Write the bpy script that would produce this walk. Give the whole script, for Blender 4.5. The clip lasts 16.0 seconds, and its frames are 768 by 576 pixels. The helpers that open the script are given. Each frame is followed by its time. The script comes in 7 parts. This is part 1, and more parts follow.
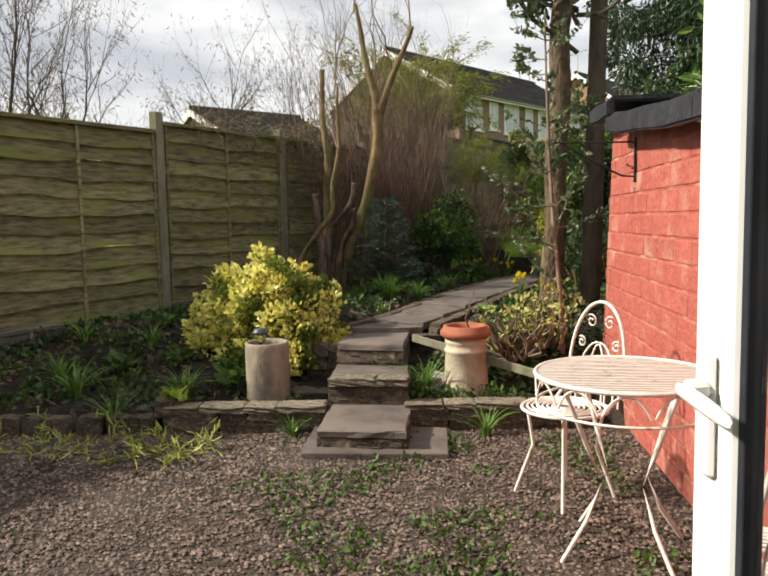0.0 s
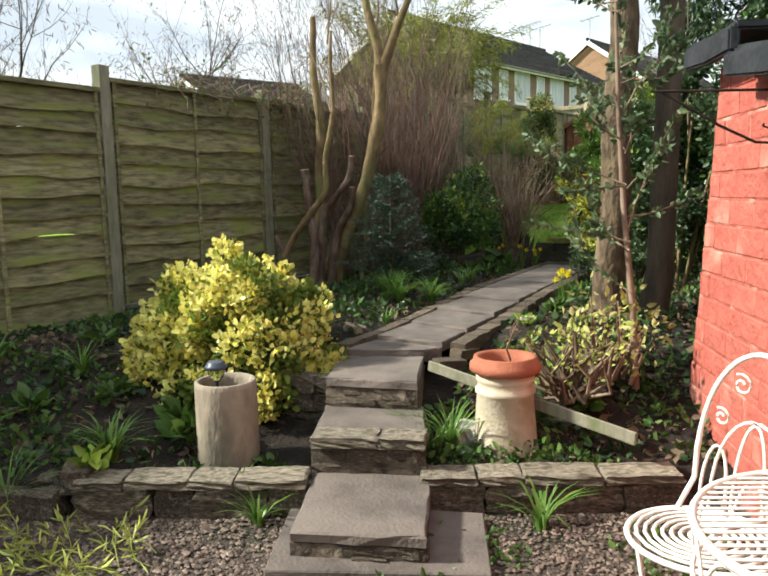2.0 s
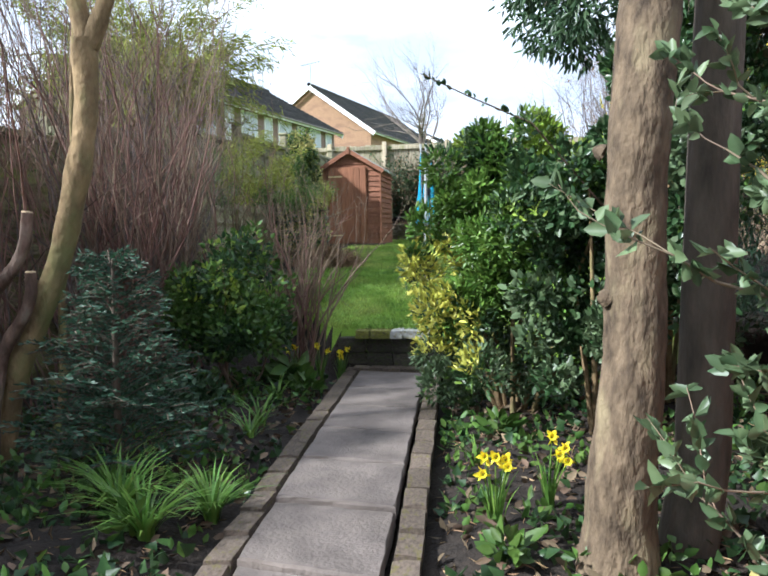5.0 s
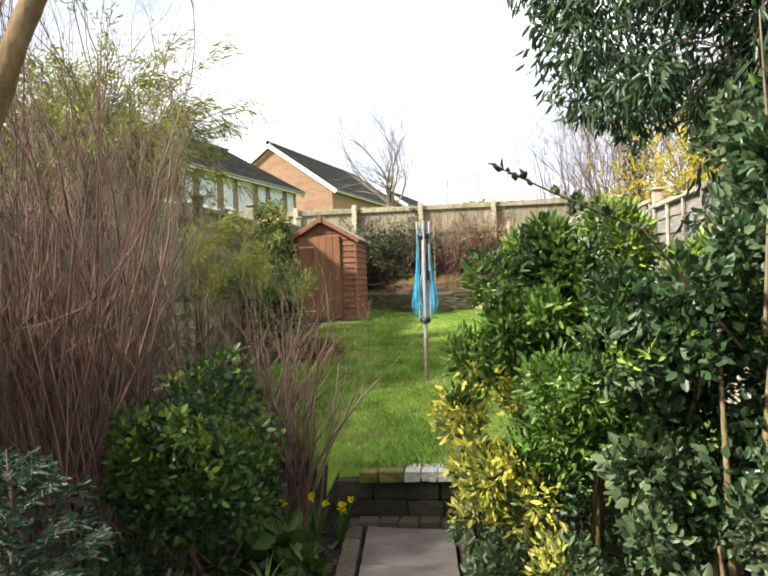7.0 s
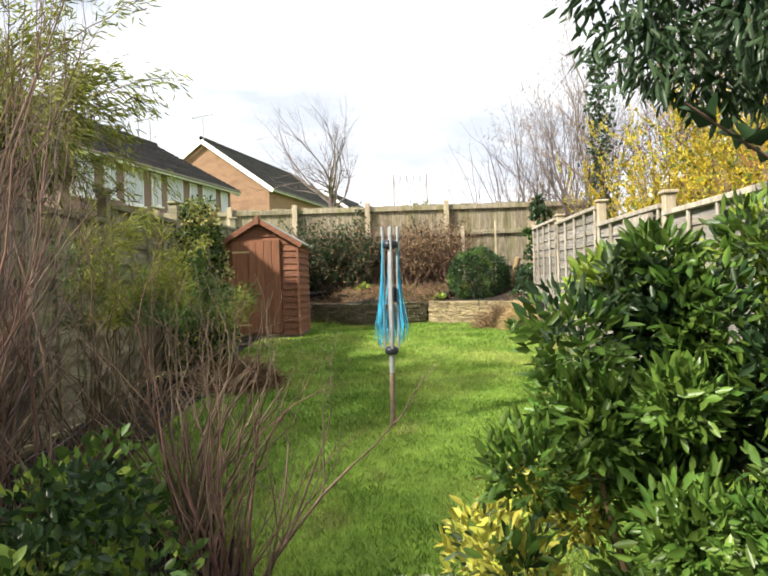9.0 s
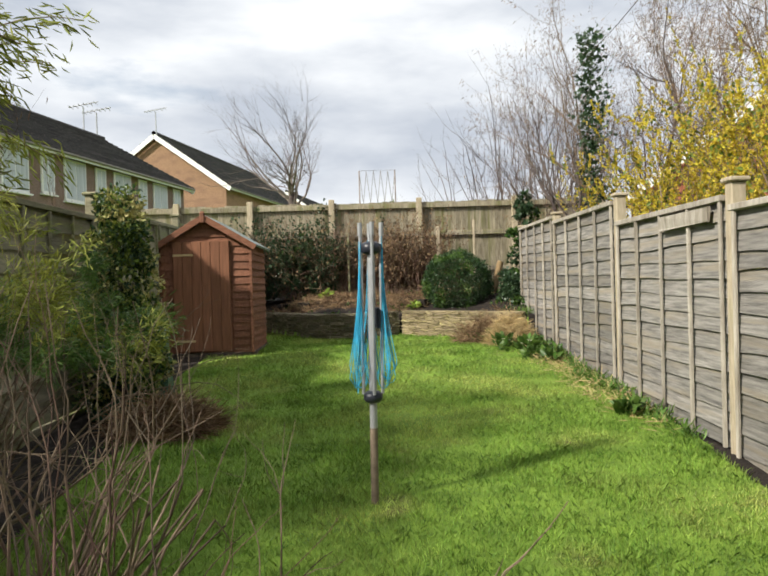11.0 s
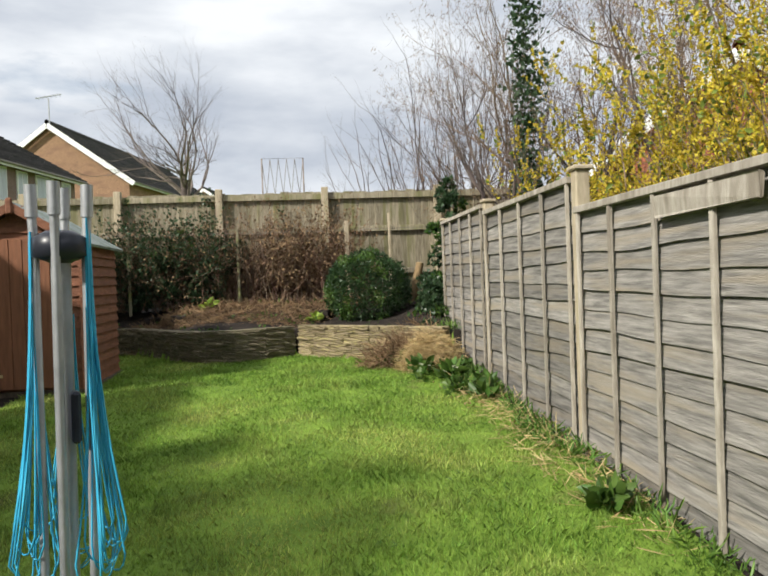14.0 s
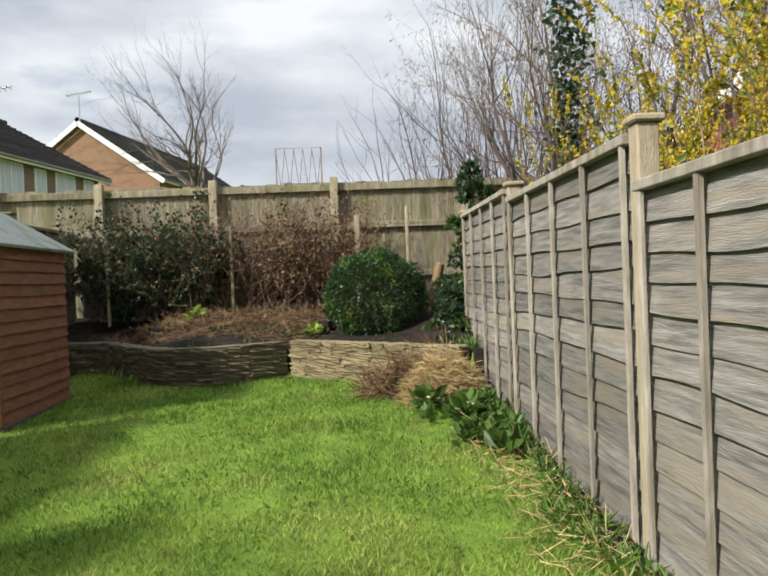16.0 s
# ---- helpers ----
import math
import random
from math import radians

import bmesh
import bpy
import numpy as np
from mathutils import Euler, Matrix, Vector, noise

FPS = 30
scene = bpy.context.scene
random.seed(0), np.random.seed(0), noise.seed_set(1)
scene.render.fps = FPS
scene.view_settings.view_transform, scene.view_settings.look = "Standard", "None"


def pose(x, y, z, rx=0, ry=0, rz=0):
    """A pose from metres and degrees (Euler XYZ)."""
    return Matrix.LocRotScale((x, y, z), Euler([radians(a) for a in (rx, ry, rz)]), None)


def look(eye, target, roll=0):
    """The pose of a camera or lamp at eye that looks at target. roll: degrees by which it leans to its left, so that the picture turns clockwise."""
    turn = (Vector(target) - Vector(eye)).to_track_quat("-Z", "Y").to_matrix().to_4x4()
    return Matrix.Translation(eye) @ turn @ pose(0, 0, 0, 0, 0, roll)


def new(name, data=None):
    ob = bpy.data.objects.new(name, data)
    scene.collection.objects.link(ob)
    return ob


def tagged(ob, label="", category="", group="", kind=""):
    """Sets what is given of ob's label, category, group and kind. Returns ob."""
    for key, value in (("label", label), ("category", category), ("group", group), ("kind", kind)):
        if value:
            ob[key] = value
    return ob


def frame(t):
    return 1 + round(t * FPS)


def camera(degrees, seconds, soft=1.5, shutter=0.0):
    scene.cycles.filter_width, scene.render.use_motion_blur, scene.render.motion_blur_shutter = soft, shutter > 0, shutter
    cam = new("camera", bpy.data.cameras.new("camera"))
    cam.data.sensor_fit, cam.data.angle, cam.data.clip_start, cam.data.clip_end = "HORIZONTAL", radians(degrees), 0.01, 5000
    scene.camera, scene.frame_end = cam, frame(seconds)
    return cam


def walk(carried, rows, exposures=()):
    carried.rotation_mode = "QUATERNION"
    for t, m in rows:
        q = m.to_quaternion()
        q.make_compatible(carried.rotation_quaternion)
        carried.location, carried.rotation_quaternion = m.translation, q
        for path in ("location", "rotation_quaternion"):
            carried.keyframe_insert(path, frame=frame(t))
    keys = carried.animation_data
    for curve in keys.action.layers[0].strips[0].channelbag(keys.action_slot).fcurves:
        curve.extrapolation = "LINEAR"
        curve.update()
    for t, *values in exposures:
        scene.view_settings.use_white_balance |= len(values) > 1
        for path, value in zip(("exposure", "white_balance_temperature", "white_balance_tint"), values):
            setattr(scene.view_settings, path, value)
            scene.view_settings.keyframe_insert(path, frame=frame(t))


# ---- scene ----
cam = camera(55.6, 16.0, 1.9)
PATH = [
    (0, (1.026, -0.295, 1.365), (-0.049, 1.381, 1.18), -1.1),
    (0.5, (0.867, -0.003, 1.348), (-0.2, 1.674, 1.13), -1.2),
    (1, (0.724, 0.254, 1.376), (-0.339, 1.93, 1.133), -1.2),
    (1.5, (0.476, 0.572, 1.371), (-0.592, 2.245, 1.121), -1.2),
    (2, (0.199, 0.969, 1.432), (-0.88, 2.634, 1.176), -1.2),
    (2.5, (-0.173, 1.454, 1.486), (-1.254, 3.117, 1.232), -1.1),
    (3, (-0.512, 1.812, 1.499), (-1.591, 3.477, 1.246), -1.0),
    (3.5, (-0.798, 2.21, 1.521), (-1.862, 3.884, 1.268), -1.3),
    (4, (-1.032, 2.624, 1.576), (-1.937, 4.389, 1.319), -1.5),
    (4.5, (-1.286, 3.034, 1.61), (-1.87, 4.929, 1.348), -1.6),
    (5, (-1.495, 3.544, 1.67), (-1.871, 5.503, 1.514), -1.0),
    (7.5, (-2.103, 4.962, 2.11), (-2.333, 6.948, 2.095), -1.9),
    (8, (-2.183, 5.309, 2.139), (-2.356, 7.302, 2.122), -1.5),
    (8.5, (-2.277, 5.703, 2.158), (-2.407, 7.699, 2.142), -1.5),
    (9, (-2.346, 6.079, 2.193), (-2.433, 8.077, 2.176), -1.6),
    (11.5, (-2.506, 8.042, 2.291), (-2.466, 10.042, 2.274), -1.7),
    (12, (-2.498, 8.483, 2.278), (-2.434, 10.482, 2.255), -1.8),
    (12.5, (-2.475, 8.893, 2.249), (-2.383, 10.89, 2.232), -1.6),
    (13, (-2.39, 9.172, 2.357), (-2.263, 11.167, 2.344), -1.7),
    (13.5, (-2.233, 9.438, 2.354), (-2.057, 11.43, 2.338), -1.8),
    (14, (-2.001, 9.813, 2.371), (-1.789, 11.801, 2.346), -2.1),
    (14.5, (-1.808, 10.228, 2.36), (-1.575, 12.214, 2.331), -2.2),
    (15, (-1.617, 10.593, 2.421), (-1.371, 12.578, 2.389), -2.3),
    (15.5, (-1.484, 10.987, 2.432), (-1.24, 12.971, 2.398), -2.4),
    (16, (-1.445, 11.383, 2.434), (-1.359, 13.381, 2.408), -2.3),
]
EXPOSURES = [(0.0, 0.45, 7000, 8), (1.0, 0.65, 6800, 6), (2.0, 0.88, 6500, 2), (3.0, 1.0, 6200, 1), (4.0, 1.1, 5800, 4), (5.2, 1.2, 5600, 8), (7.5, 1.22, 6800, 10),
             (9.2, 0.9, 6800, 9), (10.2, 0.52, 6700, 8), (12.0, 0.36, 6600, 8), (16.0, 0.22, 6500, 8)]
walk(cam, [(t, look(e, g, r)) for t, e, g, r in PATH], EXPOSURES)

# ---------------------------------------------------------------- light
SUN_AZ, SUN_EL = radians(236), radians(36)      # the way towards the sun, clockwise from +y
world = bpy.data.worlds.new("world")
scene.world = world
world.use_nodes = True
wn, wl = world.node_tree.nodes, world.node_tree.links
wn.clear()
w_out = wn.new("ShaderNodeOutputWorld")
w_bg = wn.new("ShaderNodeBackground")
w_sky = wn.new("ShaderNodeTexSky")
w_sky.sky_type, w_sky.sun_disc = "NISHITA", False
w_sky.sun_elevation, w_sky.sun_rotation = SUN_EL, SUN_AZ
w_co = wn.new("ShaderNodeTexCoord")
w_map = wn.new("ShaderNodeMapping")
w_map.inputs["Scale"].default_value = (1.0, 1.0, 3.2)
w_map.inputs["Location"].default_value = (0.35, 0.2, 0.4)
w_noise = wn.new("ShaderNodeTexNoise")
w_noise.inputs["Scale"].default_value = 2.3
w_noise.inputs["Detail"].default_value = 9
w_noise.inputs["Roughness"].default_value = 0.55
w_cover = wn.new("ShaderNodeValToRGB")
w_cover.color_ramp.elements[0].position, w_cover.color_ramp.elements[1].position = 0.20, 0.36
w_noise2 = wn.new("ShaderNodeTexNoise")
w_noise2.inputs["Scale"].default_value = 3.1
w_noise2.inputs["Detail"].default_value = 7
w_tone = wn.new("ShaderNodeValToRGB")
w_tone.color_ramp.elements[0].position, w_tone.color_ramp.elements[1].position = 0.36, 0.62
w_tone.color_ramp.elements[0].color = (4.5, 4.9, 5.7, 1)
w_tone.color_ramp.elements[1].color = (8.2, 8.4, 8.8, 1)
w_mix = wn.new("ShaderNodeMixRGB")
wl.new(w_co.outputs["Generated"], w_map.inputs["Vector"])
wl.new(w_map.outputs["Vector"], w_noise.inputs["Vector"])
wl.new(w_map.outputs["Vector"], w_noise2.inputs["Vector"])
wl.new(w_noise.outputs["Fac"], w_cover.inputs["Fac"])
wl.new(w_noise2.outputs["Fac"], w_tone.inputs["Fac"])
wl.new(w_cover.outputs["Color"], w_mix.inputs["Fac"])
wl.new(w_sky.outputs["Color"], w_mix.inputs["Color1"])
wl.new(w_tone.outputs["Color"], w_mix.inputs["Color2"])
wl.new(w_mix.outputs["Color"], w_bg.inputs["Color"])
w_bg.inputs["Strength"].default_value = 0.1
wl.new(w_bg.outputs["Background"], w_out.inputs["Surface"])
sun = new("sun", bpy.data.lights.new("sun", "SUN"))
sun.data.energy, sun.data.angle, sun.data.color = 5.0, radians(4.0), (1.0, 0.95, 0.87)
sun_way = Vector((math.sin(SUN_AZ) * math.cos(SUN_EL), math.cos(SUN_AZ) * math.cos(SUN_EL), math.sin(SUN_EL)))
sun.matrix_world = look(sun_way * 60, (0, 0, 0))

# ---------------------------------------------------------------- materials


def mat(name, a, b, scale=6.0, rough=0.8, bump=0.2, fine=60.0, stretch=(1, 1, 1), c=None, cscale=1.5, island=0.0, objvar=0.0,
        metal=0.0, spec=0.3, trans=0.0, cpos=(0.5, 0.68)):
    """A surface with a grain (a to b), patches of c, fine relief and a little change from piece to piece."""
    m = bpy.data.materials.new(name)
    m.use_nodes = True
    n, l = m.node_tree.nodes, m.node_tree.links
    p = n["Principled BSDF"]
    co = n.new("ShaderNodeTexCoord")
    mp = n.new("ShaderNodeMapping")
    mp.inputs["Scale"].default_value = stretch
    l.new(co.outputs["Object"], mp.inputs["Vector"])
    vec = mp.outputs["Vector"]
    if objvar or island:
        info = n.new("ShaderNodeObjectInfo") if objvar else n.new("ShaderNodeNewGeometry")
        rnd = info.outputs["Random"] if objvar else info.outputs["Random Per Island"]
    if objvar:
        off = n.new("ShaderNodeVectorMath")
        off.operation = "MULTIPLY_ADD"
        comb = n.new("ShaderNodeCombineXYZ")
        for k in range(3):
            l.new(rnd, comb.inputs[k])
        off.inputs[1].default_value = (37.0, 53.0, 71.0)
        l.new(comb.outputs[0], off.inputs[0])
        l.new(vec, off.inputs[2])
        vec = off.outputs[0]
    t1 = n.new("ShaderNodeTexNoise")
    t1.inputs["Scale"].default_value, t1.inputs["Detail"].default_value, t1.inputs["Roughness"].default_value = scale, 6, 0.6
    l.new(vec, t1.inputs["Vector"])
    r1 = n.new("ShaderNodeValToRGB")
    r1.color_ramp.elements[0].position, r1.color_ramp.elements[1].position = 0.3, 0.7
    r1.color_ramp.elements[0].color, r1.color_ramp.elements[1].color = (*a, 1), (*b, 1)
    l.new(t1.outputs["Fac"], r1.inputs["Fac"])
    col = r1.outputs["Color"]
    if c:
        t2 = n.new("ShaderNodeTexNoise")
        t2.inputs["Scale"].default_value, t2.inputs["Detail"].default_value = cscale, 5
        l.new(vec, t2.inputs["Vector"])
        r2 = n.new("ShaderNodeValToRGB")
        r2.color_ramp.elements[0].position, r2.color_ramp.elements[1].position = cpos
        l.new(t2.outputs["Fac"], r2.inputs["Fac"])
        mx = n.new("ShaderNodeMixRGB")
        mx.inputs["Color2"].default_value = (*c, 1)
        l.new(r2.outputs["Color"], mx.inputs["Fac"])
        l.new(col, mx.inputs["Color1"])
        col = mx.outputs["Color"]
    if objvar or island:
        mr = n.new("ShaderNodeMapRange")
        amount = objvar or island
        mr.inputs["To Min"].default_value, mr.inputs["To Max"].default_value = 1 - amount, 1 + amount
        l.new(rnd, mr.inputs["Value"])
        hs = n.new("ShaderNodeHueSaturation")
        l.new(mr.outputs["Result"], hs.inputs["Value"])
        if island:
            hr = n.new("ShaderNodeMapRange")
            hr.inputs["To Min"].default_value, hr.inputs["To Max"].default_value = 0.485, 0.515
            sep = n.new("ShaderNodeMath")
            sep.operation = "FRACT"
            mul = n.new("ShaderNodeMath")
            mul.operation = "MULTIPLY"
            mul.inputs[1].default_value = 17.3
            l.new(rnd, mul.inputs[0])
            l.new(mul.outputs[0], sep.inputs[0])
            l.new(sep.outputs[0], hr.inputs["Value"])
            l.new(hr.outputs["Result"], hs.inputs["Hue"])
        l.new(col, hs.inputs["Color"])
        col = hs.outputs["Color"]
    l.new(col, p.inputs["Base Color"])
    p.inputs["Roughness"].default_value, p.inputs["Metallic"].default_value = rough, metal
    p.inputs["Specular IOR Level"].default_value = spec
    if bump:
        t3 = n.new("ShaderNodeTexNoise")
        t3.inputs["Scale"].default_value, t3.inputs["Detail"].default_value = fine, 5
        l.new(vec, t3.inputs["Vector"])
        bp = n.new("ShaderNodeBump")
        bp.inputs["Strength"].default_value, bp.inputs["Distance"].default_value = bump, 0.02
        l.new(t3.outputs["Fac"], bp.inputs["Height"])
        l.new(bp.outputs["Normal"], p.inputs["Normal"])
    if trans:
        tr = n.new("ShaderNodeBsdfTranslucent")
        l.new(col, tr.inputs["Color"])
        ms = n.new("ShaderNodeMixShader")
        ms.inputs["Fac"].default_value = trans
        l.new(p.outputs[0], ms.inputs[1])
        l.new(tr.outputs[0], ms.inputs[2])
        l.new(ms.outputs[0], n["Material Output"].inputs["Surface"])
    return m


def leafmat(name, a, b, gloss=0.45, island=0.35, trans=0.3):
    return mat(name, a, b, 9, gloss, 0, island=island, trans=trans, spec=0.35)


M = {}
M["soil"] = mat("soil", (0.010, 0.0075, 0.006), (0.034, 0.025, 0.019), 7, 0.95, 0.9, 45, c=(0.055, 0.041, 0.03), cscale=14, cpos=(0.60, 0.76))
M["gravel"] = mat("gravel", (0.030, 0.023, 0.018), (0.12, 0.09, 0.072), 55, 0.9, 1.0, 80, c=(0.03, 0.035, 0.02), cscale=3)
M["stone_chip"] = mat("stone_chip", (0.06, 0.043, 0.034), (0.21, 0.155, 0.125), 9, 0.85, 0.2, island=0.65)
M["turf"] = mat("turf", (0.11, 0.19, 0.022), (0.21, 0.33, 0.04), 5, 0.9, 0.8, 90, c=(0.13, 0.11, 0.04), cscale=2.2, cpos=(0.60, 0.76))
M["grass"] = mat("grass", (0.085, 0.17, 0.022), (0.28, 0.43, 0.075), 3.4, 0.6, 0, island=0.45, trans=0.36, c=(0.42, 0.48, 0.13), cscale=1.1, cpos=(0.46, 0.68))
M["slab"] = mat("slab", (0.080, 0.066, 0.058), (0.175, 0.144, 0.127), 5, 0.88, 0.35, 60, c=(0.195, 0.16, 0.137), cscale=2.2, objvar=0.12, cpos=(0.5, 0.72))
M["edging"] = mat("edging", (0.085, 0.064, 0.05), (0.20, 0.155, 0.12), 8, 0.9, 0.7, 50, c=(0.15, 0.13, 0.04), cscale=5, objvar=0.22, cpos=(0.55, 0.72))
M["rough_stone"] = mat("rough_stone", (0.03, 0.025, 0.02), (0.20, 0.16, 0.12), 11, 0.95, 1.0, 24, c=(0.27, 0.23, 0.17), cscale=7, objvar=0.25, cpos=(0.56, 0.70))
# Back wall stone in two tones: sun and shade are in the colour.
M["buff_stone_lit"] = mat("buff_stone_lit", (0.20, 0.155, 0.095), (0.50, 0.41, 0.26), 12, 0.95, 1.0, 26, c=(0.46, 0.40, 0.17), cscale=4, objvar=0.25)
M["back_stone_shaded"] = mat("back_stone_shaded", (0.12, 0.10, 0.07), (0.42, 0.35, 0.25), 12, 0.95, 1.0, 26, c=(0.18, 0.18, 0.08), cscale=3, objvar=0.3)
M["cap_stone"] = mat("cap_stone", (0.13, 0.105, 0.078), (0.42, 0.36, 0.28), 9, 0.9, 1.0, 30, c=(0.09, 0.085, 0.05), cscale=5, objvar=0.22)
M["fence_green"] = mat("fence_green", (0.075, 0.066, 0.036), (0.32, 0.285, 0.155), 5, 0.9, 0.6, 24, (1.2, 1.0, 7), (0.22, 0.24, 0.065), 1.6, objvar=0.30, cpos=(0.52, 0.70))
M["post_green"] = mat("post_green", (0.17, 0.155, 0.11), (0.29, 0.27, 0.20), 6, 0.9, 0.4, 50, (4, 4, 1), (0.14, 0.155, 0.075), 2)
M["fence_grey"] = mat("fence_grey", (0.10, 0.094, 0.087), (0.31, 0.29, 0.262), 6, 0.85, 0.55, 30, (0.7, 0.7, 7), (0.25, 0.215, 0.165), 1.6, objvar=0.26)
M["batten_grey"] = mat("batten_grey", (0.25, 0.22, 0.18), (0.45, 0.41, 0.345), 6, 0.85, 0.4, 50, (5, 5, 1), (0.22, 0.19, 0.15), 2.5, objvar=0.2)
M["post_tan"] = mat("post_tan", (0.32, 0.26, 0.18), (0.52, 0.44, 0.32), 6, 0.85, 0.4, 50, (5, 5, 1), (0.34, 0.30, 0.19), 2.2)
M["fence_back"] = mat("fence_back", (0.17, 0.145, 0.095), (0.38, 0.335, 0.245), 6, 0.9, 0.4, 40, (5, 5, 0.7), (0.17, 0.165, 0.075), 1.1, objvar=0.18)
M["fence_side"] = mat("fence_side", (0.13, 0.12, 0.075), (0.29, 0.26, 0.175), 6, 0.9, 0.4, 40, (1, 1, 6), (0.16, 0.17, 0.06), 1.5, objvar=0.2)
M["concrete"] = mat("concrete", (0.075, 0.07, 0.058), (0.17, 0.16, 0.135), 6, 0.9, 0.4, 70, c=(0.09, 0.10, 0.05), cscale=3)
M["shed_wood"] = mat("shed_wood", (0.145, 0.062, 0.035), (0.25, 0.108, 0.062), 5, 0.78, 0.4, 40, (1, 1, 6), objvar=0.16)
M["shed_door"] = mat("shed_door", (0.16, 0.068, 0.036), (0.26, 0.112, 0.060), 5, 0.75, 0.35, 40, (6, 6, 0.6), objvar=0.10)
M["felt"] = mat("felt", (0.22, 0.26, 0.24), (0.34, 0.38, 0.36), 30, 0.9, 0.5, 220, c=(0.16, 0.2, 0.15), cscale=3)
M["red_paint"] = mat("red_paint", (0.35, 0.080, 0.060), (0.44, 0.130, 0.098), 7, 0.7, 0.8, 26, c=(0.50, 0.25, 0.195), cscale=3.2, objvar=0.05, cpos=(0.55, 0.76))
M["mortar_red"] = mat("mortar_red", (0.31, 0.07, 0.052), (0.40, 0.115, 0.085), 8, 0.8, 0.6, 40, c=(0.44, 0.27, 0.21), cscale=5)
M["black_cap"] = mat("black_cap", (0.012, 0.013, 0.016), (0.04, 0.042, 0.048), 6, 0.55, 0.3, 30)
M["white_iron"] = mat("white_iron", (0.70, 0.64, 0.57), (0.82, 0.78, 0.72), 14, 0.5, 0.1, 90, c=(0.50, 0.38, 0.28), cscale=16, cpos=(0.62, 0.72))
M["upvc"] = mat("upvc", (0.78, 0.78, 0.77), (0.82, 0.82, 0.81), 3, 0.3, 0.02, 30)
M["terracotta"] = mat("terracotta", (0.25, 0.075, 0.040), (0.40, 0.14, 0.08), 8, 0.75, 0.25, 60)
M["buff_pot"] = mat("buff_pot", (0.42, 0.35, 0.25), (0.62, 0.54, 0.42), 7, 0.75, 0.25, 60, c=(0.28, 0.23, 0.15), cscale=4)
M["old_pipe"] = mat("old_pipe", (0.17, 0.14, 0.105), (0.42, 0.35, 0.265), 5, 0.85, 0.4, 50, (1, 1, 0.5), (0.10, 0.09, 0.07), 4)
M["iron"] = mat("iron", (0.02, 0.018, 0.016), (0.06, 0.045, 0.035), 20, 0.6, 0.3, 90, metal=0.6)
M["plastic_dark"] = mat("plastic_dark", (0.02, 0.022, 0.03), (0.035, 0.038, 0.05), 9, 0.35, 0)
M["plastic_blue"] = mat("plastic_blue", (0.045, 0.055, 0.075), (0.075, 0.088, 0.115), 9, 0.4, 0)
M["line_blue"] = mat("line_blue", (0.03, 0.28, 0.52), (0.07, 0.42, 0.68), 9, 0.45, 0, island=0.25)
M["steel"] = mat("steel", (0.34, 0.35, 0.36), (0.50, 0.51, 0.52), 12, 0.4, 0.05, 60, metal=0.55)
M["rust"] = mat("rust", (0.14, 0.105, 0.075), (0.26, 0.20, 0.145), 20, 0.7, 0.2, 60)
M["bark_pale"] = mat("bark_pale", (0.10, 0.068, 0.036), (0.31, 0.215, 0.11), 9, 0.9, 1.0, 24, (1, 1, 0.6), (0.17, 0.18, 0.065), 4)
M["bark_grey"] = mat("bark_grey", (0.035, 0.024, 0.016), (0.18, 0.130, 0.082), 16, 0.92, 1.0, 34, (1.3, 1.3, 0.55), (0.215, 0.17, 0.10), 7, cpos=(0.56, 0.70))
M["bark_stump"] = mat("bark_stump", (0.055, 0.034, 0.026), (0.215, 0.135, 0.10), 12, 0.9, 1.0, 30, (1, 1, 0.5), (0.26, 0.21, 0.17), 6)
M["bark_dark"] = mat("bark_dark", (0.05, 0.04, 0.03), (0.13, 0.10, 0.075), 14, 0.95, 0.8, 30, (1, 1, 0.3))
M["cut_wood"] = mat("cut_wood", (0.36, 0.26, 0.15), (0.52, 0.40, 0.26), 14, 0.8, 0.3, 60)
M["twig_dusk"] = mat("twig_dusk", (0.06, 0.047, 0.042), (0.17, 0.135, 0.12), 5, 0.8, 0, island=0.6)
M["twig_red"] = mat("twig_red", (0.075, 0.042, 0.032), (0.25, 0.15, 0.112), 5, 0.8, 0, island=0.6)
M["twig_brown"] = mat("twig_brown", (0.12, 0.085, 0.055), (0.27, 0.20, 0.14), 5, 0.8, 0, island=0.4)
M["twig_grey"] = mat("twig_grey", (0.13, 0.115, 0.10), (0.27, 0.24, 0.215), 4, 0.9, 0, island=0.25)
M["dead"] = mat("dead", (0.11, 0.065, 0.035), (0.30, 0.20, 0.11), 7, 0.9, 0, island=0.5)
M["straw"] = mat("straw", (0.38, 0.27, 0.12), (0.58, 0.45, 0.24), 7, 0.85, 0, island=0.35)
M["litter"] = mat("litter", (0.05, 0.035, 0.022), (0.16, 0.11, 0.07), 6, 0.85, 0, island=0.55)
M["leaf_gold"] = leafmat("leaf_gold", (0.66, 0.58, 0.075), (0.84, 0.80, 0.34), 0.42, 0.22)
M["leaf_goldgreen"] = leafmat("leaf_goldgreen", (0.09, 0.15, 0.025), (0.22, 0.26, 0.05))
M["leaf_green"] = leafmat("leaf_green", (0.045, 0.10, 0.018), (0.10, 0.17, 0.035))
M["leaf_dark"] = leafmat("leaf_dark", (0.018, 0.045, 0.017), (0.055, 0.10, 0.036), 0.33)
M["leaf_blue"] = leafmat("leaf_blue", (0.018, 0.052, 0.028), (0.058, 0.115, 0.070), 0.5)
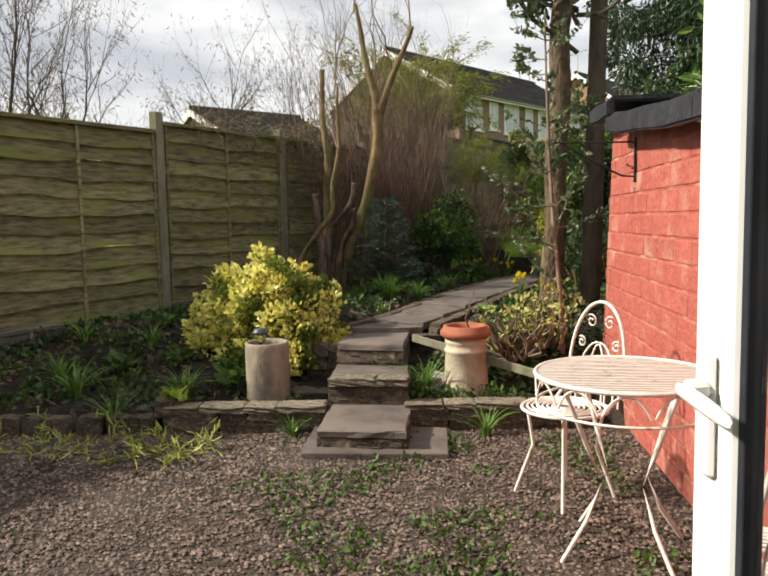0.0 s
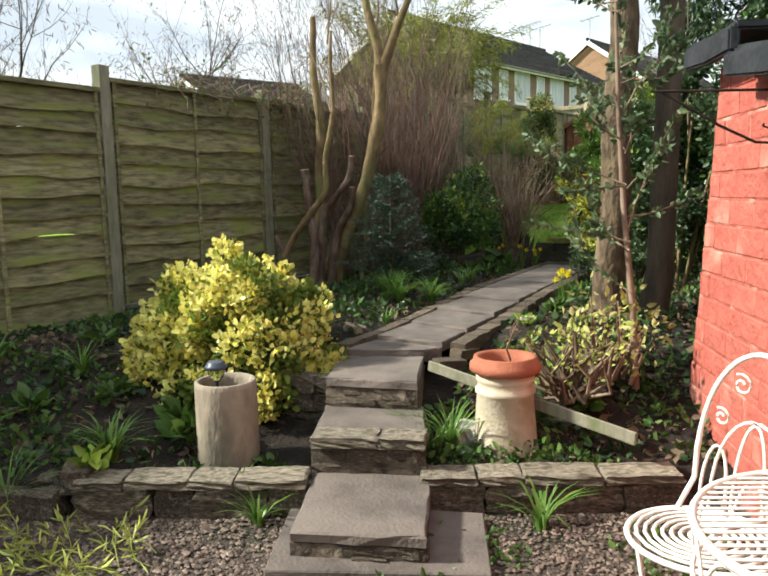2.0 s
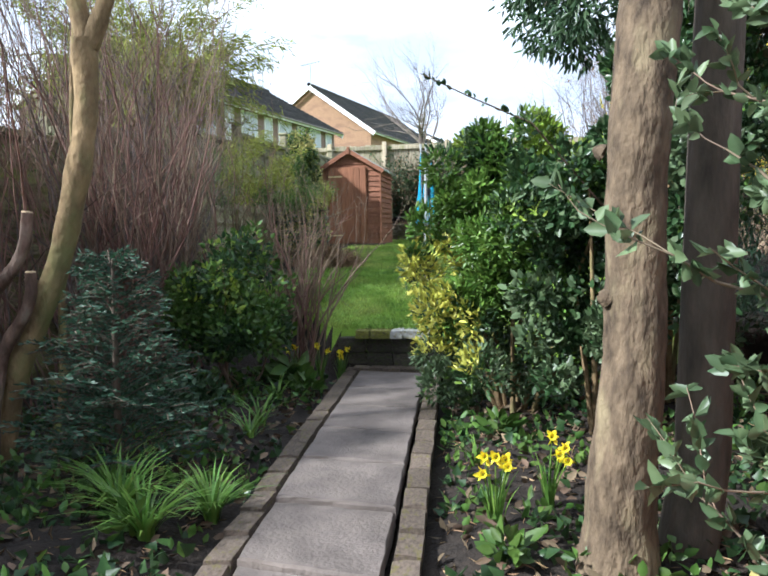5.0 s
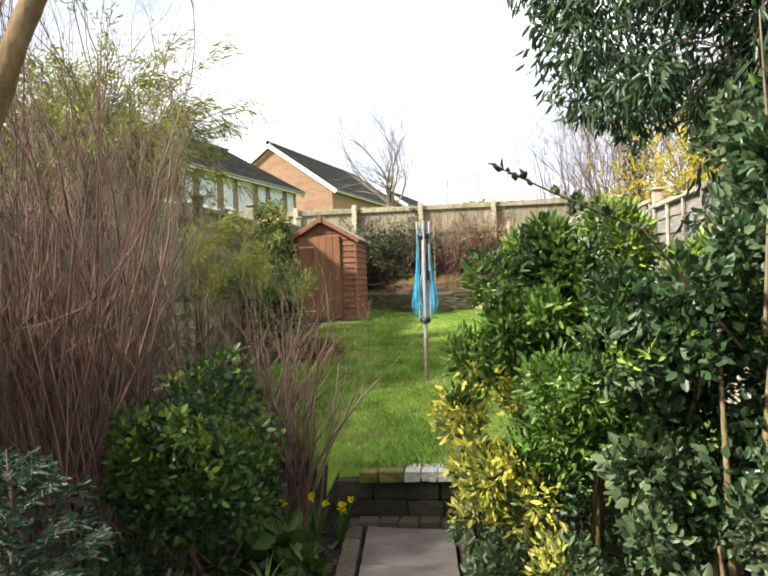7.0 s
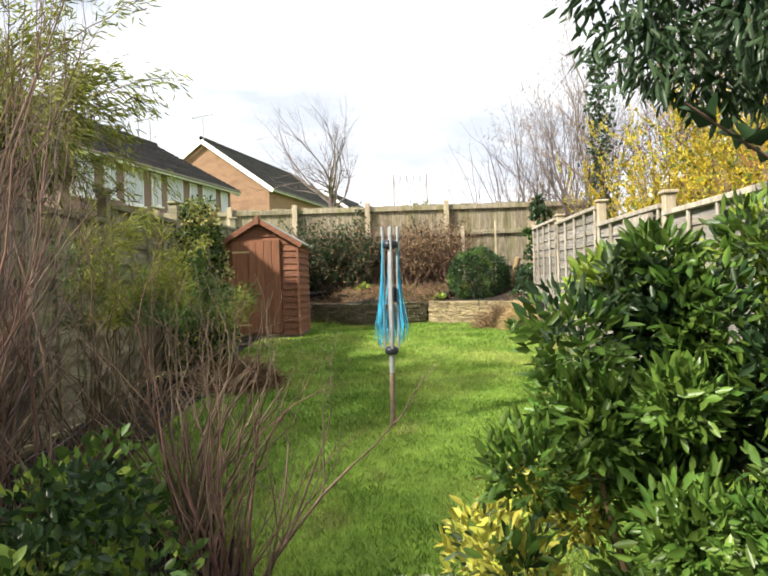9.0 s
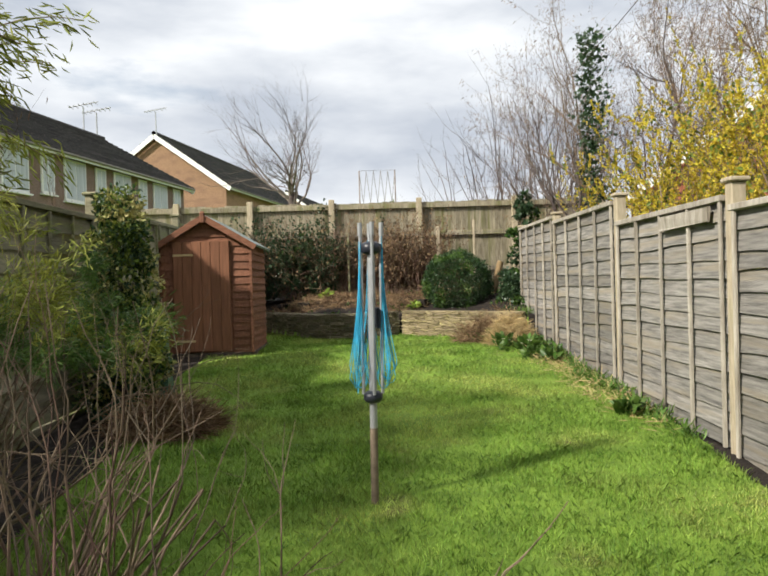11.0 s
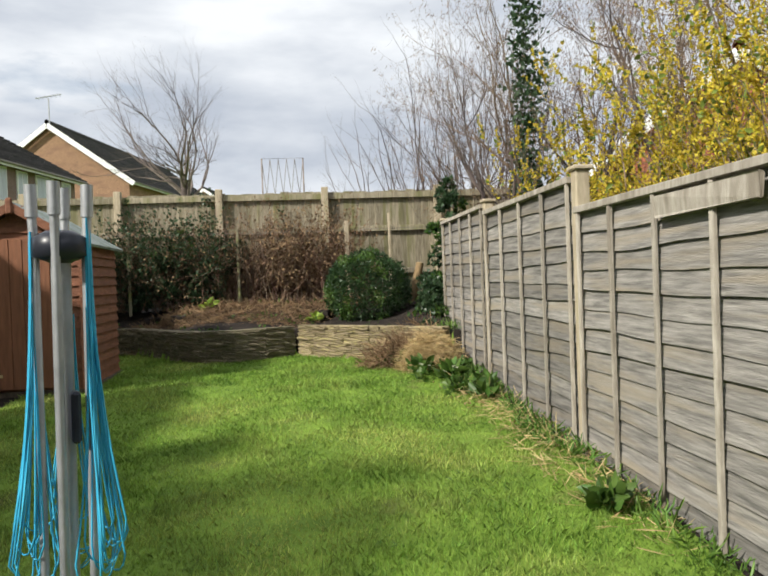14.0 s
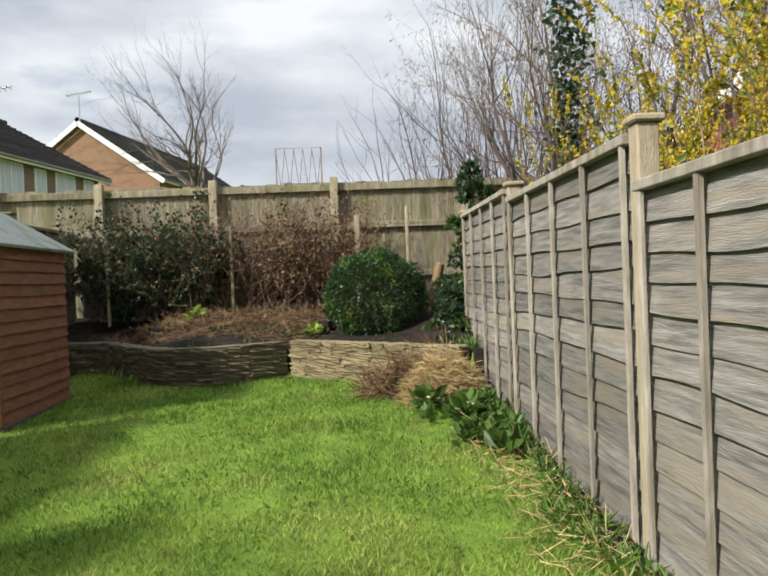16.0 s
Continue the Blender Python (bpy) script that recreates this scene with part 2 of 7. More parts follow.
M["leaf_laurel"] = leafmat("leaf_laurel", (0.05, 0.11, 0.018), (0.15, 0.25, 0.045), 0.36, 0.5)
M["leaf_lime"] = leafmat("leaf_lime", (0.16, 0.26, 0.03), (0.32, 0.40, 0.07), 0.4)
M["leaf_spot"] = leafmat("leaf_spot", (0.40, 0.39, 0.05), (0.56, 0.55, 0.12), 0.35)
M["leaf_holly"] = leafmat("leaf_holly", (0.05, 0.090, 0.038), (0.15, 0.20, 0.10), 0.42)
M["leaf_variegated"] = leafmat("leaf_variegated", (0.34, 0.31, 0.09), (0.55, 0.50, 0.22), 0.45)
M["leaf_broom"] = leafmat("leaf_broom", (0.16, 0.20, 0.03), (0.31, 0.32, 0.06), 0.6)
M["leaf_ivy"] = leafmat("leaf_ivy", (0.020, 0.048, 0.022), (0.070, 0.115, 0.052), 0.32)
M["leaf_spear"] = leafmat("leaf_spear", (0.07, 0.15, 0.025), (0.17, 0.28, 0.055), 0.4)
M["leaf_pale"] = leafmat("leaf_pale", (0.30, 0.36, 0.07), (0.48, 0.50, 0.14), 0.5)
M["petal_yellow"] = leafmat("petal_yellow", (0.74, 0.60, 0.02), (0.82, 0.70, 0.05), 0.5, 0.15)
M["petal_forsythia"] = leafmat("petal_forsythia", (0.46, 0.35, 0.02), (0.64, 0.52, 0.06), 0.6, 0.3)
M["petal_white"] = leafmat("petal_white", (0.65, 0.63, 0.48), (0.8, 0.78, 0.68), 0.6, 0.1)
M["brick_buff"] = mat("brick_buff", (0.17, 0.095, 0.058), (0.40, 0.25, 0.155), 14, 0.9, 0.4, 40, (1, 1, 3), (0.22, 0.13, 0.085), 1.3, objvar=0.03)
M["brick_pink"] = mat("brick_pink", (0.13, 0.088, 0.076), (0.30, 0.21, 0.175), 14, 0.9, 0.4, 40, (1, 1, 3), (0.19, 0.13, 0.11), 1.3)
M["brick_red"] = mat("brick_red", (0.24, 0.075, 0.045), (0.40, 0.15, 0.085), 9, 0.9, 0.4, 40, objvar=0.22)
M["tile_dark"] = mat("tile_dark", (0.030, 0.028, 0.027), (0.070, 0.064, 0.060), 5, 0.85, 0.2, 30, island=0.3)
M["tile_red"] = mat("tile_red", (0.26, 0.075, 0.04), (0.38, 0.13, 0.075), 5, 0.85, 0.2, 30, island=0.25)
M["white_trim"] = mat("white_trim", (0.72, 0.72, 0.72), (0.80, 0.80, 0.79), 4, 0.5, 0)
M["net"] = mat("net", (0.34, 0.37, 0.42), (0.58, 0.61, 0.66), 3, 0.5, 0, stretch=(9, 9, 0.4))
M["compost_green"] = mat("compost_green", (0.03, 0.085, 0.055), (0.05, 0.12, 0.08), 4, 0.5, 0.05)
M["plaster"] = mat("plaster", (0.55, 0.52, 0.47), (0.64, 0.61, 0.56), 3, 0.9, 0.1, 40)
M["moss"] = mat("moss", (0.09, 0.10, 0.02), (0.26, 0.25, 0.05), 9, 0.95, 0.8, 60, c=(0.12, 0.10, 0.06), cscale=6, objvar=0.25)
M["dark_brick"] = mat("dark_brick", (0.025, 0.022, 0.018), (0.075, 0.065, 0.05), 9, 0.95, 0.6, 40, c=(0.05, 0.06, 0.02), cscale=5, objvar=0.25)
M["lime_pale"] = mat("lime_pale", (0.40, 0.39, 0.36), (0.58, 0.57, 0.54), 8, 0.9, 0.4, 40, objvar=0.15, c=(0.34, 0.30, 0.06), cscale=4)
M["wall_paper_dark"] = mat("wall_paper_dark", (0.20, 0.18, 0.16), (0.26, 0.24, 0.21), 3, 0.9, 0)


def glassmat():
    m = bpy.data.materials.new("window_glass")
    m.use_nodes = True
    p = m.node_tree.nodes["Principled BSDF"]
    p.inputs["Base Color"].default_value = (0.9, 0.95, 0.96, 1)
    p.inputs["Roughness"].default_value = 0.02
    p.inputs["Transmission Weight"].default_value = 1.0
    p.inputs["IOR"].default_value = 1.45
    return m


M["glass"] = glassmat()

# ---------------------------------------------------------------- building helpers
rng = np.random.default_rng(7)


def mesh_from(name, verts, faces, material=None, smooth=False):
    me = bpy.data.meshes.new(name)
    me.from_pydata([tuple(v) for v in verts], [], [tuple(int(i) for i in f) for f in faces])
    if material:
        me.materials.append(M[material])
    if smooth:
        me.polygons.foreach_set("use_smooth", [True] * len(me.polygons))
    me.update()
    return me


def fast_mesh(name, verts, faces, material, smooth=False):
    """Many equal polygons at once: verts (n, 3), faces (m, k)."""
    verts, faces = np.asarray(verts, dtype=np.float32), np.asarray(faces, dtype=np.int32)
    me = bpy.data.meshes.new(name)
    k = faces.shape[1]
    me.vertices.add(len(verts))
    me.vertices.foreach_set("co", verts.ravel())
    me.loops.add(faces.size)
    me.loops.foreach_set("vertex_index", faces.ravel())
    me.polygons.add(len(faces))
    me.polygons.foreach_set("loop_start", np.arange(0, faces.size, k, dtype=np.int32))
    me.polygons.foreach_set("loop_total", np.full(len(faces), k, dtype=np.int32))
    if smooth:
        me.polygons.foreach_set("use_smooth", np.ones(len(faces), dtype=bool))
    me.materials.append(M[material])
    me.update()
    me.validate()
    return me


def thing(name, label, category, m=None, group="", kind=""):
    ob = new(name)
    ob.empty_display_size = 0.1
    if m is not None:
        ob.matrix_basis = m
    return tagged(ob, label, category, group, kind)


MASSES = ("stem_growth", "twig_growth", "branch_growth", "limb_growth", "foliage", "needle_growth", "crown", "blossom", "wire_mesh", "dead_growth", "ivy")


def part(name, bm, material, parent, label=""):
    """One mesh object under a thing or a part; bm is a bmesh or a mesh."""
    if isinstance(bm, bmesh.types.BMesh):
        me = bpy.data.meshes.new(name)
        bm.to_mesh(me)
        bm.free()
        me.materials.append(M[material])
    else:
        me = bm
    ob = new(name, me)
    ob.parent = parent
    return tagged(ob, label, kind="stuff" if name in MASSES else "")


def box_bm(size, centre=(0, 0, 0), bevel=0.0, rough=0.0, rot=None):
    bm = bmesh.new()
    bmesh.ops.create_cube(bm, size=1)
    for v in bm.verts:
        v.co = Vector((v.co.x * size[0], v.co.y * size[1], v.co.z * size[2]))
    if bevel:
        bmesh.ops.bevel(bm, geom=bm.edges[:], offset=bevel, segments=1, affect="EDGES")
    for v in bm.verts:
        if rough:
            v.co += Vector((random.uniform(-1, 1), random.uniform(-1, 1), random.uniform(-1, 1))) * rough
        if rot:
            v.co = rot @ v.co
        v.co += Vector(centre)
    return bm


def box_mesh(name, size, material, centre=(0, 0, 0), bevel=0.0, rough=0.0):
    bm = box_bm(size, centre, bevel, rough)
    me = bpy.data.meshes.new(name)
    bm.to_mesh(me)
    bm.free()
    me.materials.append(M[material])
    return me


def stone_mesh(name, size, material, rough, cuts=1, soft=0.05):
    """A split-faced stone: a bevelled block with uneven faces."""
    bm = bmesh.new()
    bmesh.ops.create_cube(bm, size=1)
    bmesh.ops.subdivide_edges(bm, edges=bm.edges[:], cuts=cuts, use_grid_fill=True)
    for v in bm.verts:
        inner = 1 - soft * (abs(v.co.x) > 0.49) * (abs(v.co.z) > 0.49)
        v.co = Vector((v.co.x * size[0] * inner, v.co.y * size[1], v.co.z * size[2] * inner))
        v.co += Vector((random.uniform(-1, 1) * 0.6, random.uniform(-1, 1) * 1.3, random.uniform(-1, 1) * 0.6)) * rough
    me = bpy.data.meshes.new(name)
    bm.to_mesh(me)
    bm.free()
    me.materials.append(M[material])
    return me


def lathe(profile, seg=24, wob=0.0):
    """A turned shape: profile of (radius, height)."""
    bm = bmesh.new()
    rings = []
    for r, z in profile:
        rings.append([bm.verts.new(((r + random.uniform(-wob, wob)) * math.cos(2 * math.pi * i / seg), (r + random.uniform(-wob, wob)) * math.sin(2 * math.pi * i / seg), z)) for i in range(seg)])
    for a, b in zip(rings, rings[1:]):
        for i in range(seg):
            bm.faces.new((a[i], a[(i + 1) % seg], b[(i + 1) % seg], b[i])).smooth = True
    return bm


def tubes(name, lines, material, sides=5):
    """Round tapered rods: lines of [(point, radius), ...], joined into one mesh."""
    V, Fc, n0 = [], [], 0
    ang = np.arange(sides) * 2 * np.pi / sides
    for line in lines:
        P = np.array([p for p, _ in line], dtype=float)
        R = np.array([r for _, r in line], dtype=float)
        T = np.gradient(P, axis=0)
        T /= np.linalg.norm(T, axis=1)[:, None] + 1e-9
        ref = np.array((0.0, 0.0, 1.0)) if abs(T[0][2]) < 0.9 else np.array((1.0, 0.0, 0.0))
        U = np.cross(T, ref)
        U /= np.linalg.norm(U, axis=1)[:, None] + 1e-9
        W = np.cross(T, U)
        ring = P[:, None, :] + R[:, None, None] * (np.cos(ang)[None, :, None] * U[:, None, :] + np.sin(ang)[None, :, None] * W[:, None, :])
        V.append(ring.reshape(-1, 3))
        m = len(P)
        i, j = np.meshgrid(np.arange(m - 1), np.arange(sides), indexing="ij")
        a = n0 + i * sides + j
        b = n0 + i * sides + (j + 1) % sides
        Fc.append(np.stack([a, b, b + sides, a + sides], -1).reshape(-1, 4))
        n0 += m * sides
    return fast_mesh(name, np.concatenate(V), np.concatenate(Fc), material, True)


def rod(points, r):
    return [(p, r) for p in points]


def unit(v):
    return v / (np.linalg.norm(v, axis=-1, keepdims=True) + 1e-9)


LEAF = {  # outlines along the leaf: (along, half width)
    "oval": ((0, 0), (0.35, 0.26), (0.7, 0.2), (1, 0)),
    "narrow": ((0, 0), (0.3, 0.11), (0.7, 0.10), (1, 0)),
    "holly": ((0, 0), (0.3, 0.30), (0.72, 0.22), (1, 0)),
    "needle": ((0, 0.02), (0.4, 0.05), (0.8, 0.04), (1, 0)),
    "laurel": ((0, 0), (0.35, 0.17), (0.72, 0.14), (1, 0)),
    "round": ((0, 0.03), (0.35, 0.36), (0.72, 0.30), (1, 0)),
    "straw": ((0, 0.008), (0.4, 0.014), (0.8, 0.012), (1, 0)),
    "ivy": ((0, 0.05), (0.25, 0.42), (0.6, 0.22), (1, 0)),
}


def leaves(name, pos, way, size, material, shape="oval", spread=0.7, r=rng, fold=0.12):
    """Many small folded leaves: a mesh of their own; pos (n, 3), way (n, 3) the direction in which they grow."""
    n = len(pos)
    d = unit(way + spread * r.normal(size=(n, 3)))
    s = unit(np.cross(d, r.normal(size=(n, 3))))
    up = np.cross(s, d)
    L = size * r.uniform(0.65, 1.25, n)[:, None]
    o = LEAF[shape]
    verts = np.stack([pos,
                      pos + d * L * o[1][0] + s * L * o[1][1] + up * L * fold, pos + d * L * o[2][0] + s * L * o[2][1] + up * L * fold * 0.5,
                      pos + d * L,
                      pos + d * L * o[2][0] - s * L * o[2][1] + up * L * fold * 0.5, pos + d * L * o[1][0] - s * L * o[1][1] + up * L * fold], 1)
    base = np.arange(n)[:, None] * 6
    f = np.concatenate([base + np.array([[0, 1, 2, 3]]), base + np.array([[0, 3, 4, 5]])])
    return fast_mesh(name, verts.reshape(-1, 3), f, material)


def lumps(centre, size, count, lump, r=rng, low=-0.35):
    """Centres and radii of the uneven clumps that make up a crown."""
    d = unit(r.normal(size=(count, 3)))
    d[:, 2] = np.maximum(d[:, 2], low)
    rad = r.uniform(0.55, 0.92, count)[:, None]
    c = np.array(centre) + d * rad * np.array(size)
    return c, r.uniform(0.7, 1.3, count) * lump


def crown_points(c, rad, per, r=rng, shell=0.55):
    """Places on the clumps and the outward way at each."""
    k = np.repeat(np.arange(len(c)), per)
    d = unit(r.normal(size=(len(k), 3)))
    q = r.uniform(shell, 1.0, len(k))[:, None]
    return c[k] + d * q * rad[k][:, None], d


def limbs(base, way, length, radius, depth, r, spread=0.5, droop=0.0, kids=(2, 4), seg=5, shrink=0.66, twist=0.18, up=0.12):
    """Branches that fork again and again: lines for tubes()."""
    out = []

    def grow(p, d, ln, rad, k):
        line, q, dd = [], np.array(p, float), np.array(d, float)
        stops = []
        for i in range(seg + 1):
            line.append((tuple(q), rad * (1 - 0.55 * i / seg)))
            stops.append((q.copy(), dd.copy(), rad * (1 - 0.55 * i / seg)))
            dd = unit(dd + twist * r.normal(size=3) + np.array((0, 0, up - droop)))
            q = q + dd * ln / seg
        out.append(line)
        if k > 0:
            for _ in range(r.integers(kids[0], kids[1] + 1)):
                i = r.integers(max(1, seg // 3), seg + 1)
                s, sd, sr = stops[i]
                grow(s, unit(sd + spread * r.normal(size=3)), ln * shrink * r.uniform(0.7, 1.15), sr * 0.62, k - 1)
            s, sd, sr = stops[-1]
            grow(s, unit(sd + spread * 0.4 * r.normal(size=3)), ln * shrink, sr * 0.8, k - 1)

    grow(base, unit(np.array(way, float)), length, radius, depth)
    return out


def cut_lines(lines, at):
    """Splits branch lines by thickness: stout ones and twigs."""
    return [l for l in lines if l[0][1] >= at], [l for l in lines if l[0][1] < at]


def tips(lines):
    return np.array([l[-1][0] for l in lines]), unit(np.array([np.array(l[-1][0]) - np.array(l[0][0]) for l in lines]))


def along(lines, n, r, start=0.3):
    """n random places along branch lines and the branch's way there."""
    P, D = [], []
    idx = r.integers(0, len(lines), n)
    for k in idx:
        l = lines[k]
        t = r.uniform(start, 1) * (len(l) - 1)
        i = min(int(t), len(l) - 2)
        a, b = np.array(l[i][0]), np.array(l[i + 1][0])
        P.append(a + (b - a) * (t - i))
        D.append(b - a)
    return np.array(P), unit(np.array(D))


# ---------------------------------------------------------------- lie of the land
WALL_A, WALL_B = Vector((-2.70, 2.82)), Vector((-0.55, 4.16))     # the low retaining wall, front foot
HV = Vector((-0.53, 0.848))                                        # from the house out into the garden
HU = Vector((0.848, 0.53))


def smooth(a, b, v):
    t = min(1, max(0, (v - a) / (b - a)))
    return t * t * (3 - 2 * t)


def lawn_z(y):
    if y < 11.45:
        return 0.89 + (y - 9.15) * 0.1
    if y < 16.9:
        return 1.12 + (y - 11.45) * 0.0514
    return 1.40 + min(y - 16.9, 6) * 0.02


def bed_edge(x):
    """y of the front of the planting bed above the gravel."""
    if x > -2.7:
        return WALL_A.y + (x - WALL_A.x) * (WALL_B.y - WALL_A.y) / (WALL_B.x - WALL_A.x)
    return 2.85 - (-2.7 - x) * 0.62


def lawn_edge(x):
    """y at which the lawn begins."""
    return 9.17 + 0.85 * smooth(-2.9, -3.7, x) + 0.08 * math.sin(x * 5)* smooth(-2.9, -3.3, x)


def ground_z(x, y):
    e = bed_edge(x)
    if y < e + 0.1:
        return 0.0
    d = y - e
    z = 0.15 + 0.42 * smooth(0.2, 2.2, d)
    z -= 0.12 * smooth(-3.2, -4.9, x)
    if 3.0 < y < 9.15:
        z -= 0.09 * smooth(0.75, 0.25, abs(x + 2.15 + (y - 5.25) * 0.0895))
    if y > 9.0:
        z += (0.10) * smooth(9.0, 9.2, y)
    lawn_start = lawn_edge(x)
    if y > lawn_start:
        z = z + (lawn_z(y) - z) * smooth(lawn_start, lawn_start + 0.1, y)
    if y > back_wall(x) + 0.13:
        z = 1.76 + 0.29 * smooth(0.0, 2.2, y - back_wall(x))
    return z


def back_wall(x):
    """y of the back retaining wall's front."""
    if x < -4.3:
        return 20.05
    if x < -2.14:
        t = (x + 4.3) / 2.16
        return 19.95 - 0.9 * t - 0.95 * math.sin(math.pi * t) * (1 - 0.25 * t)
    if x < -0.4:
        return 19.05 - (x + 2.14) * 0.92
    return 17.45


def kind_at(x, y):
    if y < bed_edge(x) + 0.1:
        return 1
    if y > back_wall(x) + 0.1:
        return 0
    if y > lawn_edge(x) + 0.03 and x > -4.3 - 0.35 * smooth(14.0, 15.5, y) and x < -0.40 - 0.06 * math.sin(y * 1.3):
        return 2
    return 0


def build_ground():
    xs = np.concatenate([[-400, -60, -20, -10], np.arange(-7, 3.01, 0.09), [6, 12, 30, 400]])
    ys = np.concatenate([[-400, -40, -8, -4], np.arange(-2, 23.01, 0.09), [27, 40, 90, 400]])
    verts, faces, mats = [], [], []
    for j, y in enumerate(ys):
        for i, x in enumerate(xs):
            xx, yy = min(max(x, -7), 3), min(max(y, -2), 23)
            z = ground_z(xx, yy)
            if -6.9 < x < 2.9 and -1.9 < y < 22.9:
                k = kind_at(x, y)
                amp = (0.035, 0.008, 0.012)[k]
                z += amp * noise.noise(Vector((x * 2.3, y * 2.3, 0))) + amp * 0.7 * noise.noise(Vector((x * 8, y * 8, 3)))
            verts.append((x, y, z))
    w = len(xs)
    for j in range(len(ys) - 1):
        for i in range(w - 1):
            faces.append((j * w + i, j * w + i + 1, (j + 1) * w + i + 1, (j + 1) * w + i))
            cx, cy = (xs[i] + xs[i + 1]) / 2, (ys[j] + ys[j + 1]) / 2
            mats.append(kind_at(cx, cy) if -7 < cx < 3 and -2 < cy < 23 else 2)
    me = mesh_from("ground", verts, faces, None, True)
    for k in ("soil", "gravel", "turf"):
        me.materials.append(M[k])
    me.polygons.foreach_set("material_index", mats)
    ob = new("ground", me)
    tagged(ob, "sloping garden ground of dark soil, gravel and lawn", "ground", kind="structure")


build_ground()

# ---------------------------------------------------------------- house at the start
def frame2(origin, along_dir, z=0.0):
    """A pose whose x runs along a direction of the plan."""
    a = math.degrees(math.atan2(along_dir[1], along_dir[0]))
    return pose(origin[0], origin[1], z, 0, 0, a)


HINGE = Vector((1.40, 0.50))
house_m = frame2(HINGE, HU)
house = thing("wall_house", "rendered rear wall of the house with a doorway", "wall", house_m, kind="structure")
part("wall_panel", box_bm((3.6, 0.28, 2.7), (-2.85, -0.14, 1.35)), "plaster", house)
part("wall_panel", box_bm((2.6, 0.28, 2.7), (1.3, -0.14, 1.35)), "plaster", house)
part("wall_panel", box_bm((1.05, 0.28, 0.6), (-0.525, -0.14, 2.4)), "plaster", house)
part("door_frame", box_bm((0.05, 0.1, 2.1), (-1.02, -0.1, 1.05), 0.004), "upvc", house)
part("door_frame", box_bm((0.05, 0.1, 2.1), (-0.03, -0.1, 1.05), 0.004), "upvc", house)
for nm, size, c in (("wall_side", (0.25, 4.0, 2.7), (-4.5, -2.28, 1.35)), ("wall_side", (0.25, 4.0, 2.7), (2.45, -2.28, 1.35)), ("wall_back", (7.2, 0.25, 2.7), (-1.0, -4.4, 1.35))):
    part(nm, box_bm(size, c), "plaster", house)
flo = new("floor", box_mesh("floor", (6.8, 4.0, 0.06), "wall_paper_dark", (-1.0, -2.3, 0.035)))
flo.matrix_basis = house_m
tagged(flo, "plain floor inside the house", "floor", kind="structure")
ceil = new("ceiling", box_mesh("ceiling", (7.4, 4.6, 0.15), "plaster", (-1.0, -2.2, 2.775)))
ceil.matrix_basis = house_m
tagged(ceil, "plain flat ceiling and roof over the room", "ceiling", kind="structure")

door = thing("door_1", "open white plastic door with glass pane and lever handle", "door", frame2(HINGE, (-0.72, 0.70), 0.06), kind="structure")
part("door_frame", box_bm((0.105, 0.06, 2.02), (0.7475, 0, 1.01), 0.006), "upvc", door)
part("door_frame", box_bm((0.12, 0.06, 2.02), (0.06, 0, 1.01), 0.006), "upvc", door)
part("door_frame", box_bm((0.54, 0.06, 0.14), (0.39, 0, 0.07), 0.006), "upvc", door)
part("door_frame", box_bm((0.54, 0.06, 0.14), (0.39, 0, 1.95), 0.006), "upvc", door)
pane = part("pane", box_bm((0.575, 0.02, 1.74), (0.4075, 0, 1.01)), "glass", door)
for gx in (0.125, 0.687):
    part("gasket", box_bm((0.016, 0.05, 1.74), (gx, 0, 1.01), 0.002), "plastic_dark", door, "dark rubber glazing gasket")
pane.visible_shadow = False
plate = part("handle_plate", box_bm((0.032, 0.014, 0.21), (0.752, 0.036, 0.97), 0.006), "upvc", door)
part("spindle_boss", box_bm((0.03, 0.05, 0.035), (0.752, 0.062, 1.015), 0.01), "upvc", plate)
lever_bm = bmesh.new()
prev = None
for lx, ly, lz, lr in ((0.765, 0.085, 1.016, 0.011), (0.73, 0.092, 1.016, 0.014), (0.69, 0.096, 1.010, 0.015), (0.65, 0.098, 1.002, 0.014), (0.625, 0.098, 0.996, 0.011), (0.618, 0.098, 0.994, 0.004)):
    now = [lever_bm.verts.new((lx, ly + 0.65 * lr * math.cos(a), lz + lr * math.sin(a))) for a in np.arange(10) * math.pi / 5]
    if prev:
        for i in range(10):
            lever_bm.faces.new((prev[i], prev[(i + 1) % 10], now[(i + 1) % 10], now[i])).smooth = True
    else:
        lever_bm.faces.new(now)
    prev = now
lever_bm.faces.new(prev[::-1])
part("lever", lever_bm, "upvc", plate)

# ---------------------------------------------------------------- red wall of the outbuilding
RED_C = Vector((-0.40, 4.86))
RD = Vector((0.45, -0.893)).normalized()
red = thing("wall_red", "red painted brick outbuilding wall with worn pale patches", "wall", frame2(RED_C, RD), kind="structure")
RED_L = 3.9
RED_TOP = ((-0.6, 2.02), (0.455, 2.01), (0.465, 1.90), (1.3, 1.81), (2.2, 1.745), (3.9, 1.70))     # the sagging top: along the wall, height


def red_top(u):
    return float(np.interp(u, [q[0] for q in RED_TOP], [q[1] for q in RED_TOP]))


def red_end(z):
    """Where the wall ends at its free corner, which leans outwards to its foot."""
    return -0.19 * (2.0 - z)


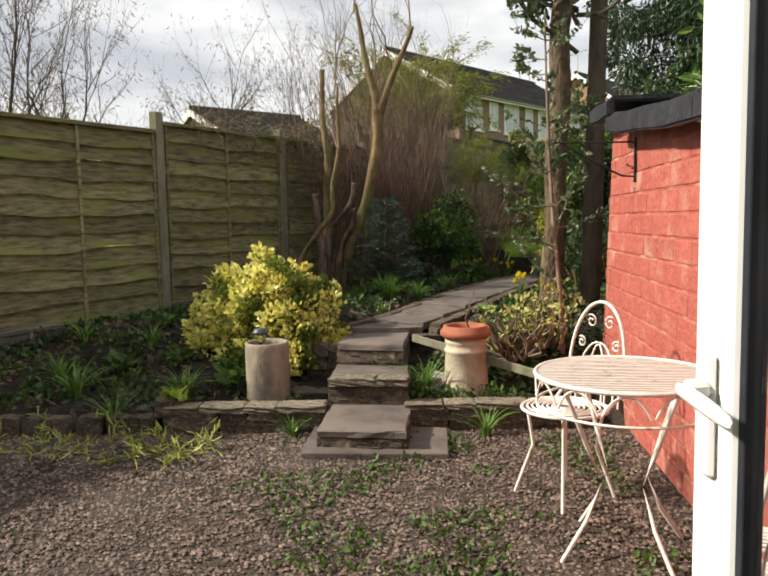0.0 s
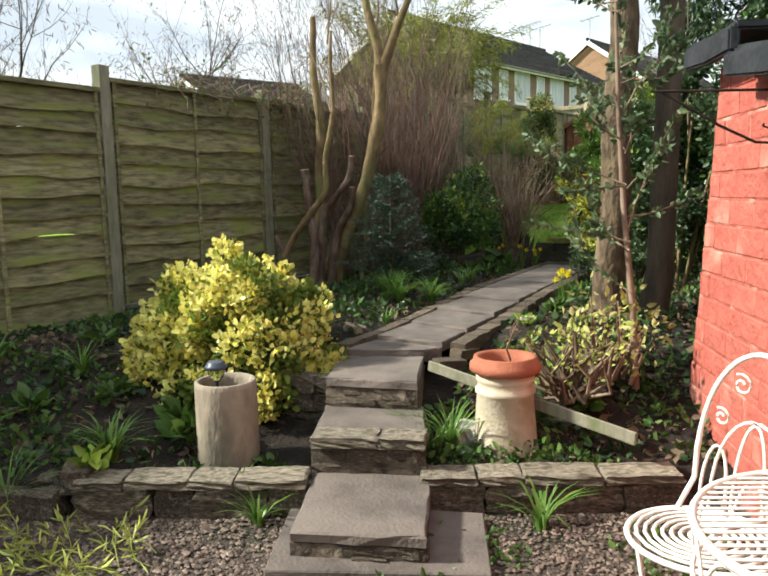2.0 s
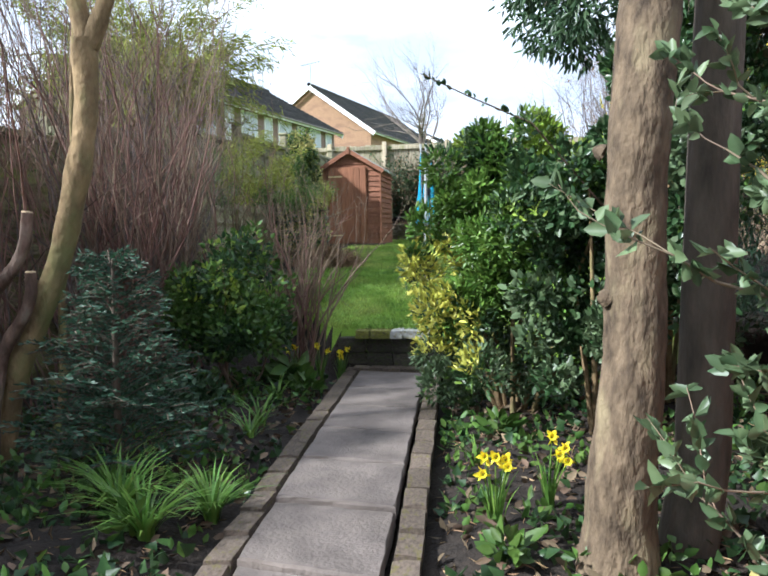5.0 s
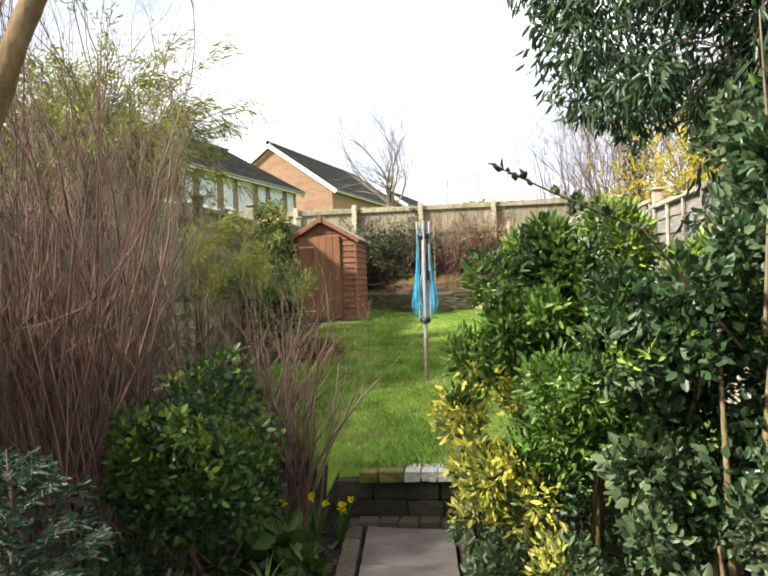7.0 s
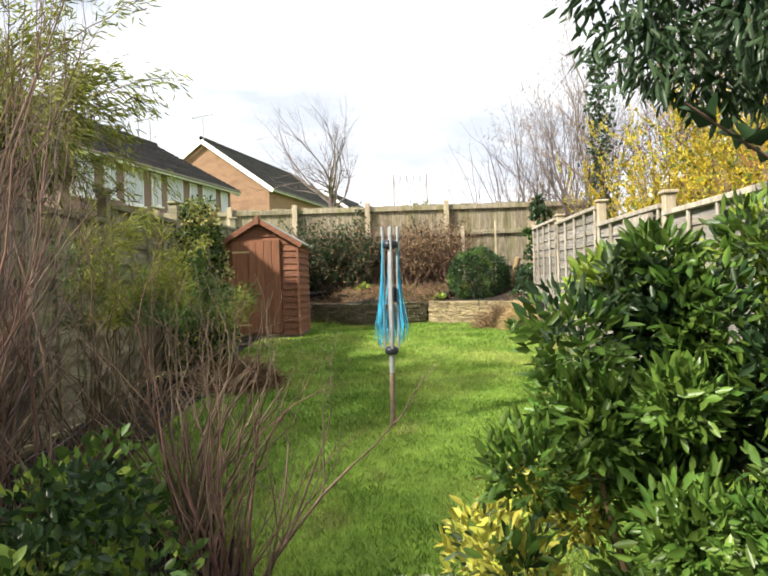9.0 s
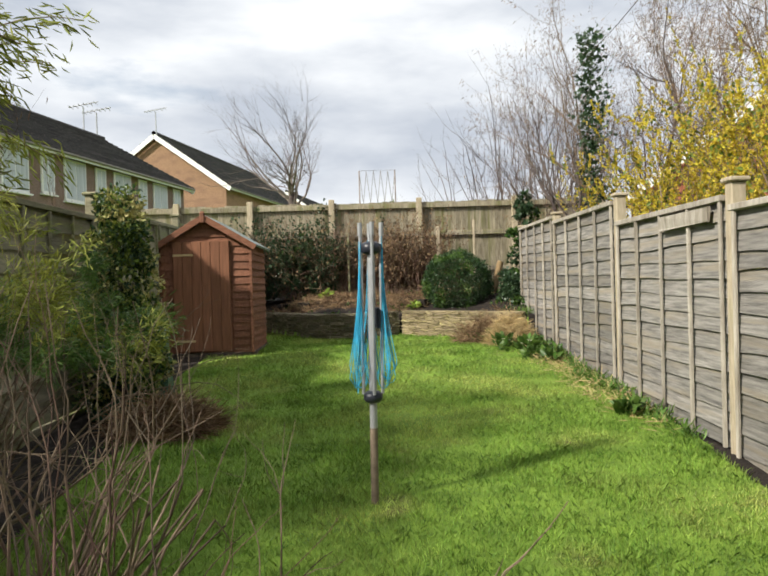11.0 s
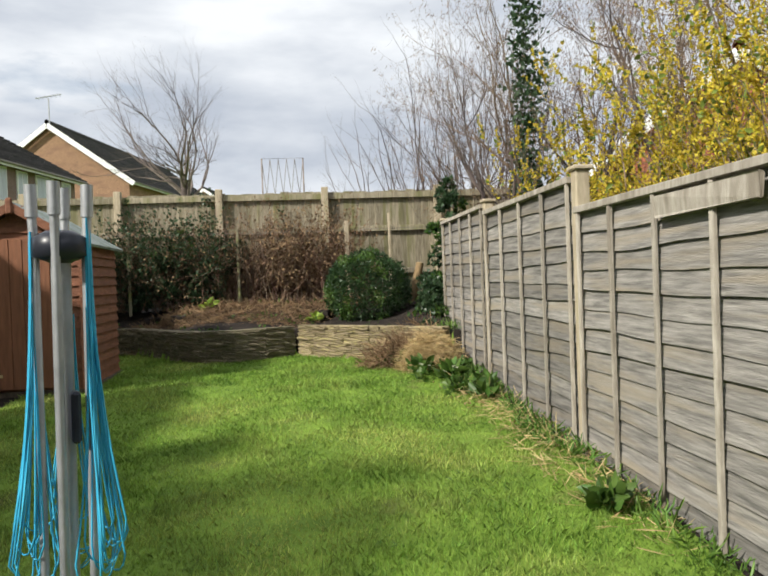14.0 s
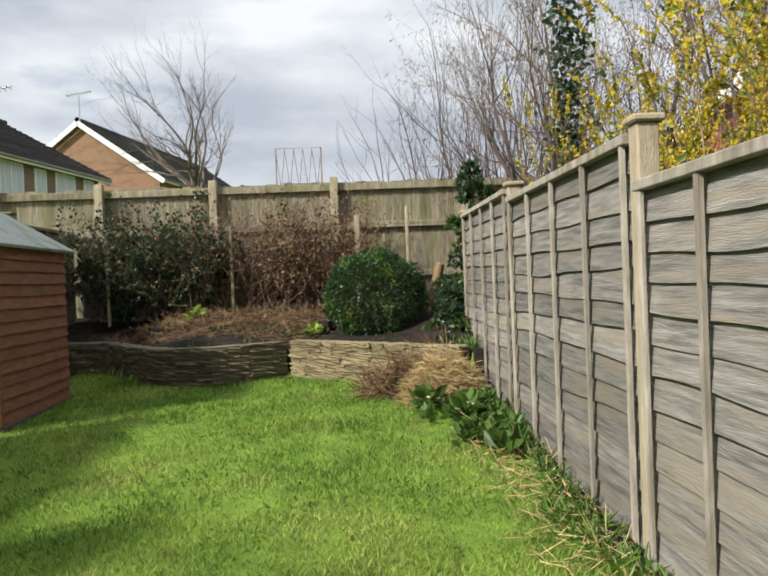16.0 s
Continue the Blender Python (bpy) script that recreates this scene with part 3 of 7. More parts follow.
def wall_prism(outline, y0, y1):
    """A flat piece of wall: its outline along the wall and upwards, between two depths."""
    bm = bmesh.new()
    f0 = [bm.verts.new((x, y0, z)) for x, z in outline]
    f1 = [bm.verts.new((x, y1, z)) for x, z in outline]
    bm.faces.new(f0)
    bm.faces.new(f1[::-1])
    for i in range(len(outline)):
        k = (i + 1) % len(outline)
        bm.faces.new((f0[i], f1[i], f1[k], f0[k]))
    bmesh.ops.recalc_face_normals(bm, faces=bm.faces[:])
    return bm


part("wall_core", wall_prism([(red_end(0) + 0.01, 0), (RED_L, 0), (RED_L, 1.70), (2.2, 1.745), (1.3, 1.81), (0.465, 1.90), (0.455, 2.01), (0.0, 2.01)], 0.026, 0.226), "mortar_red", red)
part("wall_core", box_bm((0.2, 1.6, 1.95), (0.11, 1.04, 0.975)), "mortar_red", red)
brick_kinds = [box_mesh("brick", (0.290, 0.05, 0.120), "red_paint", (0, 0, 0), 0.008, 0.003) for _ in range(5)]
row = 0
z = 0.062
while z < 2.02:
    x0 = red_end(z) + 0.004
    x = x0
    first_w = 0.290 if row % 2 == 0 else 0.143
    while x < RED_L - 0.05:
        w = first_w if x == x0 else 0.290
        if z + 0.062 < red_top(x + w / 2) + 0.06:
            b = part("brick", brick_kinds[random.randrange(5)], "red_paint", red)
            b.location = (x + w / 2, 0.046 + random.uniform(-0.002, 0.002), z)
            b.scale = (w / 0.290, 1, 1)
        x += w + 0.005
    row += 1
    z += 0.125
for (u0, z0), (u1, z1) in (((-0.10, 2.005), (0.52, 1.985)), ((0.46, 1.89), (1.31, 1.805)), ((1.30, 1.805), (2.21, 1.738)), ((2.20, 1.738), (3.92, 1.69))):
    sag = 0.012
    um, zm = (u0 + u1) / 2, (z0 + z1) / 2 - sag
    top_piece = wall_prism([(u0, z0 + 0.085), (um, zm + 0.085), (u1, z1 + 0.085), (u1, z1 + 0.125), (um, zm + 0.125), (u0, z0 + 0.125)], -0.10, 0.33)
    bmesh.ops.bevel(top_piece, geom=top_piece.edges[:], offset=0.012, segments=2, affect="EDGES")
    part("coping", top_piece, "black_cap", red, "black sagging felt coping")
    drip = wall_prism([(u0, z0), (um, zm), (u1, z1), (u1, z1 + 0.10), (um, zm + 0.10), (u0, z0 + 0.10)], -0.125, -0.075)
    bmesh.ops.bevel(drip, geom=drip.edges[:], offset=0.010, segments=2, affect="EDGES")
    part("drip_edge", drip, "black_cap", red)
bracket = thing("wall_bracket", "black wrought iron hanging basket bracket on the red wall", "bracket", frame2(RED_C, RD) @ Matrix.Translation((0.16, 0.0, -0.055)))
part("strap", box_bm((0.02, 0.012, 0.27), (0.52, 0.012, 1.755), 0.002), "iron", bracket)
bx = [(0.52, 0.015, 1.86), (0.51, -0.2, 1.865), (0.50, -0.46, 1.87)]
part("arm", tubes("arm", [rod(bx, 0.006)], "iron", 6), "iron", bracket)
br = [(0.52, 0.01, 1.655), (0.515, -0.06, 1.66), (0.51, -0.20, 1.73), (0.50, -0.42, 1.868)]
part("brace", tubes("brace", [rod(br, 0.006)], "iron", 6), "iron", bracket)
part("arm", tubes("arm", [rod([(0.51 + 0.02 * math.cos(a), -0.012 + 0.02 * math.sin(a), 1.70 + 0.006 * a) for a in np.linspace(0, 5, 9)], 0.004)], "iron", 5), "iron", bracket)

# ---------------------------------------------------------------- steps, path, low wall
def prism(quad, z0, z1, bevel=0.012, rough=0.0):
    """An upright slab over a four-cornered plan."""
    bm = bmesh.new()
    lo = [bm.verts.new((x, y, z0)) for x, y in quad]
    hi = [bm.verts.new((x, y, z1)) for x, y in quad]
    bm.faces.new(hi)
    bm.faces.new(lo[::-1])
    for i in range(4):
        bm.faces.new((lo[i], lo[(i + 1) % 4], hi[(i + 1) % 4], hi[i]))
    bmesh.ops.recalc_face_normals(bm, faces=bm.faces[:])
    if bevel:
        bmesh.ops.bevel(bm, geom=bm.edges[:], offset=bevel, segments=1, affect="EDGES")
    for v in bm.verts:
        v.co += Vector((random.uniform(-1, 1), random.uniform(-1, 1), random.uniform(-1, 1) * 0.5)) * rough
    return bm


def worn_slab(quad, z0, z1, rough, n=7):
    """A hand-cut slab: an uneven top and chipped edges over a four-cornered plan."""
    bm = bmesh.new()
    q = [Vector(p) for p in quad]
    rows = []
    for zz, inset in ((z0, 0.0), (z1 - 0.010, 0.0), (z1, 0.012)):
        grid = []
        for j in range(n):
            for i in range(n):
                u = inset + (1 - 2 * inset) * i / (n - 1)
                v = inset + (1 - 2 * inset) * j / (n - 1)
                p = (q[0] * (1 - u) + q[1] * u) * (1 - v) + (q[3] * (1 - u) + q[2] * u) * v
                rim = i in (0, n - 1) or j in (0, n - 1)
                if rim or zz == z1:
                    k = rough * (1.0 if rim else 0.5)
                    grid.append(bm.verts.new((p.x + random.uniform(-k, k), p.y + random.uniform(-k, k), zz + (random.uniform(-0.6, 0.35) * k if zz == z1 else 0))))
                else:
                    grid.append(None)
        rows.append(grid)
    top = rows[2]
    for j in range(n - 1):
        for i in range(n - 1):
            bm.faces.new((top[j * n + i], top[j * n + i + 1], top[(j + 1) * n + i + 1], top[(j + 1) * n + i]))
    loop = [(i, 0) for i in range(n)] + [(n - 1, j) for j in range(1, n)] + [(i, n - 1) for i in range(n - 2, -1, -1)] + [(0, j) for j in range(n - 2, 0, -1)]
    for a, b in zip(rows, rows[1:]):
        for (i0, j0), (i1, j1) in zip(loop, loop[1:] + loop[:1]):
            bm.faces.new((a[j0 * n + i0], a[j1 * n + i1], b[j1 * n + i1], b[j0 * n + i0]))
    bmesh.ops.recalc_face_normals(bm, faces=bm.faces[:])
    return bm


def course(parent, name, a, b, z, h, depth, material, lengths=(0.16, 0.34), rough=0.012, kinds=None):
    """A row of stones from a to b, laid at height z."""
    d = (Vector(b) - Vector(a))
    L = d.length
    d.normalize()
    nrm = Vector((-d.y, d.x))
    ang = math.atan2(d.y, d.x)
    p = 0.0
    while p < L - 0.02:
        w = min(random.uniform(*lengths), L - p)
        if L - p - w < 0.06:
            w = L - p
        ob = part(name, random.choice(kinds), material, parent)
        c = Vector(a) + d * (p + w / 2) + nrm * (depth / 2 + random.uniform(-0.012, 0.012))
        ob.matrix_basis = pose(c.x, c.y, z + h / 2, 0, random.uniform(-1, 1), math.degrees(ang) + random.uniform(-2, 2)) @ Matrix.Diagonal((w - 0.006, depth, h - 0.004, 1))
        p += w


unit_rough = [stone_mesh("stone", (1, 1, 1), "rough_stone", 0.075, 2) for _ in range(7)]
unit_buff_lit = [stone_mesh("stone", (1, 1, 1), "buff_stone_lit", 0.075, 2) for _ in range(6)]
unit_cap = [stone_mesh("cap_stone", (1, 1, 1), "cap_stone", 0.05, 3, 0.03) for _ in range(5)]

steps = thing("garden_steps", "three worn stone garden steps with rough split risers", "steps", kind="structure")
STEP = (  # front left, front right, back right, back left, top height
    ((-1.58, 3.00), (-1.10, 3.22), (-1.38, 3.78), (-1.86, 3.54), 0.15),
    ((-1.88, 3.52), (-1.39, 3.74), (-1.67, 4.22), (-2.16, 4.02), 0.315),
    ((-2.13, 3.97), (-1.66, 4.13), (-1.92, 4.66), (-2.37, 4.44), 0.47),
)
for k, (fl, fr, brr, bl, top) in enumerate(STEP):
    q = [Vector(p) for p in (fl, fr, brr, bl)]
    part("tread", worn_slab(q, top - 0.045, top, 0.007), "slab", steps)
    inn = (q[3] - q[0]).normalized() * 0.004
    base = 0.0 if k == 0 else STEP[k - 1][4] - 0.02
    part("riser_core", prism([q[0] + inn * 2, q[1] + inn * 2, q[2], q[3]], 0.0, top - 0.052, 0), "rough_stone", steps)
    hh = (top - 0.052 - base)
    course(steps, "riser_stone", q[0] + inn, q[1] + inn, base, hh * 0.55, 0.07, "rough_stone", (0.14, 0.3), kinds=unit_rough)
    course(steps, "riser_stone", q[0] + inn, q[1] + inn, base + hh * 0.55, hh * 0.45, 0.07, "rough_stone", (0.14, 0.3), kinds=unit_rough)
    course(steps, "riser_stone", q[1] + inn, q[2], base, hh, 0.06, "rough_stone", (0.14, 0.3), kinds=unit_rough)
part("base_slab", prism([Vector(p) for p in ((-1.60, 2.87), (-0.85, 3.28), (-1.10, 3.74), (-1.90, 3.40))], 0.0, 0.042, 0.006, 0.002), "slab", steps)
course(steps, "nosing_stone", Vector(STEP[1][0]) - HV * 0.012, Vector(STEP[1][1]) - HV * 0.012, 0.272, 0.055, 0.17, "cap_stone", (0.3, 0.5), kinds=unit_cap)

low = thing("low_wall", "low rough stone retaining wall with pale capping stones", "wall", kind="structure")
wd = (WALL_B - WALL_A)
wl_break1, wl_break2 = WALL_A + wd * 0.42, WALL_A + wd * 0.62
for a, b in ((WALL_A, wl_break1), (wl_break2, WALL_B + wd * 0.08)):
    course(low, "wall_stone", a, b, 0.0, 0.135, 0.13, "rough_stone", (0.16, 0.42), kinds=unit_rough)
    course(low, "cap_stone", a - HV * 0.01, b - HV * 0.01, 0.135, 0.045, 0.17, "cap_stone", (0.2, 0.36), kinds=unit_cap)
edge = thing("edging_stones", "loose grey setts edging the flower bed", "stones", kind="structure")
for x in np.arange(-4.85, -2.72, 0.155):
    y = bed_edge(x) + random.uniform(-0.02, 0.05)
    ob = part("sett", random.choice(unit_rough), "rough_stone", edge)
    ob.matrix_basis = pose(x, y, 0.05, 0, random.uniform(-4, 4), 30 + random.uniform(-14, 14)) @ Matrix.Diagonal((0.15, 0.12, 0.13 + random.uniform(0, 0.04), 1))
for x, y, zz in ((-2.76, 2.90, 0.16), (-2.84, 2.95, 0.10), (-2.93, 2.88, 0.09)):
    ob = part("sett", random.choice(unit_rough), "rough_stone", edge)
    ob.matrix_basis = pose(x, y, zz, 3, 5, 20 + 40 * random.random()) @ Matrix.Diagonal((0.13, 0.12, 0.11, 1))
side = thing("bed_stones", "dark bricks stacked beside the steps under the shrub", "stones", kind="structure")
for k in range(3):
    course(side, "sett", (-2.42, 3.98), (-2.05, 4.08), 0.15 + k * 0.1, 0.095, 0.12, "rough_stone", (0.14, 0.2), kinds=unit_rough)

path = thing("path", "narrow grey paving slab path with mossy brick edging", "path", kind="structure")


def mid(y):
    if y < 5.25:
        return -2.115 - (y - 4.8) * 0.08
    return -2.15 - (y - 5.25) * 0.0895


def path_z(y):
    return 0.53 + 0.07 * smooth(4.8, 7.0, y)


first = [Vector(p) for p in ((-2.37, 4.45), (-1.92, 4.67), (-1.875, 4.80), (-2.355, 4.81))]
part("slab", worn_slab(first, 0.43, 0.505, 0.005), "slab", path)
joint = [(-2.355, 4.815, -1.875, 4.805), (-2.39, 5.31, -1.905, 5.19), (-2.455, 5.80, -1.945, 5.72)]
for y in (6.30, 6.82, 7.34, 7.86, 8.38, 8.95):
    joint.append((mid(y) - 0.255, y + 0.02, mid(y) + 0.255, y - 0.02))
for a, b in zip(joint, joint[1:]):
    g = 0.004
    q = [Vector((a[0], a[1] + g)), Vector((a[2], a[3] + g)), Vector((b[2], b[3] - g)), Vector((b[0], b[1] - g))]
    zt = path_z((a[1] + b[1]) / 2) + random.uniform(-0.001, 0.001)
    part("slab", worn_slab(q, zt - 0.06, zt, 0.0045), "slab", path)
kerb_kinds = [stone_mesh("kerb_brick", (1, 1, 1), "edging", 0.03, 1) for _ in range(5)]
for sgn in (-1, 1):
    y = 4.5 if sgn < 0 else 4.86
    while y < 9.0:
        w = random.uniform(0.20, 0.23)
        ob = part("kerb_brick", random.choice(kerb_kinds), "edging", path)
        xx = mid(y + w / 2) + sgn * (0.255 + 0.068)
        if sgn < 0 and y < 5.0:
            xx = -2.40 - 0.06 * (y - 4.5) - 0.02
        ob.matrix_basis = pose(xx, y + w / 2, path_z(y) - 0.048, random.uniform(-2, 2), random.uniform(-3, 3) + sgn * 2, 5 + random.uniform(-3, 3)) @ Matrix.Diagonal((0.098, w - 0.008, 0.09, 1))
        y += w
for k in range(5):
    ob = part("kerb_brick", random.choice(kerb_kinds), "edging", path)
    ob.matrix_basis = pose(mid(9.06) - 0.25 + 0.125 * k, 9.05, 0.585, 0, random.uniform(-3, 3), random.uniform(-4, 4)) @ Matrix.Diagonal((0.12, 0.12, 0.06, 1))
for (x, y, zz, ang) in ((-1.78, 4.72, 0.425, 62), (-1.77, 4.90, 0.455, 82)):
    ob = part("kerb_brick", random.choice(kerb_kinds), "edging", path)
    ob.matrix_basis = pose(x, y, zz, 4, 6, ang) @ Matrix.Diagonal((0.20, 0.085, 0.06, 1))
lawn_step = thing("lawn_step", "mossy brick step up from the path to the lawn", "steps", kind="structure")
dark_kinds = [stone_mesh("brick", (1, 1, 1), "dark_brick", 0.05, 1) for _ in range(4)]
for k in range(2):
    course(lawn_step, "brick", (-2.95, 9.12), (-1.7, 9.12), 0.60 + k * 0.115, 0.115, 0.11, "dark_brick", (0.2, 0.24), kinds=dark_kinds)
pale_kinds = [stone_mesh("brick", (1, 1, 1), "lime_pale", 0.05, 1) for _ in range(4)]
moss_kinds = [stone_mesh("brick", (1, 1, 1), "moss", 0.07, 1) for _ in range(4)]
for k, y in enumerate((9.09, 9.21)):
    course(lawn_step, "brick", (-2.80, y), (-2.52, y), 0.828, 0.065, 0.115, "moss", (0.1, 0.12), kinds=moss_kinds)
    course(lawn_step, "brick", (-2.52, y), (-2.20, y), 0.83, 0.065, 0.115, "lime_pale", (0.1, 0.11), kinds=pale_kinds)
    course(lawn_step, "brick", (-2.20, y), (-1.7, y), 0.828, 0.065, 0.115, "moss", (0.1, 0.12), kinds=moss_kinds)

board = thing("edging_board", "weathered timber board edging the flower bed", "board", frame2((-1.80, 4.50), (1.15, -0.24), 0))
part("board", box_bm((1.25, 0.018, 0.06), (0.625, 0, 0.385), 0.004, 0.002, Matrix.Rotation(radians(7), 3, "Y")), "post_green", board)

# ---------------------------------------------------------------- fences
def wavy_board(name, length, height, material, wave, thick=0.016, lap=0.02, seg=16):
    """An overlapping board: thin at its top, its lower edge wavy and proud of the next."""
    k1, k2, ph = random.uniform(1.5, 3.5), random.uniform(5, 9), random.uniform(0, 6)
    V, Fc = [], []
    for i in range(seg + 1):
        x = length * i / seg
        dz = wave * (math.sin(k1 * x + ph) + 0.5 * math.sin(k2 * x + 2 * ph))
        out = lap + thick + wave * 0.25 * math.sin(k1 * x + ph * 1.7)
        V += [(x, 0, height / 2 + 0.02), (x, -out, -height / 2 + dz), (x, -out + thick, -height / 2 + dz - 0.001), (x, 0.008, height / 2 + 0.02)]
    for i in range(seg):
        a, b = i * 4, i * 4 + 4
        Fc += [(a, a + 1, b + 1, b), (a + 1, a + 2, b + 2, b + 1), (a + 2, a + 3, b + 3, b + 2)]
    return mesh_from(name, V, Fc, material)


def panel_fence(name, label, m, length, base, top, material, post_mat, rows, battens, kinds, board_h, flip=1, capm=None, gravel=True, trim=0.04):
    """A lapped panel between posts: boards, battens, capping rail and gravel board; x along it, -y its shown side."""
    f = thing(name, label, "fence", m, group=name, kind="structure")
    z = base
    if gravel:
        part("gravel_board", box_bm((length, 0.035, 0.28), (length / 2, 0.0, base - 0.16), 0.006), "concrete" if post_mat == "post_green" else post_mat, f)
        part("gravel_board", box_bm((length, 0.05, 0.04), (length / 2, -0.005, base - 0.03), 0.006), "concrete" if post_mat == "post_green" else post_mat, f)
    step = (top - base) / rows
    for r_ in range(rows):
        b = part("board", random.choice(kinds), material, f)
        b.location = (0, random.uniform(-0.003, 0.003), base + step * (r_ + 0.5))
        b.scale = (length / 1.83, 1, step / board_h)
    for bx_ in battens:
        part("batten", box_bm((0.030, 0.02, top - base), (bx_ * length, -0.038, (top + base) / 2), 0.003, 0.002), post_mat if capm is None else capm, f)
    part("capping", box_bm((length, 0.07, trim), (length / 2, -0.02, top + trim / 2), 0.004, 0.002), post_mat if capm is None else capm, f)
    return f


def post(name, label, x, y, base, top, w, material, cap=True, rz=0.0):
    p = thing(name, label, "fence post", pose(x, y, base, 0, 0, rz), group=name, kind="structure")
    part("shaft", box_bm((w, w, top - base), (0, 0, (top - base) / 2), 0.006, 0.002), material, p)
    if cap:
        part("cap", box_bm((w * 1.45, w * 1.45, 0.03), (0, 0, top - base + 0.015), 0.008), material, p)
    return p


green_kinds = [wavy_board("board", 1.83, 0.165, "fence_green", random.uniform(0.012, 0.026), 0.015, 0.026) for _ in range(9)]
LFX = -4.95
lf_y = [-0.85, 1.03, 2.92, 4.80, 6.70, 8.58]
for i in range(len(lf_y) - 1):
    y0, y1 = lf_y[i] + 0.05, lf_y[i + 1] - 0.05
    panel_fence("fence_panel", "green-tinged lapped timber fence panel with gravel board", pose(LFX, y0, 0, 0, 0, 90), y1 - y0, 0.50 if i < 3 else 0.56, 2.28 if i < 3 else 2.37, "fence_green", "post_green", 11,
                (0.02, 0.5, 0.98), green_kinds, 0.165, capm="fence_green")
for y in lf_y:
    post("fence_post", "square weathered concrete fence post stained green", LFX, y, 0.0, 2.50 if y > 4 else 2.40, 0.10, "post_green", False)
side_kinds = [wavy_board("board", 1.83, 0.165, "fence_side", 0.005) for _ in range(5)]
sf_y = [8.58, 10.46, 12.34, 14.22, 16.10, 17.98, 19.86, 21.7]
for i in range(len(sf_y) - 1):
    y0, y1 = sf_y[i] + 0.05, sf_y[i + 1] - 0.05
    bz = lawn_z(y0) + 0.12
    panel_fence("fence_panel", "weathered lapped fence panel with dark battens", pose(-5.32 if y0 > 15 else -5.05, y0, 0, 0, 0, 90), y1 - y0, bz, bz + 1.62, "fence_side", "fence_side", 10, (0.02, 0.26, 0.5, 0.74, 0.98), side_kinds, 0.165)
    post("fence_post", "square weathered timber fence post", -5.32 if y0 > 15 else -5.05, sf_y[i], 0.8, bz + 1.75, 0.09, "fence_side")

grey_kinds = [wavy_board("board", 1.83, 0.155, "fence_grey", random.uniform(0.008, 0.019), 0.009, 0.010, 28) for _ in range(12)]
RFX = -0.30
rf_y = [9.9, 12.08, 14.2, 16.5, 18.6]
rf_top = [2.66, 2.73, 2.93, 3.0]
for i in range(4):
    y0, y1 = rf_y[i] + 0.045, rf_y[i + 1] - 0.045
    b0 = lawn_z((y0 + y1) / 2) - 0.02
    panel_fence("fence_panel", "sun-bleached grey lapped timber fence panel", pose(RFX, y1, 0, 0, 0, -90), y1 - y0, b0, rf_top[i], "fence_grey", "post_tan", 13, (0.02, 0.25, 0.5, 0.75, 0.98), grey_kinds, 0.155, gravel=False, capm="batten_grey")
for i, y in enumerate(rf_y):
    post("fence_post", "tan timber fence post with a flat cap", RFX + 0.02, y, lawn_z(y) - 0.1, (2.74, 2.84, 3.0, 3.05, 3.05)[i], 0.09, "post_tan")
patch = thing("repair_board", "split pale repair board nailed to the fence top", "board", pose(RFX - 0.055, 13.1, 2.66, 0, 0, -90))
part("board", box_bm((0.80, 0.02, 0.10), (0.42, 0.0, 0), 0.004, 0.008), "batten_grey", patch)

back = thing("fence_back", "tall close-boarded timber back fence with posts and rails", "fence", kind="structure")
bf_x = [-7.9, -6.3, -4.89, -3.33, -1.65, 0.19, 1.9]
bd = [box_mesh("pale", (0.146, 0.02, 1.78), "fence_back", (0, 0, 0.89), 0.003, 0.003) for _ in range(4)]
x = -8.0
while x < 2.0:
    o = part("pale", random.choice(bd), "fence_back", back)
    o.location = (x, 21.72 + random.uniform(-0.004, 0.004), 2.04 + random.uniform(-0.015, 0.015))
    o.rotation_euler = (0, random.uniform(-0.008, 0.008), 0.10)
    x += 0.127
for a, b in zip(bf_x, bf_x[1:]):
    for zz in (3.74, 3.20, 2.5):
        part("rail", box_bm((b - a - 0.09, 0.06, 0.09), ((a + b) / 2, 21.675, zz), 0.006, 0.002), "fence_back", back)
for x in bf_x:
    part("post", box_bm((0.11, 0.10, 2.05), (x, 21.63, 2.86), 0.008, 0.002), "post_tan", back)

# ---------------------------------------------------------------- back retaining wall of flat stones
stone_wall = thing("stone_wall", "curved dry-stone retaining wall of thin flat stones", "wall", kind="structure")


def wall_run(points, material, kinds, z0, z1, rows, tag):
    for k in range(rows):
        h = (z1 - z0) / rows
        for a, b in zip(points, points[1:]):
            course(stone_wall, "stone", a, b, z0 + k * h, h, 0.16, material, (0.14, 0.34), kinds=kinds)


bulge = [(-4.95, 20.1), (-4.32, 19.98)] + [(x, back_wall(x)) for x in np.linspace(-4.3, -2.16, 7)]
unit_back_shaded = [stone_mesh("stone", (1, 1, 1), "back_stone_shaded", 0.06, 2) for _ in range(6)]
# The bulge lies in shade, which its darker stone colour carries.
wall_run(bulge, "back_stone_shaded", unit_back_shaded, 1.40, 1.82, 10, "dark")
# The corner run faces the sun; its paler stone colour carries that light.
wall_run([(-2.13, 19.02), (-1.30, 18.26), (-0.55, 17.58)], "buff_stone_lit", unit_buff_lit, 1.38, 1.83, 10, "buff")

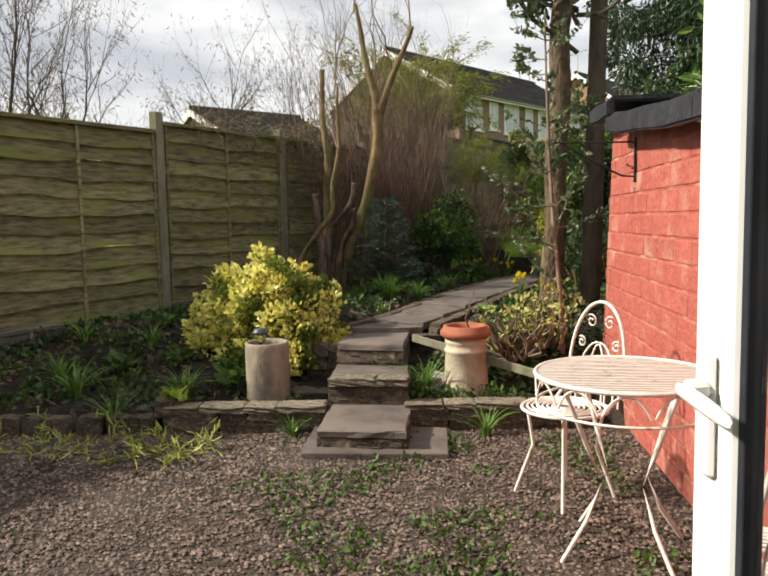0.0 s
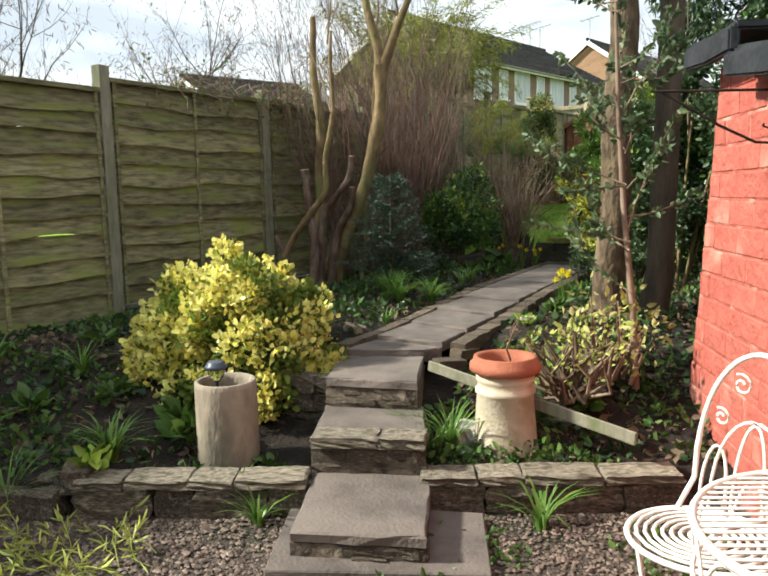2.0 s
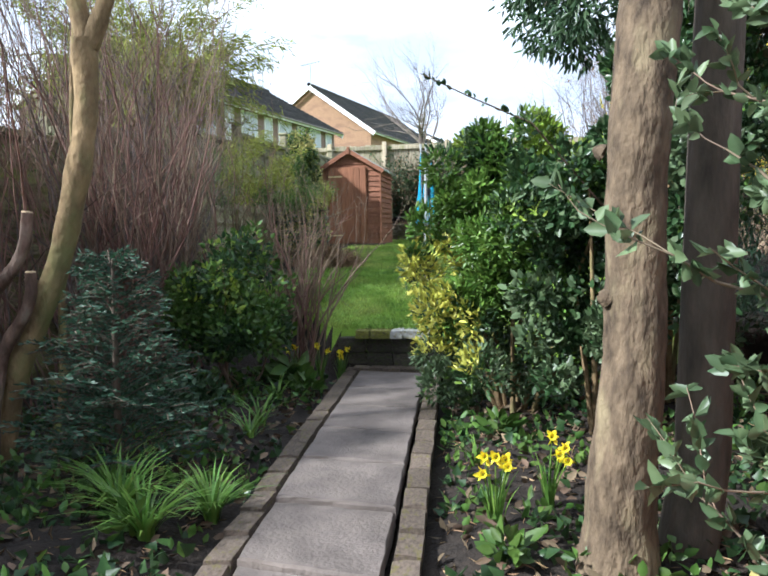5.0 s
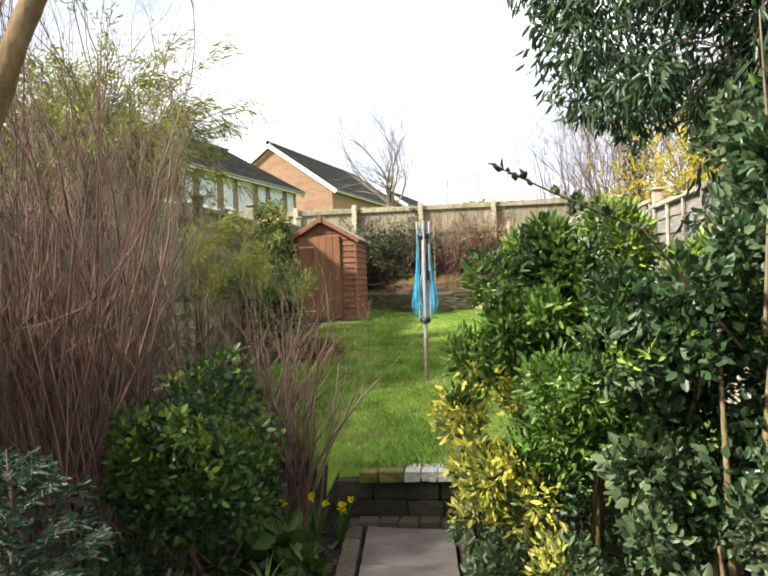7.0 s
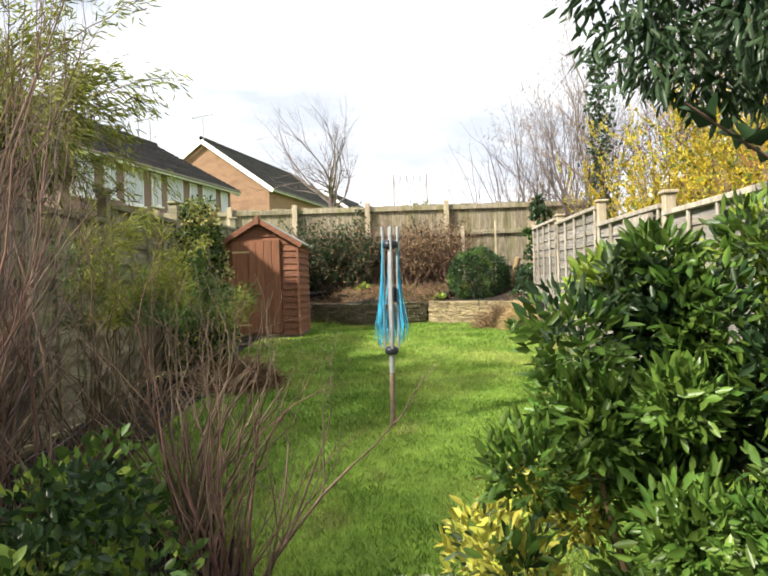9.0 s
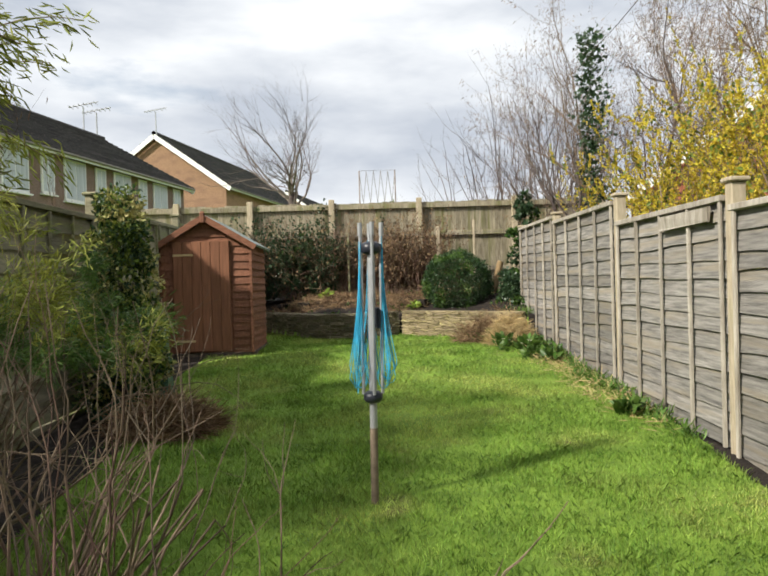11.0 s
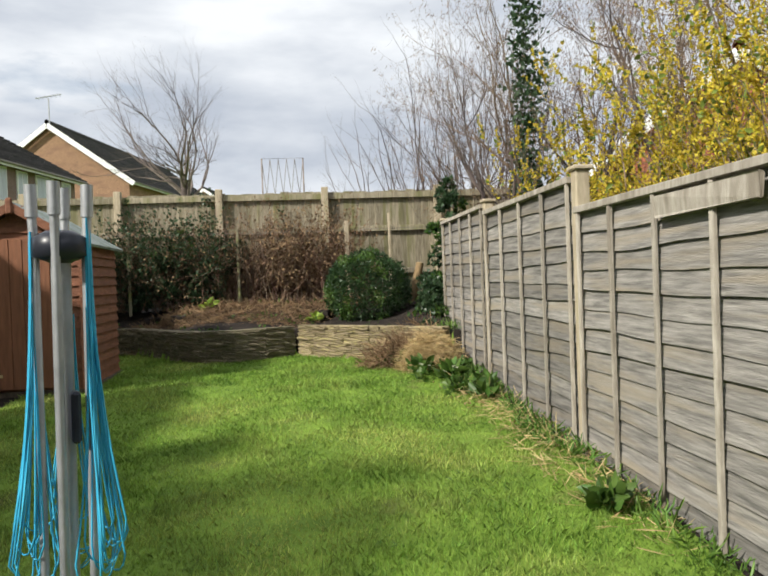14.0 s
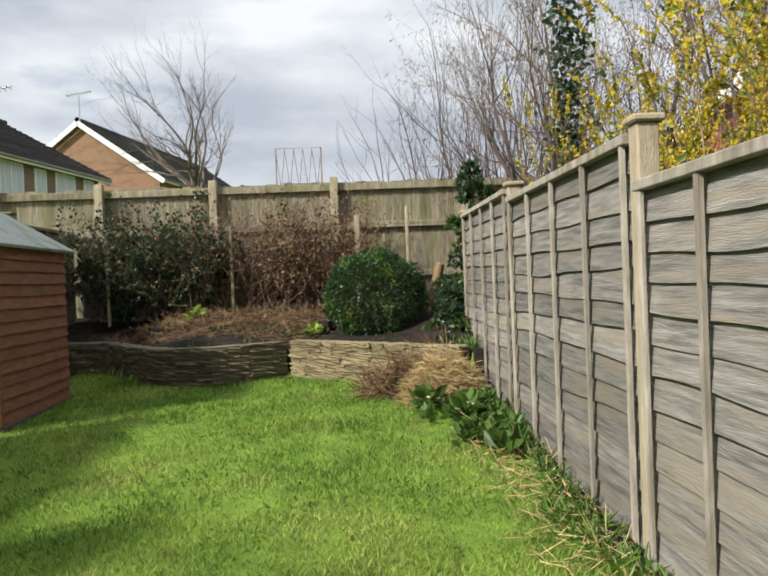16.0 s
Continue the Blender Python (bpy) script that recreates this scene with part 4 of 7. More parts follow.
# ---------------------------------------------------------------- shed
SX0, SX1, SY0, SY1, SZ, SE, SR = -5.25, -4.09, 16.88, 18.35, 1.44, 2.80, 3.15
shed = thing("garden_shed", "small red-brown timber shed with apex felt roof, door shut", "shed", pose((SX0 + SX1) / 2, SY0, SZ, 0, 0, 2))
SW, SD, SH, SA = (SX1 - SX0), SY1 - SY0, SE - SZ, SR - SZ
part("floor_bearer", box_bm((SW + 0.06, SD, 0.05), (0, SD / 2, -0.02), 0.004), "bark_dark", shed)
bm = bmesh.new()
prof = [(-SW / 2 + 0.02, 0), (SW / 2 - 0.02, 0), (SW / 2 - 0.02, SH), (0, SA - 0.03), (-SW / 2 + 0.02, SH)]
fr = [bm.verts.new((x, 0.03, z)) for x, z in prof]
bk = [bm.verts.new((x, SD, z)) for x, z in prof]
bm.faces.new(fr)
bm.faces.new(bk[::-1])
for i in range(5):
    bm.faces.new((fr[i], bk[i], bk[(i + 1) % 5], fr[(i + 1) % 5]))
bmesh.ops.recalc_face_normals(bm, faces=bm.faces[:])
part("body", bm, "shed_wood", shed)
lap_front = [wavy_board("weatherboard", 1.83, 0.1, "shed_wood", 0.004, 0.012, 0.012, 6) for _ in range(4)]
DX0, DX1 = -0.40, 0.31
rows_n = 14
for k in range(rows_n):
    zz = SH * (k + 0.5) / rows_n
    for x0, x1 in ((-SW / 2, DX0 - 0.005), (DX1 + 0.03, SW / 2)):
        o = part("weatherboard", random.choice(lap_front), "shed_wood", shed)
        o.location, o.scale = (x0, 0.028, zz), ((x1 - x0) / 1.83, 1, SH / rows_n / 0.1)
    for sgn in (-1, 1):
        o = part("weatherboard", random.choice(lap_front), "shed_wood", shed)
        o.matrix_basis = (pose(SW / 2 - 0.02, 0.0, zz, 0, 0, 90) if sgn > 0 else pose(-SW / 2 + 0.02, SD, zz, 0, 0, -90)) @ Matrix.Diagonal((SD / 1.83, 1, SH / rows_n / 0.1, 1))
for k in range(3):
    zz = SH + (SA - SH) * (k + 0.5) / 3
    half = (SW / 2) * (1 - (k + 0.7) / 3.1)
    o = part("weatherboard", random.choice(lap_front), "shed_wood", shed)
    o.location, o.scale = (-half, 0.028, zz), (2 * half / 1.83, 1, (SA - SH) / 3 / 0.1)
sdoor = part("door", box_bm((DX1 - DX0, 0.03, SH + 0.05), ((DX0 + DX1) / 2, 0.0, (SH + 0.05) / 2 + 0.02), 0.004), "shed_door", shed, "plain vertical board door")
for k in range(6):
    w = (DX1 - DX0) / 6
    part("plank", box_bm((w - 0.006, 0.012, SH + 0.03), (DX0 + w * (k + 0.5), -0.02, (SH + 0.05) / 2 + 0.02), 0.003), "shed_door", sdoor)
for zz in (SH * 0.92, 0.16):
    part("hinge", box_bm((0.26, 0.006, 0.028), (DX0 + 0.13, -0.029, zz), 0.001), "straw", sdoor)
part("corner_trim", box_bm((0.035, 0.035, SH), (SW / 2 - 0.005, 0.0, SH / 2), 0.004), "shed_wood", shed)
for sgn in (-1, 1):
    a = math.atan2(SA - SH, SW / 2)
    ln = math.hypot(SW / 2 + 0.06, (SA - SH) * (SW / 2 + 0.06) / (SW / 2)) + 0.02
    rot = Matrix.Rotation(sgn * a, 3, "Y")
    cx, cz = sgn * (SW / 4 + 0.03), (SH + SA) / 2 + 0.0
    part("roof_sheet", box_bm((ln, SD + 0.16, 0.03), (cx, SD / 2, cz + 0.02), 0.006, 0, rot), "felt", shed, "grey-green mineral felt roof")
    part("barge_board", box_bm((ln, 0.022, 0.075), (cx, -0.085, cz - 0.01), 0.004, 0, rot), "shed_wood", shed)
part("finial", box_bm((0.06, 0.03, 0.15), (0, -0.10, SA + 0.01), 0.012), "shed_wood", shed)

# ---------------------------------------------------------------- rotary clothes line, folded
dry = thing("rotary_clothes_line", "folded rotary clothes line with hanging blue line", "clothes line", pose(-2.54, 11.45, lawn_z(11.45) - 0.02, 0, 0.6, 20))
part("lower_pole", tubes("lower_pole", [rod([(0, 0, 0), (0, 0, 0.42)], 0.021)], "rust", 12), "rust", dry, "weathered brown lower pole")
part("pole", tubes("pole", [rod([(0, 0, 0.42), (0, 0, 1.36)], 0.0205)], "steel", 12), "steel", dry)
part("hub", lathe([(0.0, 0.555), (0.035, 0.555), (0.052, 0.572), (0.052, 0.598), (0.03, 0.615), (0.0, 0.615)], 12), "plastic_dark", dry)
part("head", lathe([(0.0, 1.32), (0.03, 1.335), (0.058, 1.345), (0.056, 1.385), (0.03, 1.40), (0.0, 1.40)], 12), "plastic_dark", dry, "black plastic head")
part("crank", box_bm((0.02, 0.05, 0.11), (0.02, -0.025, 1.0), 0.006), "plastic_dark", dry)
for k in range(4):
    a = k * math.pi / 2 - 0.22
    c, s_ = math.cos(a), math.sin(a)
    arm = part("arm", tubes("arm", [rod([(0.05 * c, 0.05 * s_, 0.60), (0.052 * c, 0.052 * s_, 1.36), (0.056 * c, 0.056 * s_, 1.44)], 0.0095)], "steel", 8), "steel", dry)
    part("arm_end", tubes("arm_end", [rod([(0.056 * c, 0.056 * s_, 1.43), (0.057 * c, 0.057 * s_, 1.50)], 0.013)], "steel", 8), "steel", arm)
for k in range(28):
    a1 = (0, 2, 0, 2, 1)[k % 5] * math.pi / 2 - 0.22 + rng.normal() * 0.2
    cen = np.array((math.cos(a1), math.sin(a1), 0))
    a2 = a1 + rng.uniform(0.5, 2.6)
    across = np.array((math.cos(a2), math.sin(a2), 0))
    zt, zb = rng.uniform(1.20, 1.46), rng.uniform(0.66, 0.82)
    wide, out = rng.uniform(0.02, 0.06), rng.uniform(0.055, 0.095)
    leg = [(wide * v ** 2.2 + 0.004, 0.058 + (out - 0.058) * v ** 2, zt - (zt - zb) * v) for v in np.linspace(0, 1, 9)]
    bowl = [(wide * math.cos(q) + 0.004, out, zb - wide * 1.3 * math.sin(q)) for q in np.linspace(0, math.pi, 9)[1:-1]]
    run = [(-1, w_, o_, z_) for w_, o_, z_ in leg] + [(-1, w_, o_, z_) for w_, o_, z_ in bowl] + [(1, w_, o_, z_) for w_, o_, z_ in leg[::-1]]
    pts = [tuple(cen * o_ + across * sg * w_ + np.array((0, 0, z_))) for sg, w_, o_, z_ in run]
    part("line", tubes("line", [rod(pts, 0.0021)], "line_blue", 4), "line_blue", dry, "bright blue plastic line")

# ---------------------------------------------------------------- pots
pipe = thing("pipe_planter", "old upright clay drain pipe used as a planter", "planter", pose(-2.38, 3.49, 0.13))
part("pipe", lathe([(0.150, 0), (0.152, 0.02), (0.152, 0.38), (0.150, 0.405), (0.142, 0.41), (0.130, 0.405), (0.126, 0.38), (0.126, 0.28)], 32, 0.001), "old_pipe", pipe)
part("soil", lathe([(0.127, 0.29), (0.08, 0.30), (0.0, 0.305)], 20, 0.004), "soil", pipe)
lamp = thing("solar_lamp", "small solar garden light on a dark spike", "lamp", pose(-2.42, 3.47, 0.42))
part("spike", tubes("spike", [rod([(0, 0, 0), (0, 0, 0.12)], 0.010)], "plastic_dark", 8), "plastic_dark", lamp)
part("globe", lathe([(0.015, 0.11), (0.03, 0.125), (0.045, 0.16), (0.045, 0.175)], 16), "glass", lamp)
part("solar_cap", lathe([(0.048, 0.172), (0.056, 0.178), (0.056, 0.190), (0.045, 0.196), (0.044, 0.206), (0.030, 0.212), (0.0, 0.213)], 20), "plastic_blue", lamp, "blue-black ribbed cap")

pot = thing("chimney_pot", "buff clay chimney pot with a terracotta rim used as planter", "planter", pose(-1.235, 4.28, 0.14))
part("body", lathe([(0.175, 0), (0.176, 0.03), (0.160, 0.045), (0.155, 0.10), (0.141, 0.29), (0.150, 0.298), (0.150, 0.316), (0.139, 0.325), (0.137, 0.352), (0.145, 0.36), (0.145, 0.378), (0.136, 0.386), (0.136, 0.40)], 32, 0.001), "buff_pot", pot)
part("rim", lathe([(0.136, 0.395), (0.160, 0.40), (0.178, 0.415), (0.178, 0.445), (0.160, 0.455), (0.156, 0.48), (0.142, 0.483), (0.122, 0.47), (0.115, 0.42), (0.112, 0.36), (0.0, 0.355)], 32, 0.001), "terracotta", pot, "orange terracotta roll-top rim")
stick = limbs((0.0, 0, 0.35), (0.15, 0.05, 1), 0.36, 0.008, 1, np.random.default_rng(3), 0.4, kids=(1, 1), up=0.05)
part("stem", tubes("stem", stick, "twig_brown", 5), "twig_brown", pot, "bare cut rose stem")
pebble = thing("pale_stone", "pale lump of stone beside the chimney pot", "stone", pose(-1.42, 4.19, 0.20, 20, 10, 30))
part("stone", stone_mesh("stone", (0.11, 0.09, 0.13), "lime_pale", 0.016, 2), "lime_pale", pebble)
flag = thing("pale_stone", "pale grey stone standing at the path edge under the shrub", "stone", pose(-2.60, 4.90, 0.50, 10, 14, 40))
part("stone", stone_mesh("stone", (0.14, 0.05, 0.14), "cap_stone", 0.014, 2), "cap_stone", flag)

# ---------------------------------------------------------------- white iron table and chairs
def ring(r, z, n=28, cx=0, cy=0):
    return [(cx + r * math.cos(2 * math.pi * i / n), cy + r * math.sin(2 * math.pi * i / n), z) for i in range(n + 1)]


table = thing("garden_table", "round cream-painted wrought iron table with slatted top", "table", pose(0.285, 2.64, 0.0, 0, 0, 30) @ Matrix.Diagonal((0.91, 0.91, 1.02, 1)))
part("rim", tubes("rim", [rod(ring(0.39, 0.72, 48), 0.010)], "white_iron", 6), "white_iron", table)
part("rim", tubes("rim", [rod(ring(0.385, 0.60, 48), 0.006)], "white_iron", 6), "white_iron", table)
y = -0.37
while y < 0.375:
    h = math.sqrt(max(0.39 ** 2 - y * y, 0))
    part("slat", box_bm((2 * h, 0.012, 0.004), (0, y, 0.722), 0.001), "white_iron", table)
    y += 0.031
for k in range(12):
    a0, a1 = k * math.pi / 6, (k + 1) * math.pi / 6
    am = (a0 + a1) / 2
    pts = [(0.387 * math.cos(a0 + (a1 - a0) * t), 0.387 * math.sin(a0 + (a1 - a0) * t), 0.60 + 0.11 * (abs(math.sin(math.pi * t)) ** 0.6)) for t in np.linspace(0.04, 0.96, 11)]
    part("apron_loop", tubes("apron_loop", [rod(pts, 0.005)], "white_iron", 5), "white_iron", table)
for k in range(4):
    a = k * math.pi / 2 + 0.4
    pts = [(0.33 * math.cos(a), 0.33 * math.sin(a), 0.715), (0.20 * math.cos(a), 0.20 * math.sin(a), 0.45), (0.12 * math.cos(a), 0.12 * math.sin(a), 0.30), (0.20 * math.cos(a), 0.20 * math.sin(a), 0.15), (0.33 * math.cos(a), 0.33 * math.sin(a), 0.0)]
    part("leg", tubes("leg", [rod(pts, 0.010)], "white_iron", 7), "white_iron", table)


def iron_chair(m, label):
    ch = thing("garden_chair", label, "chair", m, group="chairs at the garden table")
    part("seat_ring", tubes("seat_ring", [rod(ring(0.205, 0.44, 36), 0.009)], "white_iron", 6), "white_iron", ch)
    sp = [((0.195 - 0.17 * t) * math.cos(14 * math.pi * t), (0.195 - 0.17 * t) * math.sin(14 * math.pi * t), 0.445) for t in np.linspace(0, 1, 130)]
    part("seat", tubes("seat", [rod(sp, 0.006)], "white_iron", 5), "white_iron", ch, "spiral wire seat")
    for k in range(4):
        a = math.pi / 4 + k * math.pi / 2
        part("leg", tubes("leg", [rod([(0.18 * math.cos(a), 0.18 * math.sin(a), 0.44), (0.15 * math.cos(a), 0.15 * math.sin(a), 0.25), (0.24 * math.cos(a), 0.24 * math.sin(a), 0.0)], 0.009)], "white_iron", 6), "white_iron", ch)
    def hoop(w, h, z0, cx=0.0, n=16, lean=0.12):
        return [(cx + w * math.cos(math.pi * t), 0.19 + lean * (z0 + h * math.sin(math.pi * t) - 0.44), z0 + h * math.sin(math.pi * t) ** 0.75) for t in np.linspace(0, 1, n)]
    part("back_frame", tubes("back_frame", [rod([(0.17, 0.10, 0.44)] + hoop(0.185, 0.42, 0.52, n=24) + [(-0.17, 0.10, 0.44)], 0.009)], "white_iron", 6), "white_iron", ch)
    for w, h, z0, cx in ((0.125, 0.30, 0.44, 0), (0.045, 0.20, 0.44, -0.115), (0.045, 0.20, 0.44, 0.115), (0.05, 0.29, 0.44, 0)):
        part("back_hoop", tubes("back_hoop", [rod(hoop(w, h, z0, cx), 0.0055)], "white_iron", 5), "white_iron", ch)
    for sg in (-1, 1):
        for cx, cz, r0 in ((0.06, 0.84, 0.035), (0.115, 0.73, 0.03)):
            pts = [(sg * cx + sg * r0 * (1 - t * 0.75) * math.cos(8 * t + 1), 0.19 + 0.12 * (cz - 0.44), cz + r0 * (1 - t * 0.75) * math.sin(8 * t + 1)) for t in np.linspace(0, 1, 16)]
            part("scroll", tubes("scroll", [rod(pts, 0.0045)], "white_iron", 5), "white_iron", ch)
    return ch


iron_chair(pose(-0.12, 3.10, 0, 0, 0, -28), "cream-painted iron garden chair with arched scroll back")
iron_chair(pose(0.90, 1.84, 0, 0, 0, 215), "cream-painted iron garden chair tucked by the red wall")

# ---------------------------------------------------------------- shrubs and trees
def shrub(name, label, base, size, material, leaf, count, per, lump, seed, shape="oval", extra=(), stems=6, category="shrub", spread=0.7, twig="twig_brown", low=-0.35, shell=0.55, up=0.4):
    """A leafy bush: stems from its base and clumps of leaves; extra: (material, share) of other leaves."""
    r = np.random.default_rng(seed)
    t = thing(name, label, category, pose(*base))
    cz = size[2] * 1.05
    c, rad = lumps((0, 0, cz), size, count, lump, r, low)
    c[:, 2] = np.maximum(c[:, 2], rad * 0.6)
    lines = []
    for k in range(stems):
        g = c[r.integers(0, len(c))]
        st = np.array((r.normal() * 0.05, r.normal() * 0.05, 0))
        m_ = (st + g) / 2 + r.normal(size=3) * 0.04
        lines.append([(tuple(st), 0.012), (tuple(m_), 0.009), (tuple(g), 0.004)])
    part("stem_growth", tubes("stem_growth", lines, twig, 5), twig, t)
    p, d = crown_points(c, rad, per, r, shell)
    keep = p[:, 2] > 0.01
    p, d = p[keep], d[keep]
    d = d + np.array((0, 0, up))
    sel = r.uniform(size=len(p))
    clump = noise_field(p, 3.2 / max(size[0], 0.3) * 0.5, seed)
    used = np.zeros(len(p), bool)
    for mname, share, low_z, high_z in extra:
        pick = (~used) & (clump < np.quantile(clump, share)) & (sel < 0.85) & (p[:, 2] >= low_z) & (p[:, 2] <= high_z)
        used |= pick
        if pick.sum() > 3:
            part("crown", leaves("crown", p[pick], d[pick], leaf, mname, shape, spread, r), mname, t)
    part("crown", leaves("crown", p[~used], d[~used], leaf, material, shape, spread, r), material, t)
    return t


def noise_field(p, f, seed):
    return np.array([noise.noise(Vector((x * f + seed, y * f, z * f))) for x, y, z in p])


# golden euonymus
r = np.random.default_rng(11)
gold = thing("golden_euonymus", "sprawling golden variegated euonymus bush by the steps", "shrub", pose(-3.13, 4.22, 0.24))
gc = []
for k in range(230):
    a, q = r.uniform(0, 2 * np.pi), r.uniform() ** 0.5
    x, y = 0.85 * q * math.cos(a), 0.56 * q * math.sin(a)
    h = 0.84 * max(0.12, 1 - (q ** 3.0)) * (1.05 if x > 0.05 else 0.85 + 0.35 * x)
    gc.append((x, y, max(0.06, h * r.uniform(0.15, 1.0) ** 0.6) + 0.05 * r.normal()))
gc = np.array(gc)
gc[:, 2] = np.maximum(gc[:, 2], 0.07)
grad = r.uniform(0.08, 0.15, len(gc))
p, d = crown_points(gc, grad, 160, r, 0.4)
ok = p[:, 2] > 0.0
p, d = p[ok], d[ok] + np.array((0, 0, 0.6))
core = (np.abs(p[:, 0] - 0.42) < 0.2) & (p[:, 1] < 0.35) & (noise_field(p, 2.5, 4) > 0.0)
gn = noise_field(p, 3.0, 9) + 0.55 * (p[:, 2] - 0.30)
green = core | (gn < -0.22) | (r.uniform(size=len(p)) < 0.12)
part("crown", leaves("crown", p[~green], d[~green], 0.043, "leaf_gold", "round", 0.75, r, 0.18), "leaf_gold", gold)
part("crown", leaves("crown", p[green], d[green], 0.043, "leaf_goldgreen", "round", 0.75, r, 0.18), "leaf_goldgreen", gold)
heart = r.uniform(size=len(p)) < 0.12
part("crown", leaves("crown", p[heart & ~green] + 0.004 * d[heart & ~green], d[heart & ~green], 0.028, "leaf_green", "oval", 0.75, r), "leaf_green", gold)
sl = []
for k in range(26):
    g = gc[r.integers(0, len(gc))]
    sl.append([((g[0] * 0.15, g[1] * 0.15, 0), 0.010), (tuple(g * 0.55), 0.008), (tuple(g), 0.003)])
part("stem_growth", tubes("stem_growth", sl, "twig_brown", 5), "twig_brown", gold)

# multi-stemmed tree with cut stumps by the left fence
tree_l = thing("lilac_tree", "leaning multi-stemmed tree with pale yellow bark", "tree")
r = np.random.default_rng(21)


def bark_line(points, seed, wob=0.010, steps=26, lump=0.10):
    """A stem through given places, smoothed, slightly crooked and knobbly."""
    g = np.random.default_rng(seed)
    P = np.array([p for p, _ in points], float)
    R = np.array([q for _, q in points], float)
    L = np.concatenate([[0], np.cumsum(np.linalg.norm(np.diff(P, axis=0), axis=1))])
    u = np.linspace(0, L[-1], steps)
    Q = np.stack([np.interp(u, L, P[:, k]) for k in range(3)], 1)
    for _ in range(2):
        Q[1:-1] = (Q[:-2] + 2 * Q[1:-1] + Q[2:]) / 4
    ph = g.uniform(0, 6, 4)
    Q[:, 0] += wob * np.sin(u * 6 + ph[0])
    Q[:, 1] += wob * np.sin(u * 7 + ph[1])
    rr = np.interp(u, L, R) * (1 + lump * np.sin(u * 23 + ph[2]) * 0.5 + lump * 0.6 * g.normal(size=steps) * 0.6)
    return [(tuple(q), k) for q, k in zip(Q, rr)]


part("trunk", tubes("trunk", [bark_line([((-4.20, 6.80, 0.40), 0.085), ((-4.097, 6.8, 0.84), 0.066), ((-3.968, 6.8, 1.14), 0.062), ((-3.834, 6.8, 1.38), 0.060), ((-3.715, 6.8, 1.64), 0.059), ((-3.63, 6.8, 1.99), 0.060), ((-3.577, 6.8, 2.33), 0.058), ((-3.56, 6.8, 2.62), 0.062)], 1)], "bark_pale", 14), "bark_pale", tree_l)
part("limb", tubes("limb", [bark_line([((-3.56, 6.8, 2.58), 0.05), ((-3.48, 6.82, 2.75), 0.042), ((-3.34, 6.86, 3.05), 0.034), ((-3.16, 6.9, 3.5), 0.022)], 2)], "bark_pale", 10), "bark_pale", tree_l)
part("limb", tubes("limb", [bark_line([((-3.57, 6.8, 2.58), 0.05), ((-3.62, 6.8, 2.85), 0.044), ((-3.72, 6.78, 3.3), 0.034), ((-3.78, 6.7, 3.8), 0.02)], 3)], "bark_pale", 10), "bark_pale", tree_l)
part("stem", tubes("stem", [bark_line([((-4.50, 6.45, 0.84), 0.034), ((-4.42, 6.45, 0.99), 0.032), ((-4.212, 6.45, 1.235), 0.030), ((-3.96, 6.45, 1.46), 0.031), ((-3.955, 6.45, 1.50), 0.029), ((-3.978, 6.45, 1.74), 0.025), ((-3.92, 6.45, 2.0), 0.024), ((-3.869, 6.45, 2.25), 0.021), ((-3.87, 6.45, 2.9), 0.013)], 4, 0.008, 34)], "bark_pale", 9), "bark_pale", tree_l, "thin crooked pale stem")
part("stem", tubes("stem", [bark_line([((-3.98, 7.0, 0.45), 0.02), ((-3.88, 7.0, 1.4), 0.018), ((-3.78, 7.0, 2.2), 0.015), ((-3.74, 7.0, 3.0), 0.010)], 5)], "bark_pale", 8), "bark_pale", tree_l)
part("stem", tubes("stem", [bark_line([((-4.52, 6.95, 0.45), 0.06), ((-4.50, 6.95, 1.0), 0.052), ((-4.434, 6.95, 1.48), 0.046), ((-4.396, 6.95, 1.94), 0.046), ((-4.45, 6.95, 2.46), 0.044), ((-4.47, 6.95, 3.2), 0.03)], 6)], "bark_pale", 10), "bark_pale", tree_l)
